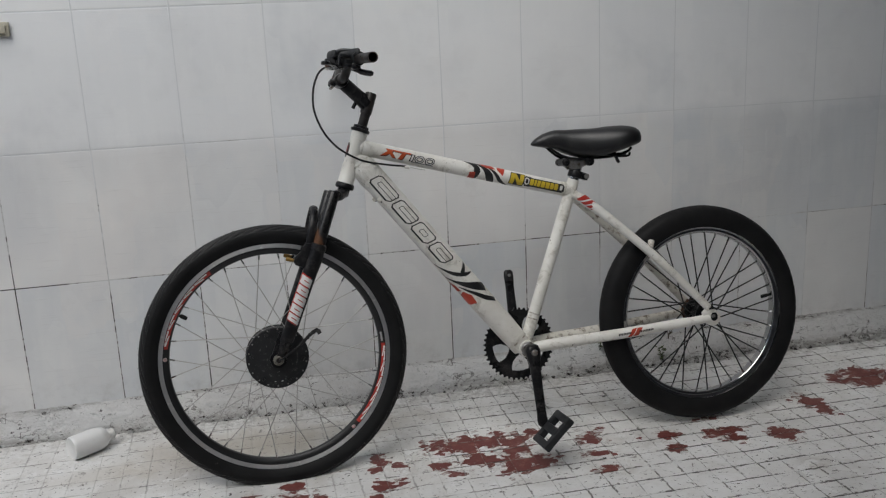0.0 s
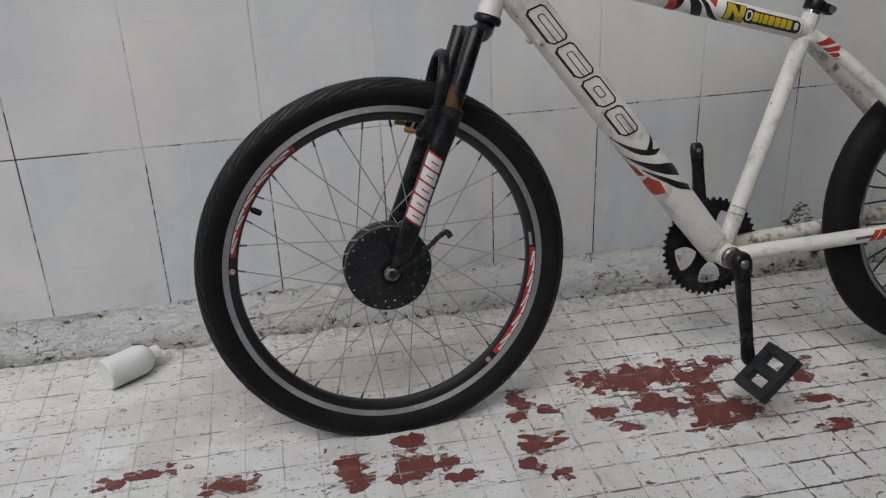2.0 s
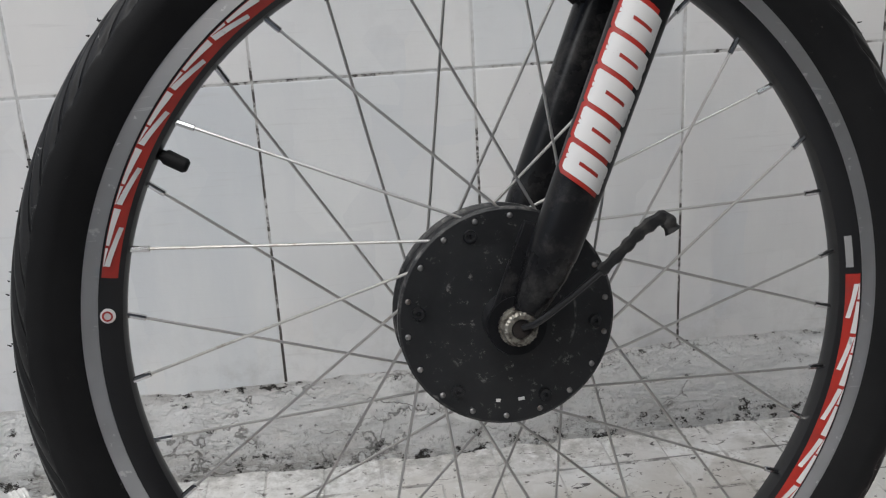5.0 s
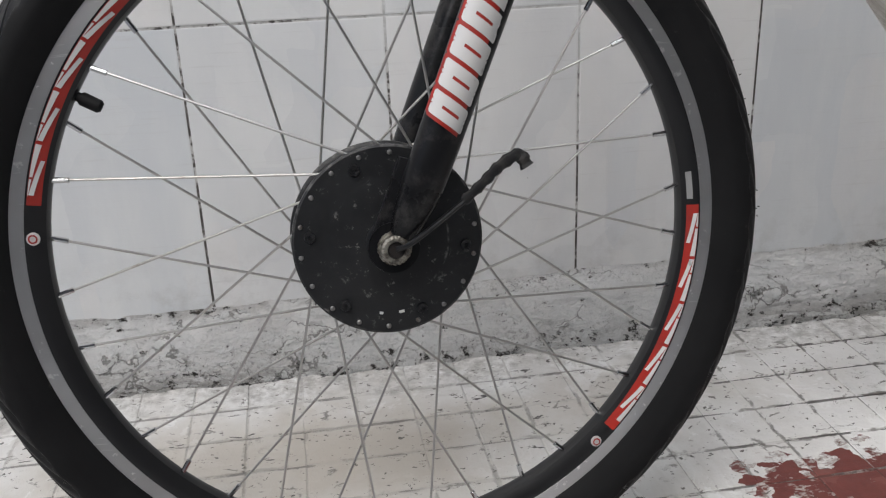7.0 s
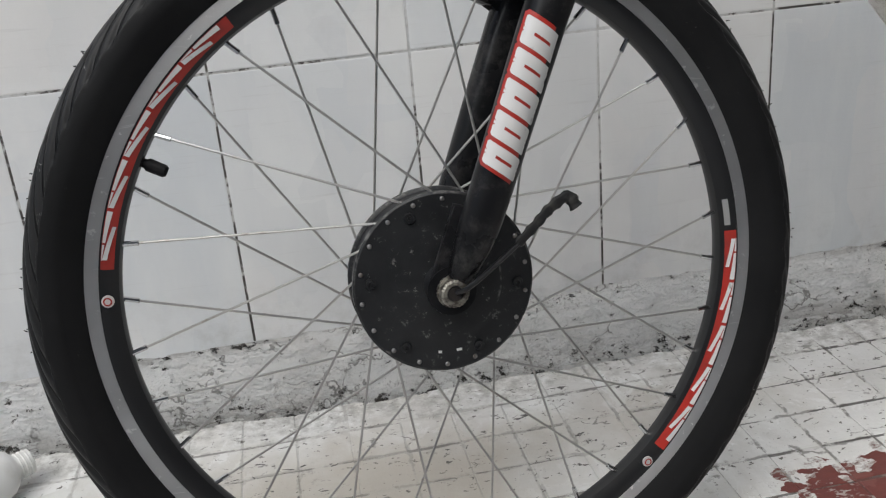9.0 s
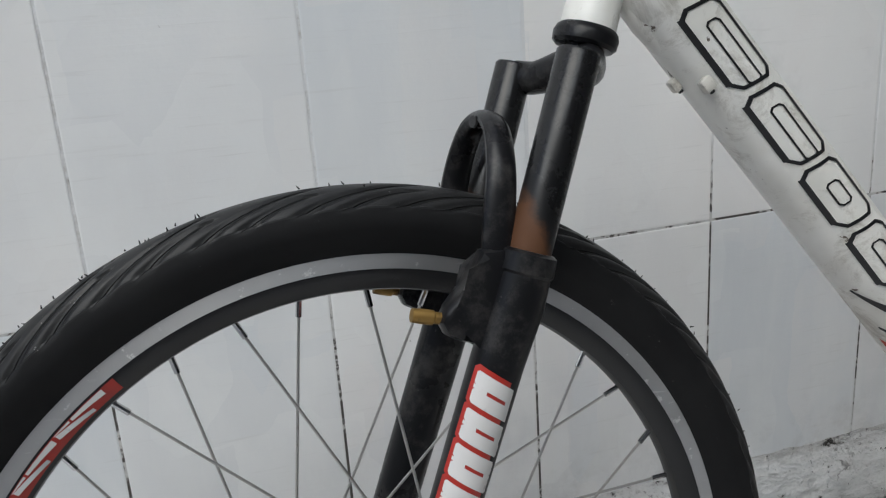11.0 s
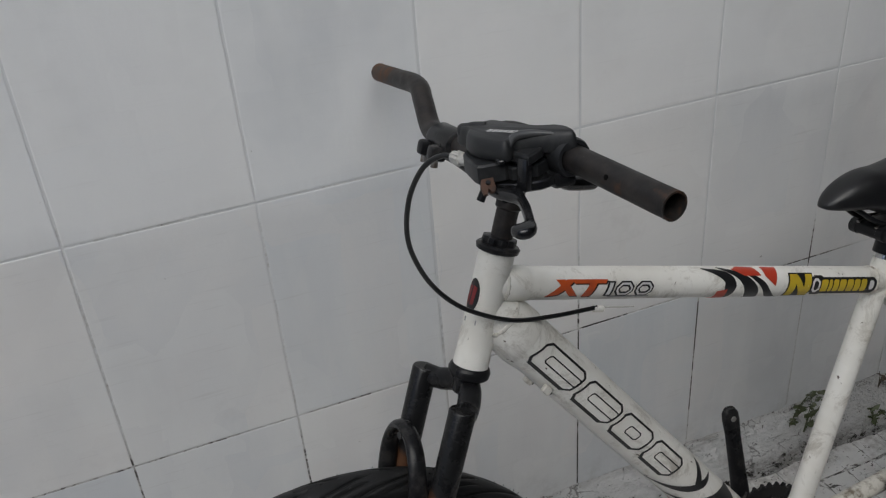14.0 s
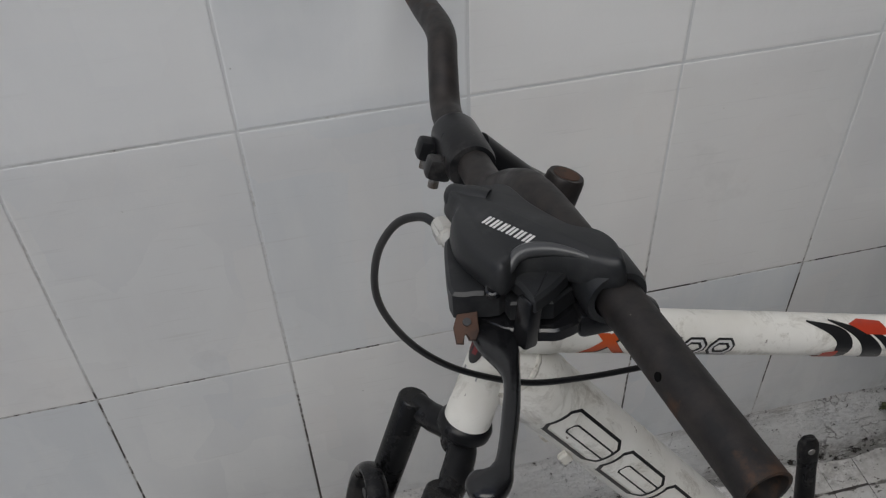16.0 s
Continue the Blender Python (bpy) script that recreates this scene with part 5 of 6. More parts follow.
def rear_wheel():
    wheel = new("rear_wheel")
    wheel.parent, wheel.matrix_basis = bicycle, Matrix.Translation(REAR)
    tagged(wheel, "rear wheel with a chrome rim, black spokes and a fat tyre")
    o = V(0, 0, 0)
    bm = bmesh.new()
    prof = tyre_profile(0.2400, 0.2985, 0.0285)
    n = len(prof) - 1

    def tread(s, j):
        u = (j / n - 0.5) * 2
        f = (s / (2 * math.pi) * 60 + 1.2 * abs(u)) % 1.0
        return 0.0014 if 0.08 < abs(u) < 0.42 and f < 0.14 else 0
    lathe(bm, prof, o, sides=480, bump=tread, caps=False)
    part("tyre", bm, RUBBER_OLD, wheel, "fat matt black tyre", 30)
    bm = bmesh.new()
    lathe(bm, [(0.2405, -0.0150), (0.2430, -0.0168), (0.2418, -0.0186), (0.2395, -0.0184), (0.2382, -0.0160), (0.2340, -0.0145), (0.2300, -0.0150), (0.2262, -0.0142), (0.2235, -0.0115), (0.2220, -0.0060), (0.2228, 0.0), (0.2220, 0.0060), (0.2235, 0.0115), (0.2262, 0.0142), (0.2300, 0.0150), (0.2340, 0.0145), (0.2382, 0.0160), (0.2395, 0.0184), (0.2418, 0.0186), (0.2430, 0.0168), (0.2405, 0.0150), (0.2330, 0.0), ], o, sides=160, closed=True)
    part("rim", bm, CHROME, wheel, "bright chrome rim")
    for side in (-1, 1):
        for k in range(18):
            a = radians(4 + 20 * k + (0 if side < 0 else 10))
            b = a + radians(58 if k % 2 else -58)
            hub, rim_end = V(0.026 * math.cos(b), side * 0.031, 0.026 * math.sin(b)), V(0.2225 * math.cos(a), side * 0.004, 0.2225 * math.sin(a))
            bm = bmesh.new()
            tube(bm, [hub, rim_end], 0.0019, 8)
            spoke = part("spoke", bm, SPOKE_BLACK, wheel)
            bm = bmesh.new()
            d = (rim_end - hub).normalized()
            tube(bm, [rim_end - d * 0.011, rim_end + d * 0.001], 0.0026, 8)
            part("nipple", bm, CHROME, spoke, "bright spoke nipple")
    bm = bmesh.new()
    lathe(bm, [(0.0060, -0.058), (0.0120, -0.057), (0.0130, -0.040), (0.0150, -0.0355), (0.0290, -0.0345), (0.0300, -0.0330), (0.0290, -0.0290), (0.0170, -0.0270), (0.0165, 0.0270), (0.0290, 0.0290), (0.0300, 0.0330), (0.0290, 0.0350), (0.0180, 0.0360)], o, sides=40)
    part("hub", bm, FORK, wheel, "black rear hub")
    bm = bmesh.new()
    lathe(bm, [(0.018, 0.036), (0.034, 0.037), (0.036, 0.040), (0.034, 0.046), (0.024, 0.050), (0.010, 0.053)], o, sides=54, bump=lambda s, j: 0.003 * (0.5 + 0.5 * math.sin(s * 18)) if j in (1, 2, 3) else 0)
    part("freewheel", bm, RUST, wheel, "dark rusty freewheel")
    bm = bmesh.new()
    lathe(bm, [(0.0048, -0.076), (0.0048, 0.076)], o, sides=16)
    part("axle", bm, STEEL, wheel, "steel axle")
    for side in (-1, 1):
        bm = bmesh.new()
        lathe(bm, [(0.0050, side * 0.0690), (0.0086, side * 0.0690), (0.0086, side * 0.0750), (0.0050, side * 0.0755)], V(0.004, 0, 0.001), sides=6, closed=True)
        part("axle_nut", bm, FORK, wheel, "black axle nut")
    a = radians(7)
    way = V(math.cos(a), 0, math.sin(a))
    bm = bmesh.new()
    tube(bm, [way * 0.222, way * 0.214, way * 0.212, way * 0.196], [0.0038, 0.0038, 0.0052, 0.0048], 14)
    part("valve", bm, RUBBER, wheel, "black valve with cap")
    return wheel


front_wheel()
rear_wheel()


# ---- fork ----
def fork():
    body = new("fork")
    body.parent = bicycle
    tagged(body, "black suspension fork with rusted stanchions")
    for side in (-1, 1):
        y = side * 0.056
        top, collar, low = V(-0.3930, y, 0.7200), V(-0.4425, y, 0.590), V(-0.5390, y, 0.3665)
        d = (collar - top).normalized()
        bm = bmesh.new()
        tube(bm, [top, top + d * 0.002, collar + d * 0.02], [0.0135, 0.0148, 0.0148], 28)
        part("stanchion", bm, STANCHION, body, "black stanchion with bare rust above the seal")
        e = (low - collar).normalized()
        bm = bmesh.new()
        tube(bm, [collar - d * 0.006, collar - d * 0.004, collar + d * 0.008, collar + d * 0.010, collar + d * 0.030, collar + e * 0.07, low - e * 0.03, low - e * 0.005 - V(0, side * 0.001, 0), low + e * 0.012 - V(0, side * 0.003, 0), low + e * 0.030 - V(0, side * 0.008, 0), low + e * 0.048 - V(0, side * 0.013, 0)], [0.0165, 0.0192, 0.0198, 0.0182, 0.0190, 0.0182, 0.0170, 0.0165, 0.0155, 0.0130, 0.0085], 28)
        leg = part("lower_leg", bm, FORK, body, "black painted lower fork leg")
        # flattened end round the axle
        bm = bmesh.new()
        ring = [(FRONT.x + 0.0175 * math.cos(a), FRONT.z + 0.0175 * math.sin(a)) for a in (radians(150 + 13 * k) for k in range(18))]
        slab(bm, [*ring, (low.x + 0.0145, low.z + 0.012), (low.x - 0.0145, low.z + 0.022)], 0.0085, pose(0, side * 0.0400, 0), 0.002)
        part("dropout", bm, FORK, leg)
        # brake boss with brass pin
        bm = bmesh.new()
        c = collar + e * 0.030
        web = [(-0.4560, 0.6000), (-0.4735, 0.6010), (-0.4800, 0.5880), (-0.4895, 0.5780), (-0.5010, 0.5690), (-0.5065, 0.5590), (-0.5030, 0.5500), (-0.4930, 0.5440), (-0.4800, 0.5420), (-0.4660, 0.5360), (-0.4500, 0.5700)]
        slab(bm, web, 0.019, pose(0, side * 0.0530, 0), 0.0055)
        part("brake_mount", bm, FORK, leg)
        bm = bmesh.new()
        q = c + V(-0.036, -side * 0.002, -0.006)
        lathe(bm, [(0.0001, 0.0), (0.0046, 0.001), (0.0050, 0.006), (0.0050, 0.015), (0.0040, 0.016), (0.0040, 0.026), (0.0056, 0.028), (0.0056, 0.036)], q + V(-0.034, 0, 0.010), (0.96, 0, -0.28), 18)
        part("brake_pin", bm, BRASS, leg, "tarnished brass brake pin")
    # crown bridging the legs
    bm = bmesh.new()
    for side in (-1, 1):
        tube(bm, curve_points([V(-0.3935, side * 0.056, 0.7105), V(-0.382, side * 0.040, 0.708), V(-0.368, side * 0.015, 0.714), V(-0.366, 0, 0.715)], 6), [0.0125] * 7 + [0.0130] * 12, 18, squash=1.0)
    part("crown", bm, FORK, body)
    bm = bmesh.new()
    tube(bm, [HEAD_LOW - STEER * 0.034, HEAD_LOW - STEER * 0.030, HEAD_LOW - STEER * 0.010, HEAD_LOW - STEER * 0.008], [0.0135, 0.0155, 0.0155, 0.0145], 28)
    part("steerer_root", bm, FORK, body)
    # arch over the tyre
    bm = bmesh.new()
    arch = [V(-0.462, -0.052, 0.584), V(-0.457, -0.0505, 0.618), V(-0.450, -0.044, 0.650), V(-0.444, -0.026, 0.675), V(-0.442, 0, 0.683), V(-0.444, 0.026, 0.675), V(-0.450, 0.044, 0.650), V(-0.457, 0.0505, 0.618), V(-0.462, 0.052, 0.584)]
    pts = curve_points(arch, 7)
    tube(bm, pts, [0.0125 - 0.003 * math.sin(math.pi * k / (len(pts) - 1)) for k in range(len(pts))], 14, squash=0.62)
    part("brake_arch", bm, FORK, body)
    for z in (0.0,):
        # flat black disc in place of the hole's inner darkness
        bm = bmesh.new()
        lathe(bm, [(0.0001, -0.001), (0.0042, -0.001), (0.0042, 0.001)], V(-0.4525, -0.006, 0.6815), (0.94, 0.25, -0.2), 16)
        part("arch_hole", bm, INK_BLACK, body)
    # headset cups
    bm = bmesh.new()
    lathe(bm, [(0.0170, -0.0150), (0.0210, -0.0145), (0.0235, -0.0120), (0.0240, -0.0060), (0.0225, -0.0020), (0.0205, 0.0)], HEAD_LOW, STEER, 36)
    part("headset_cup", bm, FORK, body, "black lower headset cup")
    bm = bmesh.new()
    lathe(bm, [(0.0205, 0.0), (0.0235, 0.0015), (0.0245, 0.0060), (0.0225, 0.0085), (0.0190, 0.0095), (0.0195, 0.0120), (0.0190, 0.0160), (0.0150, 0.0170)], HEAD_HIGH, STEER, 40, bump=lambda s, j: 0.0022 * (1 if math.sin(s * 8) > 0.2 else 0) if j in (4, 5, 6) else 0)
    part("headset_cup", bm, FORK, body, "black upper headset cup with notched nut")
    # leg graphic: five white blocks with red edges
    a, b = V(-0.5360, -0.056, 0.3820), V(-0.4425, -0.056, 0.594)
    edge, blocks = [], []
    x = 0.034
    for k, w in enumerate((0.020, 0.0225, 0.0235, 0.0225, 0.0235)):
        edge.append(leaning(x - 0.0030, x + w + 0.0012, -0.0185, 0.0185, 0.28, 0.003))
        # a slanted slab with a narrow slit in it
        e, lean = x + w - 0.0022, 0.28
        mid = (x + e) / 2
        fill = [leaning(x, mid - 0.0012, -0.0155, 0.0155, lean, 0.0015), leaning(mid + 0.0012, e, -0.0155, 0.0155, lean, 0.0015), leaning(mid - 0.0012, mid + 0.0012, -0.0155, -0.0080, lean), leaning(mid - 0.0012, mid + 0.0012, 0.0060, 0.0155, lean)]
        x += w + 0.0012
        blocks.append(fill)
    print_on_tube("leg_sticker", edge, a, b, 0.0184, INK_RED, body, "red edged leg sticker", 0.0006)
    print_each("sticker_block", blocks, a, b, 0.0184, INK_WHITE, body, "white slanted sticker block", lift=0.0011)
    return body


fork()


# ---- stem, bar and lever ----
BAR_MID = V(-0.352, 0, 0.990)
BAR_PATH = [V(-0.333, 0.272, 1.022), V(-0.336, 0.190, 1.0255), V(-0.338, 0.120, 1.027), V(-0.344, 0.090, 1.014), V(-0.350, 0.062, 0.994), V(-0.352, 0.040, 0.990),
            BAR_MID, V(-0.352, -0.040, 0.990), V(-0.350, -0.066, 0.992), V(-0.345, -0.092, 1.008), V(-0.341, -0.122, 1.0185), V(-0.334, -0.190, 1.0160), V(-0.3185, -0.328, 1.0015)]


def stem():
    body = new("stem")
    body.parent = bicycle
    body.location = (0.002, 0, 0.001)
    tagged(body, "black quill stem")
    q = HEAD_HIGH + STEER * 0.010
    bm = bmesh.new()
    tube(bm, [q, q + STEER * 0.055], 0.0122, 24)
    part("quill", bm, BAR, body, "bare dark steel quill")
    bm = bmesh.new()
    tube(bm, [q + STEER * 0.036, q + STEER * 0.038, q + STEER * 0.088, q + STEER * 0.091], [0.0128, 0.0146, 0.0142, 0.0130], 26)
    part("stem_post", bm, BAR, body, "dark brown rusted stem post")
    bm = bmesh.new()
    lathe(bm, [(0.0001, 0.0), (0.0100, 0.0), (0.0105, -0.004)], q + STEER * 0.0915, STEER, 20)
    part("stem_cap", bm, RUST, body, "rusty stem top")
    bm = bmesh.new()
    a = q + STEER * 0.060
    tube(bm, line(a, BAR_MID + V(0.006, 0, -0.004), 4), [0.0168, 0.0172, 0.0170, 0.0168, 0.0170], 22)
    part("stem_arm", bm, FORK, body)
    # welded web that deepens the arm towards the post
    e = (BAR_MID + V(0.006, 0, -0.004) - a).normalized()
    n = V(-e.z, 0, e.x)
    n = n if n.z > 0 else -n
    bm = bmesh.new()
    web = [q + STEER * 0.037, a + e * 0.040 - n * 0.0150, a + e * 0.058 - n * 0.012, a + e * 0.058 + n * 0.012, a + e * 0.030 + n * 0.0155, q + STEER * 0.082]
    slab(bm, [(v.x, v.z) for v in web], 0.024, None, 0.004)
    part("stem_web", bm, FORK, body)
    bm = bmesh.new()
    lathe(bm, [(0.0140, -0.028), (0.0160, -0.027), (0.0172, -0.022), (0.0172, 0.022), (0.0160, 0.027), (0.0140, 0.028)], BAR_MID, sides=32)
    part("bar_clamp", bm, FORK, body)
    for y in (-0.012, 0.016):
        bm = bmesh.new()
        block(bm, (0.018, 0.015, 0.016), Matrix.Translation(BAR_MID + V(-0.020, y, -0.004)) @ pose(0, 0, 0, 0, 20, 0), 0.004)
        part("clamp_ear", bm, FORK, body)
        bm = bmesh.new()
        lathe(bm, [(0.0001, -0.012), (0.0038, -0.012), (0.0038, 0.010), (0.0001, 0.010)], BAR_MID + V(-0.022, y, -0.006), (0.25, 0, 1), 10)
        part("clamp_bolt", bm, STEEL, body, "dark steel clamp bolt")
    bm = bmesh.new()
    lathe(bm, [(0.0001, -0.012), (0.0045, -0.012), (0.0045, 0.010)], a + V(-0.033, 0, 0.004), (0.5, 0, 0.87), 12)
    part("stem_bolt", bm, FORK, body)
    return body


def handlebar():
    body = new("handlebar")
    body.parent = bicycle
    body.location = (0.003, 0, 0.003)
    tagged(body, "bare rusty steel riser handlebar without grips")
    pts = curve_points(BAR_PATH, 6)
    bm = bmesh.new()
    tube(bm, pts, 0.0113, 26, caps=False)
    part("bar_tube", bm, BAR, body, "dark bar tube, rusted brown at the ends")
    for end, nxt in ((pts[0], pts[1]), (pts[-1], pts[-2])):
        d = (nxt - end).normalized()
        bm = bmesh.new()
        lathe(bm, [(0.0113, 0.0), (0.0115, -0.0006), (0.0098, -0.0006), (0.0097, 0.006)], end, d, 26, caps=False)
        part("bar_mouth", bm, BAR, body, "rusty open tube end")
        bm = bmesh.new()
        lathe(bm, [(0.0097, 0.006), (0.0096, 0.09), (0.0001, 0.092)], end, d, 26, caps=False)
        part("bar_bore", bm, BAR, body, "dark rusty inside of the tube")
    way = V(-0.95, -0.1, 0.29).normalized()
    # dark disc on the tube, standing for the shade in the hole
    bm = bmesh.new()
    lathe(bm, [(0.0001, 0.0), (0.0022, 0.0), (0.0022, -0.002)], V(-0.325, -0.2676, 1.0087) + way * 0.0116, way, 14)
    part("grip_hole", bm, HOLE, body)
    return body


def blob(rows, n=20, power=2.6):
    """Rings of a rounded body: each row is (centre, across, up, half width, half height)."""
    out = []
    for c, a, b, w, h in rows:
        ring = []
        for k in range(n):
            s = 2 * math.pi * k / n
            u, v = math.cos(s), math.sin(s)
            f = (abs(u) ** power + abs(v) ** power) ** (-1 / power)
            ring.append(c + a * (w * u * f) + b * (h * v * f))
        out.append(ring)
    return out


def inset(outline, d):
    """Moves a closed outline (x, y) inwards by d."""
    n, area = len(outline), 0.0
    for k in range(n):
        (ax, ay), (bx, by) = outline[k], outline[(k + 1) % n]
        area += ax * by - bx * ay
    way, out = (1 if area > 0 else -1), []
    for k in range(n):
        (ax, ay), (bx, by) = outline[k - 1], outline[(k + 1) % n]
        t = Vector((bx - ax, by - ay)).normalized()
        out.append((outline[k][0] - t.y * d * way, outline[k][1] + t.x * d * way))
    return out


def plate(bm, outline, levels, smooth=4):
    """A moulded plate: the outline (x, y), rounded, at each (height, inset)."""
    n = len(outline)
    if smooth:
        p = [Vector((*q, 0)) for q in outline]
        fine = []
        for k in range(n):
            a, b, c, d = p[k - 1], p[k], p[(k + 1) % n], p[(k + 2) % n]
            for s in range(smooth):
                t = s / smooth
                q = 0.5 * (2 * b + (c - a) * t + (2 * a - 5 * b + 4 * c - d) * t * t + (3 * b - a - 3 * c + d) * t ** 3)
                fine.append((q.x, q.y))
        outline = fine
    loft(bm, [[V(x, y, z) for x, y in inset(outline, d)] for z, d in levels])
    return bm


def brake_lever():
    body = new("brake_lever")
    body.parent = bicycle
    body.location = (0.0055, 0, 0.0045)
    tagged(body, "black plastic brake and shift lever with a scuffed blade")
    # clamp round the bar
    bm = bmesh.new()
    d = (V(-0.337, -0.19, 1.0145) - V(-0.341, -0.122, 1.0185)).normalized()
    lathe(bm, [(0.0118, -0.012), (0.0152, -0.012), (0.0162, -0.010), (0.0162, 0.008), (0.0150, 0.011), (0.0118, 0.011)], V(-0.3355, -0.206, 1.0137), d, 32, True)
    part("clamp_band", bm, PLASTIC, body)
    bm = bmesh.new()
    block(bm, (0.020, 0.020, 0.014), Matrix.Translation(V(-0.342, -0.204, 0.9965)), 0.003)
    part("clamp_ear", bm, LEVER, body)
    # cover: a flat-topped shell in front of the bar, drawn out over the clamp
    shell = [(-0.3965, -0.1290), (-0.3910, -0.1225), (-0.3830, -0.1270), (-0.3740, -0.1300), (-0.3665, -0.1310), (-0.3610, -0.1370), (-0.3560, -0.1560), (-0.3450, -0.1790), (-0.3330, -0.1890), (-0.3290, -0.2030), (-0.3320, -0.2180),
             (-0.3400, -0.2180), (-0.3545, -0.2060), (-0.3664, -0.2000), (-0.3770, -0.1990), (-0.3850, -0.2060), (-0.3910, -0.2040), (-0.3970, -0.1900), (-0.4015, -0.1740), (-0.4000, -0.1560), (-0.3950, -0.1460), (-0.3965, -0.1370)]
    bm = bmesh.new()
    plate(bm, shell, [(1.0190, 0.0010), (1.0225, -0.0008), (1.0290, 0.0000), (1.0325, 0.0008), (1.0350, 0.0020), (1.0362, 0.0036)])
    part("cover", bm, PLASTIC, body, "smooth black plastic cover", 40)
    bm = bmesh.new()
    tube(bm, curve_points([V(-0.3760, -0.1420, 1.0300), V(-0.3850, -0.1350, 1.0305), V(-0.3920, -0.1290, 1.0300), V(-0.3950, -0.1265, 1.0295)], 4), [0.0078] * 5 + [0.0072] * 4 + [0.0066, 0.0058, 0.0046, 0.0026], 14)
    part("finger_knob", bm, PLASTIC, body)
    # raised glossy rib along its rear edge
    bm = bmesh.new()
    pts = curve_points([V(-0.3850, -0.2030, 1.0290), V(-0.3770, -0.1970, 1.0345), V(-0.3664, -0.1975, 1.0355), V(-0.3545, -0.2030, 1.0350), V(-0.3400, -0.2140, 1.0330)], 6)
    tube(bm, pts, [0.0012 + 0.0026 * math.sin(math.pi * min(k / (len(pts) - 1) + 0.1, 1.0)) for k in range(len(pts))], 12)
    part("cover_rib", bm, RIB, body, "glossy raised rib")
    # lower housing under the seam
    bm = bmesh.new()
    plate(bm, [(-0.3985, -0.1460), (-0.4040, -0.1560), (-0.4085, -0.1800), (-0.4095, -0.1955), (-0.3990, -0.1985), (-0.3880, -0.2005), (-0.3800, -0.1940), (-0.3680, -0.1800), (-0.3640, -0.1500), (-0.3800, -0.1400)], [(1.0020, 0.0020), (1.0035, 0.0), (1.0165, 0.0), (1.0182, 0.0016)], 2)
    part("lever_body", bm, PLASTIC, body, "black plastic lever housing", 30)
    bm = bmesh.new()
    plate(bm, [(-0.4000, -0.1890), (-0.3780, -0.1880), (-0.3440, -0.1900), (-0.3380, -0.1970), (-0.3480, -0.2110), (-0.3620, -0.2165), (-0.3700, -0.2150), (-0.3880, -0.2080)], [(0.9930, 0.0022), (0.9945, 0.0), (1.0000, 0.0), (1.0012, 0.0012)], 2)
    part("lower_plate", bm, LEVER, body, "black lower plate", 30)
    bm = bmesh.new()
    plate(bm, [(-0.3860, -0.1830), (-0.3600, -0.1800), (-0.3480, -0.1860), (-0.3500, -0.2010), (-0.3640, -0.2100), (-0.3840, -0.2050)], [(1.0030, 0.0), (1.0120, 0.0), (1.0132, 0.0015)], 1)
    part("ratchet_box", bm, PLASTIC, body, "", 30)
    # thumb paddle with a white gear mark, and its shank
    bm = bmesh.new()
    plate(bm, [(-0.3830, -0.1940), (-0.3706, -0.1925), (-0.3627, -0.1905), (-0.3545, -0.1955), (-0.3553, -0.2055), (-0.3729, -0.2190), (-0.3780, -0.2195), (-0.3800, -0.2080)], [(1.0165, 0.0012), (1.0180, 0.0), (1.0232, 0.0004), (1.0248, 0.0022)], 2)
    part("shift_paddle", bm, PLASTIC, body, "angular black thumb paddle", 30)
    bm = bmesh.new()
    block(bm, (0.0085, 0.0100, 0.026), Matrix.Translation(V(-0.3785, -0.2150, 1.0090)) @ pose(0, 0, 0, 0, 10, 25), 0.0015)
    part("paddle_shank", bm, LEVER, body)
    bm = bmesh.new()
    block(bm, (0.0030, 0.0070, 0.0012), Matrix.Translation(V(-0.3560, -0.1990, 1.0252)) @ pose(0, 0, 0, 0, 0, 20), 0.0004)
    part("gear_window", bm, INK_WHITE, body, "small white gear mark")
    bm = bmesh.new()
    tube(bm, curve_points([V(-0.350, -0.196, 0.994), V(-0.326, -0.192, 0.985), V(-0.302, -0.190, 0.980)], 5), [0.0055] * 4 + [0.0068] * 6 + [0.0045], 12, squash=1.6)
    part("thumb_tab", bm, LEVER, body, "glossy black thumb tab under the bar")
    bm = bmesh.new()
    lathe(bm, [(0.0012, 0.0004), (0.0026, 0.0010), (0.0036, 0.0004), (0.0044, -0.002)], V(-0.3915, -0.2025, 1.0215), (-0.15, -0.40, 0.90), 16)
    part("pivot_screw", bm, LEVER, body)
    # printed maker's mark as plain bars on the cover
    bm = bmesh.new()
    a, b = V(-0.3870, -0.1680, 1.0366), V(-0.3705, -0.1935, 1.0366)
    up = V(0.0058, 0.0042, 0.0)
    for k in range(6):
        p0, p1 = a.lerp(b, k / 6), a.lerp(b, (k + 0.70) / 6)
        for f0, f1 in ((0.0, 0.42), (0.60, 1.0)):
            q0, q1 = p0.lerp(p1, f0), p0.lerp(p1, f1)
            bm.faces.new([bm.verts.new(q) for q in (q0, q1, q1 + up, q0 + up)])
    part("print_bars", bm, INK_WHITE, body, "small white print bars")
    # rusty pull hook
    bm = bmesh.new()
    slab(bm, [(-0.0035, 0.006), (0.0065, 0.0062), (0.0060, -0.003), (0.0040, -0.0075), (0.0005, -0.0070), (0.0003, -0.0030), (-0.0015, -0.0030), (-0.0020, -0.0085), (-0.0055, -0.0080), (-0.0060, 0.000)], 0.0038, Matrix.Translation(V(-0.4055, -0.2030, 1.0030)) @ pose(0, 0, 0, -50, 0, -6), 0.0008)
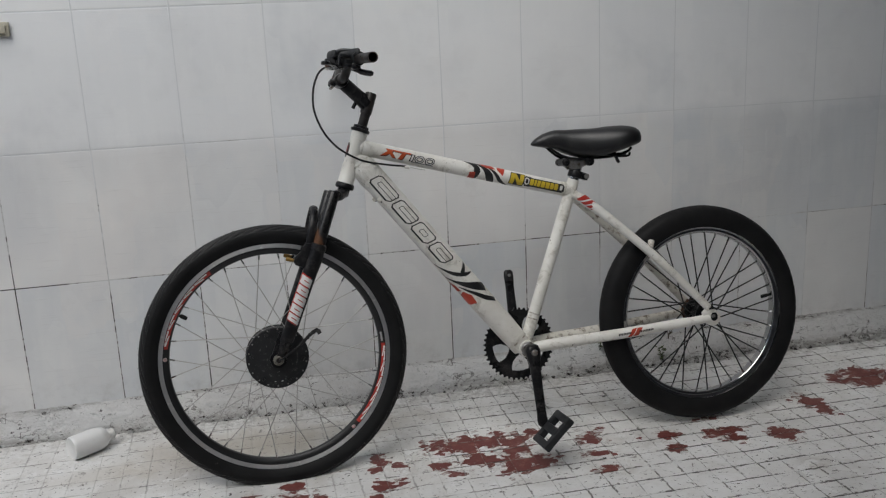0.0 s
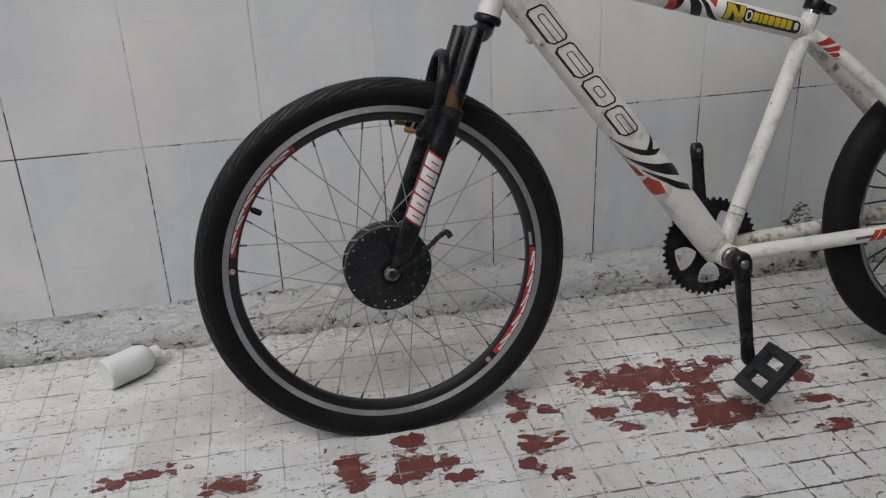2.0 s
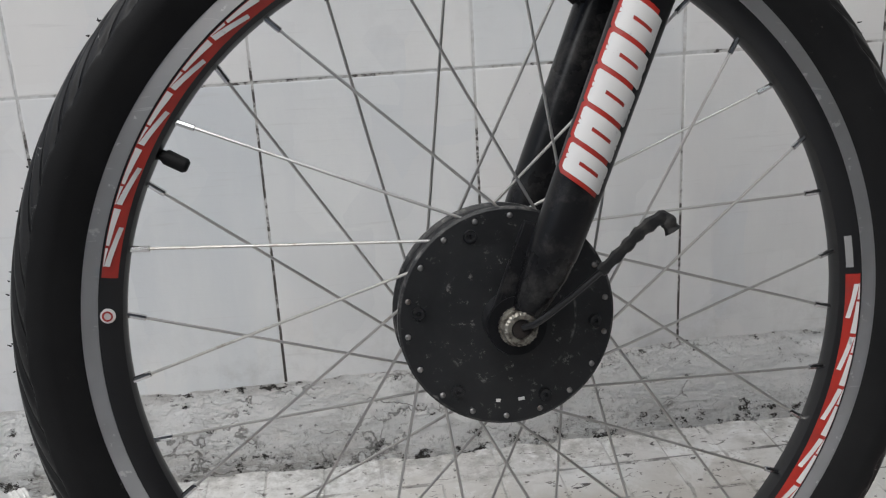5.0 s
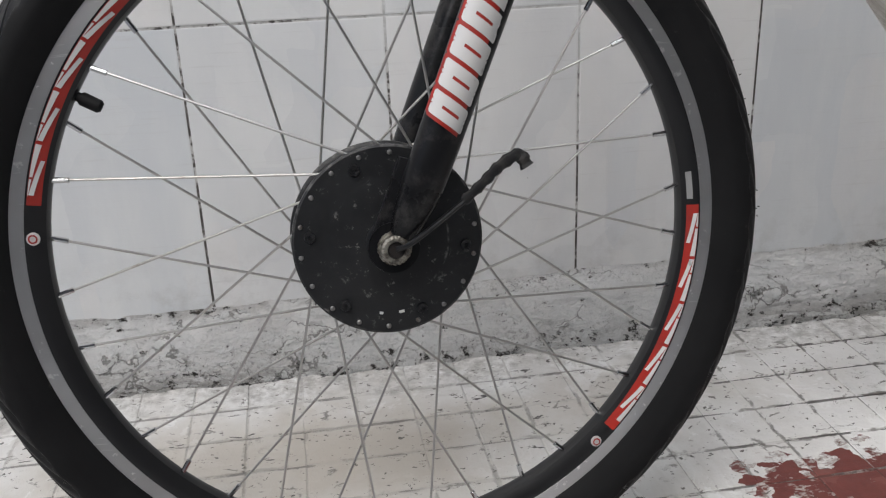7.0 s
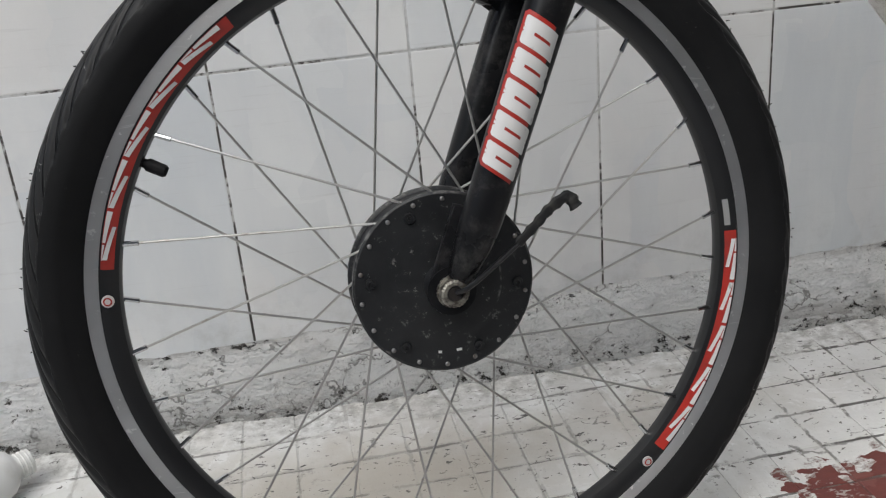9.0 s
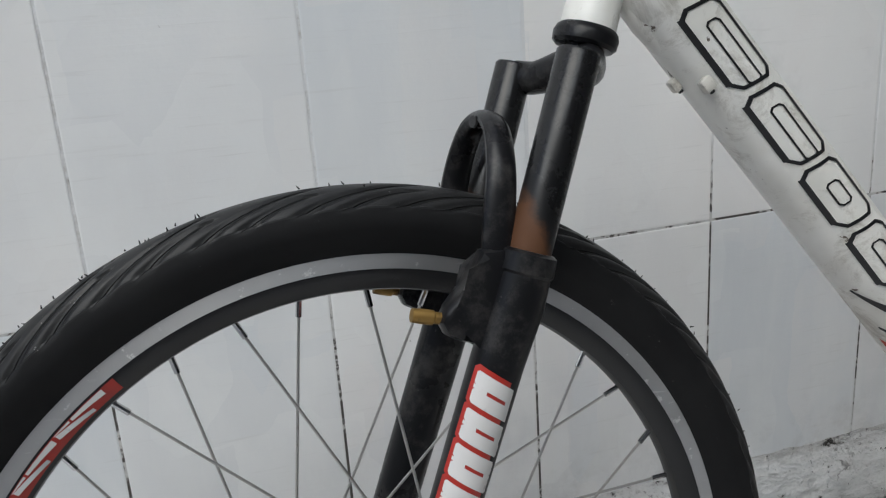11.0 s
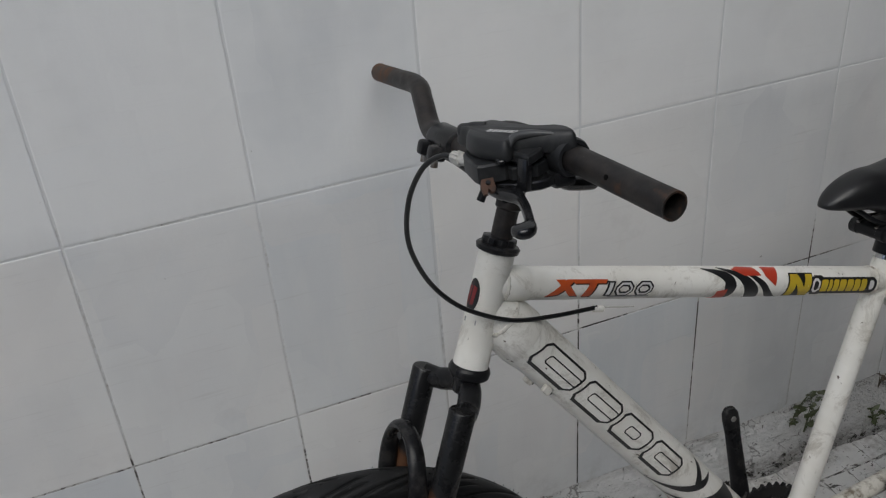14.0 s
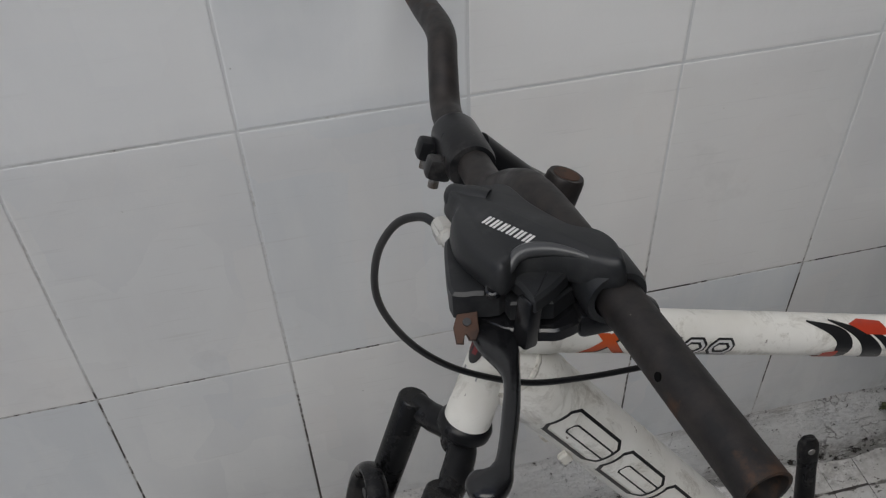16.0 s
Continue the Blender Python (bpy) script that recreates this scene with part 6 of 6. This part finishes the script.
    hook = part("pull_hook", bm, RUST, body, "rusty cable hook")
    # black disc painted for the dark of the hook's eye
    bm = bmesh.new()
    lathe(bm, [(0.0001, 0.0010), (0.0020, 0.0010), (0.0020, -0.001)], V(-0.4050, -0.2035, 1.0058), (0, -0.64, 0.77), 14)
    part("hook_hole", bm, INK_BLACK, hook)
    # blade: broad root, a knee, then straight to a hooked tip
    bm = bmesh.new()
    edge_a = [(-0.4010, -0.1880), (-0.4030, -0.2100), (-0.3970, -0.2330), (-0.4035, -0.2560), (-0.4150, -0.2835), (-0.4245, -0.2860), (-0.4290, -0.2910)]
    edge_b = [(-0.4270, -0.3000), (-0.4190, -0.3025), (-0.4110, -0.2960), (-0.4060, -0.2830), (-0.3950, -0.2560), (-0.3870, -0.2300), (-0.3835, -0.2150), (-0.3850, -0.1900)]
    plate(bm, edge_a + edge_b, [(0.9925, 0.0022), (0.9938, 0.0006), (0.9965, 0.0), (0.9992, 0.0006), (1.0006, 0.0022)], 4)
    part("lever_blade", bm, LEVER, body, "glossy black brake lever blade with worn tip", 50)
    # barrel adjuster
    bm = bmesh.new()
    lathe(bm, [(0.0030, -0.010), (0.0055, -0.009), (0.0060, -0.005), (0.0060, 0.006), (0.0045, 0.007), (0.0045, 0.020)], V(-0.397, -0.1265, 1.0070), (0.05, -0.97, 0.05), 24, bump=lambda s, j: 0.0008 * math.sin(s * 10) if j in (2, 3) else 0)
    part("barrel_adjuster", bm, GREY_PLASTIC, body, "ribbed grey barrel adjuster")
    return body


def brake_cable():
    body = new("brake_cable")
    body.parent = bicycle
    body.location = (0.003, 0, 0.001)
    tagged(body, "thin black brake cable sleeve")
    pts = curve_points([V(-0.396, -0.120, 1.0105), V(-0.404, -0.106, 1.010), V(-0.417, -0.090, 0.997), V(-0.4280, -0.072, 0.964), V(-0.4285, -0.055, 0.918), V(-0.4115, -0.042, 0.871), V(-0.3850, -0.034, 0.834), V(-0.353, -0.030, 0.8085), V(-0.312, -0.0275, 0.788), V(-0.261, -0.0225, 0.7765), V(-0.206, -0.0160, 0.768)], 9)
    bm = bmesh.new()
    tube(bm, pts, 0.0026, 12)
    part("cable_sleeve", bm, SLEEVE, body)
    bm = bmesh.new()
    tube(bm, curve_points([V(-0.198, -0.0155, 0.766), V(-0.18, -0.0155, 0.7605), V(-0.158, -0.017, 0.7555)], 5), 0.0008, 8)
    part("inner_wire", bm, GREY_PLASTIC, body, "bare end of the inner wire")


stem()
handlebar()
brake_lever()
brake_cable()


# ---- saddle ----
def saddle():
    body = new("saddle")
    body.parent = bicycle
    body.location = (-0.008, 0.003, -0.001)
    tagged(body, "black padded vinyl saddle")
    stations = [(0.1460, 0.004, 0.8060, 0.8030), (0.150, 0.010, 0.8100, 0.8000), (0.162, 0.0180, 0.8195, 0.7970), (0.183, 0.0245, 0.8300, 0.7930), (0.212, 0.0290, 0.8370, 0.7870), (0.240, 0.0350, 0.8360, 0.7740), (0.279, 0.0480, 0.8360, 0.7620),
                (0.314, 0.0650, 0.8385, 0.7600), (0.346, 0.0800, 0.8410, 0.7625), (0.378, 0.0880, 0.8415, 0.7710), (0.405, 0.0860, 0.8390, 0.7785), (0.424, 0.0740, 0.8330, 0.7840), (0.4345, 0.0520, 0.8230, 0.7890), (0.4390, 0.0220, 0.8120, 0.7940)]
    rings = []
    for x, w, top, low in stations:
        ring = []
        for k in range(28):
            s = 2 * math.pi * k / 28
            u, v = math.cos(s), math.sin(s)
            mid = low + (top - low) * 0.30
            f = (abs(u) ** 2.9 + abs(v) ** 2.9) ** (-1 / 2.9)
            z = mid + (top - mid) * v * f if v > 0 else mid + (mid - low) * v * f
            ring.append(V(x, w * u * f, z - (0.004 * (1 - abs(u)) if v > 0 and x > 0.3 else 0)))
        rings.append(ring)
    # smooth along the length
    fine = []
    for k in range(28):
        fine.append(curve_points([r[k] for r in rings], 4))
    bm = bmesh.new()
    loft(bm, [[fine[k][j] for k in range(28)] for j in range(len(fine[0]))])
    part("cover", bm, VINYL, body, "smooth black vinyl cover", 60)
    for side in (-1, 1):
        bm = bmesh.new()
        tube(bm, curve_points([V(0.190, side * 0.010, 0.795), V(0.225, side * 0.018, 0.768), V(0.262, side * 0.022, 0.758), V(0.310, side * 0.022, 0.757), V(0.360, side * 0.030, 0.758), V(0.398, side * 0.042, 0.768), V(0.410, side * 0.044, 0.778)], 5), 0.0035, 12)
        part("rail", bm, FORK, body)
    bm = bmesh.new()
    block(bm, (0.080, 0.060, 0.008), pose(0.362, 0, 0.764, 0, 4, 0), 0.003)
    part("under_plate", bm, PLASTIC, body)
    bm = bmesh.new()
    tube(bm, [V(0.366, -0.034, 0.762), V(0.372, -0.036, 0.746), V(0.376, -0.036, 0.740)], [0.004, 0.0045, 0.004], 10)
    tube(bm, curve_points([V(0.352, -0.034, 0.760), V(0.378, -0.040, 0.7565), V(0.402, -0.040, 0.757), V(0.408, -0.036, 0.764)], 5), 0.003, 10)
    part("spring_hook", bm, PLASTIC, body, "black wire hook under the saddle")
    # clamp on the post: two steel cheeks and the cross bolts
    for side in (-1, 1):
        bm = bmesh.new()
        slab(bm, [(0.2240, 0.7610), (0.2860, 0.7620), (0.3060, 0.7600), (0.3090, 0.7450), (0.2990, 0.7400), (0.2790, 0.7370), (0.2750, 0.7310), (0.2480, 0.7310), (0.2450, 0.7390), (0.2260, 0.7450)], 0.006, pose(0, side * 0.015, 0), 0.002)
        part("clamp_cheek", bm, STEEL, body, "dull steel clamp cheek")
    bm = bmesh.new()
    block(bm, (0.060, 0.026, 0.012), pose(0.266, 0, 0.756, 0, 4, 0), 0.004)
    part("saddle_clamp", bm, STEEL, body, "dull steel saddle clamp")
    for x, z, r in ((0.2310, 0.7515, 0.0105), (0.2985, 0.7490, 0.0120)):
        bm = bmesh.new()
        lathe(bm, [(0.0001, -0.032), (0.0050, -0.032), (0.0056, -0.029), (r, -0.027), (r, -0.017), (r * 0.9, -0.016), (r * 0.9, 0.016), (r, 0.017), (r, 0.027), (0.0056, 0.030), (0.0001, 0.032)], V(x, 0, z), sides=24)
        part("clamp_bolt", bm, FORK, body, "black clamp bolt")
    return body


def seat_post():
    body = new("seat_post")
    body.parent = bicycle
    tagged(body, "short steel seat post with a black clamp collar")
    d = (SEAT_TOP - BB).normalized()
    bm = bmesh.new()
    tube(bm, [SEAT_TOP - d * 0.01, SEAT_TOP + d * 0.052], 0.0136, 24)
    part("post", bm, CHROME, body, "bright steel post")
    bm = bmesh.new()
    lathe(bm, [(0.0160, 0.006), (0.0190, 0.007), (0.0195, 0.010), (0.0195, 0.022), (0.0185, 0.025), (0.0135, 0.025)], SEAT_TOP, d, 32)
    part("collar", bm, FORK, body, "black seat collar")
    bm = bmesh.new()
    block(bm, (0.022, 0.022, 0.018), Matrix.Translation(SEAT_TOP + d * 0.012 + V(0.024, 0, -0.004)) @ pose(0, 0, 0, 0, 21, 0), 0.003)
    part("collar_ear", bm, FORK, body)
    bm = bmesh.new()
    lathe(bm, [(0.0001, -0.017), (0.0065, -0.0165), (0.0070, -0.013), (0.0050, -0.012), (0.0050, 0.014)], SEAT_TOP + d * 0.012 + V(0.028, 0, -0.005), sides=16)
    part("collar_bolt", bm, STEEL, body, "steel collar bolt")


saddle()
seat_post()


# ---- cranks ----
def crankset():
    body = new("crankset")
    body.parent = bicycle
    tagged(body, "black crankset with a toothed chainring and one pedal missing")
    # chainring on the wall side
    y, teeth = 0.046, 44
    outer, inner = [], []
    for k in range(teeth):
        for f, r in ((0.0, 0.0935), (0.22, 0.0945), (0.40, 0.0995), (0.60, 0.0995), (0.78, 0.0945)):
            a = 2 * math.pi * (k + f) / teeth
            outer.append((r * math.cos(a), r * math.sin(a)))
            inner.append((0.0745 * math.cos(a), 0.0745 * math.sin(a)))
    bm = bmesh.new()
    n = len(outer)
    loops = [[bm.verts.new((BB.x + p, y + h, BB.z + q)) for p, q in ring] for ring in (outer, inner) for h in (-0.0022, 0.0022)]
    oa, ob_, ia, ib = loops
    for k in range(n):
        j = (k + 1) % n
        bm.faces.new((oa[k], oa[j], ia[j], ia[k])), bm.faces.new((ob_[k], ib[k], ib[j], ob_[j]))
        bm.faces.new((oa[k], ob_[k], ob_[j], oa[j])), bm.faces.new((ia[k], ia[j], ib[j], ib[k]))
    ring = part("chainring", bm, FORK, body, "black toothed chainring")
    for k in range(5):
        a = radians(18 + 72 * k)
        bm = bmesh.new()
        side = [(0.018, 0.020), (0.034, 0.0115), (0.050, 0.0100), (0.064, 0.0150), (0.0765, 0.0270)]
        outline = [(r, w) for r, w in side] + [(r, -w) for r, w in side[::-1]]
        slab(bm, outline, 0.0048, Matrix.Translation(V(BB.x, y, BB.z)) @ pose(0, 0, 0, 0, -math.degrees(a), 0), 0.001)
        part("spider_arm", bm, FORK, ring)
    bm = bmesh.new()
    lathe(bm, [(0.006, 0.030), (0.024, 0.034), (0.026, 0.040), (0.026, 0.050), (0.020, 0.060), (0.006, 0.062)], BB, sides=32)
    part("spider_hub", bm, FORK, ring)
    # bracket cups and spindle
    bm = bmesh.new()
    lathe(bm, [(0.010, -0.050), (0.0185, -0.049), (0.0215, -0.046), (0.0215, -0.040), (0.0195, -0.0365), (0.0195, -0.034)], BB, sides=30, bump=lambda s, j: 0.0016 * (1 if math.sin(s * 8) > 0.3 else 0) if j in (2, 3) else 0)
    part("bearing_cup", bm, STEEL, body, "dull steel notched bearing cup")
    bm = bmesh.new()
    lathe(bm, [(0.0085, -0.074), (0.0085, 0.07)], BB, sides=16)
    part("spindle", bm, STEEL, body)
    # arms
    for side, end in ((-1, V(0.089, -0.099, 0.090)), (1, V(0.0860, 0.112, 0.450))):
        root = V(BB.x, side * 0.074, BB.z)
        d = (end - root).normalized()
        across = V(d.z, 0, -d.x).normalized()
        out = V(0, 1, 0)
        rows = []
        for f, w, h in ((-0.105, 0.010, 0.009), (-0.085, 0.0150, 0.0120), (-0.02, 0.0190, 0.0140), (0.06, 0.0185, 0.0135), (0.16, 0.0145, 0.0105), (0.5, 0.0128, 0.0080), (0.85, 0.0118, 0.0072), (0.98, 0.0135, 0.0075), (1.04, 0.0125, 0.0070), (1.075, 0.0080, 0.0050)):
            rows.append((root.lerp(end, f), across, out, w, h))
        bm = bmesh.new()
        loft(bm, blob(rows, 20, 3.4))
        arm = part("crank_arm", bm, FORK, body, "black crank arm" if side < 0 else "black crank arm with an empty pedal eye", 40)
        if side > 0:
            bm = bmesh.new()
            lathe(bm, [(0.0001, -0.0086), (0.0042, -0.0086), (0.0046, -0.0074)], end, sides=20)
            part("pedal_eye", bm, STEEL, arm, "empty threaded pedal eye")
        else:
            bm = bmesh.new()
            lathe(bm, [(0.0030, -0.0165), (0.0050, -0.0150), (0.0075, -0.0155), (0.0090, -0.0135)], root, sides=16)
            part("crank_bolt", bm, STEEL, arm, "recessed steel crank bolt")
    # pedal
    c, turn = V(0.098, -0.150, 0.0785), -43
    base = Matrix.Translation(c) @ pose(0, 0, 0, 0, turn, 0)
    pedal = new("pedal")
    pedal.parent, pedal.matrix_basis = body, base
    tagged(pedal, "black plastic platform pedal")
    for x in (-0.040, 0.040):
        bm = bmesh.new()
        block(bm, (0.020, 0.094, 0.019), pose(x, 0, 0), 0.004)
        part("pedal_side", bm, PLASTIC, pedal)
    for yy, w in ((-0.037, 0.020), (0.036, 0.022)):
        bm = bmesh.new()
        block(bm, (0.080, w, 0.017), pose(0, yy, 0), 0.003)
        part("pedal_bar", bm, PLASTIC, pedal)
    bm = bmesh.new()
    block(bm, (0.023, 0.084, 0.021), pose(0, 0, 0), 0.006)
    part("pedal_core", bm, PLASTIC, pedal)
    bm = bmesh.new()
    lathe(bm, [(0.0070, 0.030), (0.0070, 0.058)], V(0, 0, 0), sides=16)
    part("pedal_axle", bm, STEEL, pedal)
    return body


crankset()


# ---- loose things ----
def bottle():
    ob = new("bottle")
    a, b = V(-0.122, -0.193, 0.0), V(-0.026, -0.123, 0.0)
    d = (b - a).normalized()
    ob.matrix_world = Matrix.Translation(V(a.x, a.y, ground_height(a.y) + 0.0325)) @ Matrix(((d.x, -d.y, 0, 0), (d.y, d.x, 0, 0), (0, 0, 1, 0), (0, 0, 0, 1)))
    tagged(ob, "empty white plastic bottle without cap, lying on the floor", "bottle")
    bm = bmesh.new()
    lathe(bm, [(0.0001, 0.003), (0.024, 0.002), (0.0295, 0.0), (0.0318, 0.003), (0.0322, 0.008), (0.0320, 0.070), (0.0312, 0.080), (0.0270, 0.092), (0.0205, 0.099), (0.0160, 0.102), (0.0150, 0.104), (0.0150, 0.120), (0.0138, 0.121), (0.0130, 0.120), (0.0130, 0.095), (0.0001, 0.09)], V(0, 0, 0), (1, 0, 0), 48, caps=False)
    part("bottle_body", bm, BOTTLE, ob)
    for x in (0.106, 0.111, 0.116):
        bm = bmesh.new()
        lathe(bm, [(0.0150 + 0.0012 * math.cos(s), 0.0010 * math.sin(s)) for s in (2 * math.pi * k / 8 for k in range(8))], V(x, 0, 0), (1, 0.02, 0), 36, True)
        part("neck_thread", bm, BOTTLE, ob)
    return ob


def wall_box():
    ob = new("wall_box")
    ob.matrix_world = pose(-0.215, 0, 1.136)
    tagged(ob, "small yellowed plastic cover plate on the wall", "cover plate")
    bm = bmesh.new()
    block(bm, (0.108, 0.012, 0.036), pose(0, -0.0055, 0), 0.003)
    part("plate", bm, BEIGE, ob)
    bm = bmesh.new()
    block(bm, (0.092, 0.006, 0.022), pose(0, -0.0135, -0.001), 0.002)
    part("raised_panel", bm, BEIGE, ob)


def weed(x, y, z, seed, tall, leaves, green):
    rnd = random.Random(seed)
    ob = new("weed")
    ob.matrix_world = pose(x, y, z)
    tagged(ob, "small weed growing from the mortar at the wall foot" if green else "dry dark weed stalk at the wall foot", "weed", "weeds along the wall foot")
    for _ in range(3):
        a = rnd.uniform(0, 6.28)
        top = V(0.35 * tall * math.cos(a), -abs(0.30 * tall * math.sin(a)), tall * rnd.uniform(0.6, 1.0))
        pts = curve_points([V(0, 0, -0.008), V(top.x * 0.3, top.y * 0.4, top.z * 0.5), top], 5)
        bm = bmesh.new()
        tube(bm, pts, [0.0013 - 0.0008 * k / len(pts) for k in range(len(pts))], 6)
        stalk = part("stalk", bm, LEAF if green else DRY, ob)
        for k in range(leaves):
            q = pts[2 + int(rnd.random() * (len(pts) - 2))]
            b, up = rnd.uniform(0, 6.28), rnd.uniform(-0.2, 0.7)
            way = V(math.cos(b), -abs(math.sin(b)) * 0.7, up).normalized()
            ln = rnd.uniform(0.010, 0.021)
            side = way.cross(V(0, 0, 1)).normalized() * ln * 0.32
            bend = V(0, 0, 0.003)
            bm = bmesh.new()
            v = [bm.verts.new(p) for p in (q, q + way * ln * 0.45 + side - bend * 0.3, q + way * ln, q + way * ln * 0.45 - side - bend * 0.3, q + way * ln * 0.45 + bend)]
            for f in ((0, 1, 4), (1, 2, 4), (2, 3, 4), (3, 0, 4)):
                bm.faces.new([v[i] for i in f])
            part("leaf", bm, LEAF if green else DRY, stalk)
    return ob


bottle()
wall_box()
for args in ((1.485, -0.042, 0.062, 3, 0.145, 12, True), (1.535, -0.054, 0.040, 5, 0.090, 9, True), (1.455, -0.030, 0.075, 8, 0.115, 9, True), (1.66, -0.056, 0.035, 11, 0.05, 5, True), (1.70, -0.02, 0.09, 15, 0.045, 3, False)):
    weed(*args)


# ---- tiles of the wall and the floor ----
def tile_mesh(name, w, h, thick, edge, mat, drop=0.0008):
    """A tile whose face looks to -y, centred on the origin."""
    bm = bmesh.new()
    front = [bm.verts.new((sx * (w / 2 - edge), 0, sz * (h / 2 - edge))) for sx, sz in ((-1, -1), (1, -1), (1, 1), (-1, 1))]
    rim = [bm.verts.new((sx * w / 2, drop, sz * h / 2)) for sx, sz in ((-1, -1), (1, -1), (1, 1), (-1, 1))]
    back = [bm.verts.new((sx * w / 2, thick, sz * h / 2)) for sx, sz in ((-1, -1), (1, -1), (1, 1), (-1, 1))]
    bm.faces.new(front)
    for k in range(4):
        j = (k + 1) % 4
        bm.faces.new((front[k], rim[k], rim[j], front[j])), bm.faces.new((rim[k], back[k], back[j], rim[j]))
    bm.faces.new(back[::-1])
    bmesh.ops.recalc_face_normals(bm, faces=bm.faces)
    me = bpy.data.meshes.new(name)
    bm.to_mesh(me)
    bm.free()
    me.materials.append(mat)
    return me


TILE_W, TILE_H = 0.245, 0.366
rnd = random.Random(12)
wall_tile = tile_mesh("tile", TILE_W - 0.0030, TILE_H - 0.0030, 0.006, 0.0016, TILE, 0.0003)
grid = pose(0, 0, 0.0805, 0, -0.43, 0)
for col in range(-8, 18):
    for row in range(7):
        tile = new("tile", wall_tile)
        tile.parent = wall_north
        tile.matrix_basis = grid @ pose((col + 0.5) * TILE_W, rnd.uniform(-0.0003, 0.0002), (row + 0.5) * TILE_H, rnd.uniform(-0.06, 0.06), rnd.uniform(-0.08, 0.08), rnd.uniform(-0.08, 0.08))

PAVE = 0.0655
floor_tile = tile_mesh("tile", PAVE - 0.0012, PAVE - 0.0030, 0.008, 0.0012, PAVING)
shape = [v.co.copy() for v in floor_tile.vertices]
sides = [tuple(f.vertices) for f in floor_tile.polygons]
verts, faces = [], []
for i in range(-64, 67):
    for j in range(0, 42):
        x, y = 0.0215 + (i + 0.5) * PAVE, -0.0615 - (j - 0.5) * PAVE
        tilt = math.degrees(math.atan(0.03)) if y > -0.45 else 0
        m = pose(x + rnd.uniform(-0.0006, 0.0006), y + rnd.uniform(-0.0012, 0.0012), ground_height(y) + rnd.uniform(-0.0006, 0.0004), -90 + tilt + rnd.uniform(-0.5, 0.5), rnd.uniform(-0.4, 0.4), rnd.uniform(-1.0, 1.0))
        if -0.25 < x < 1.75 and -0.72 < y < -0.08:
            tile = new("tile", floor_tile)
            tile.parent, tile.matrix_basis = floor, m
        else:
            n0 = len(verts)
            verts += [m @ q for q in shape]
            faces += [tuple(n0 + k for k in f) for f in sides]
me = bpy.data.meshes.new("paving")
me.from_pydata(verts, [], faces)
me.materials.append(PAVING)
rest = new("paving", me)
rest.parent = floor
tagged(rest, "more small painted floor tiles", kind="stuff")
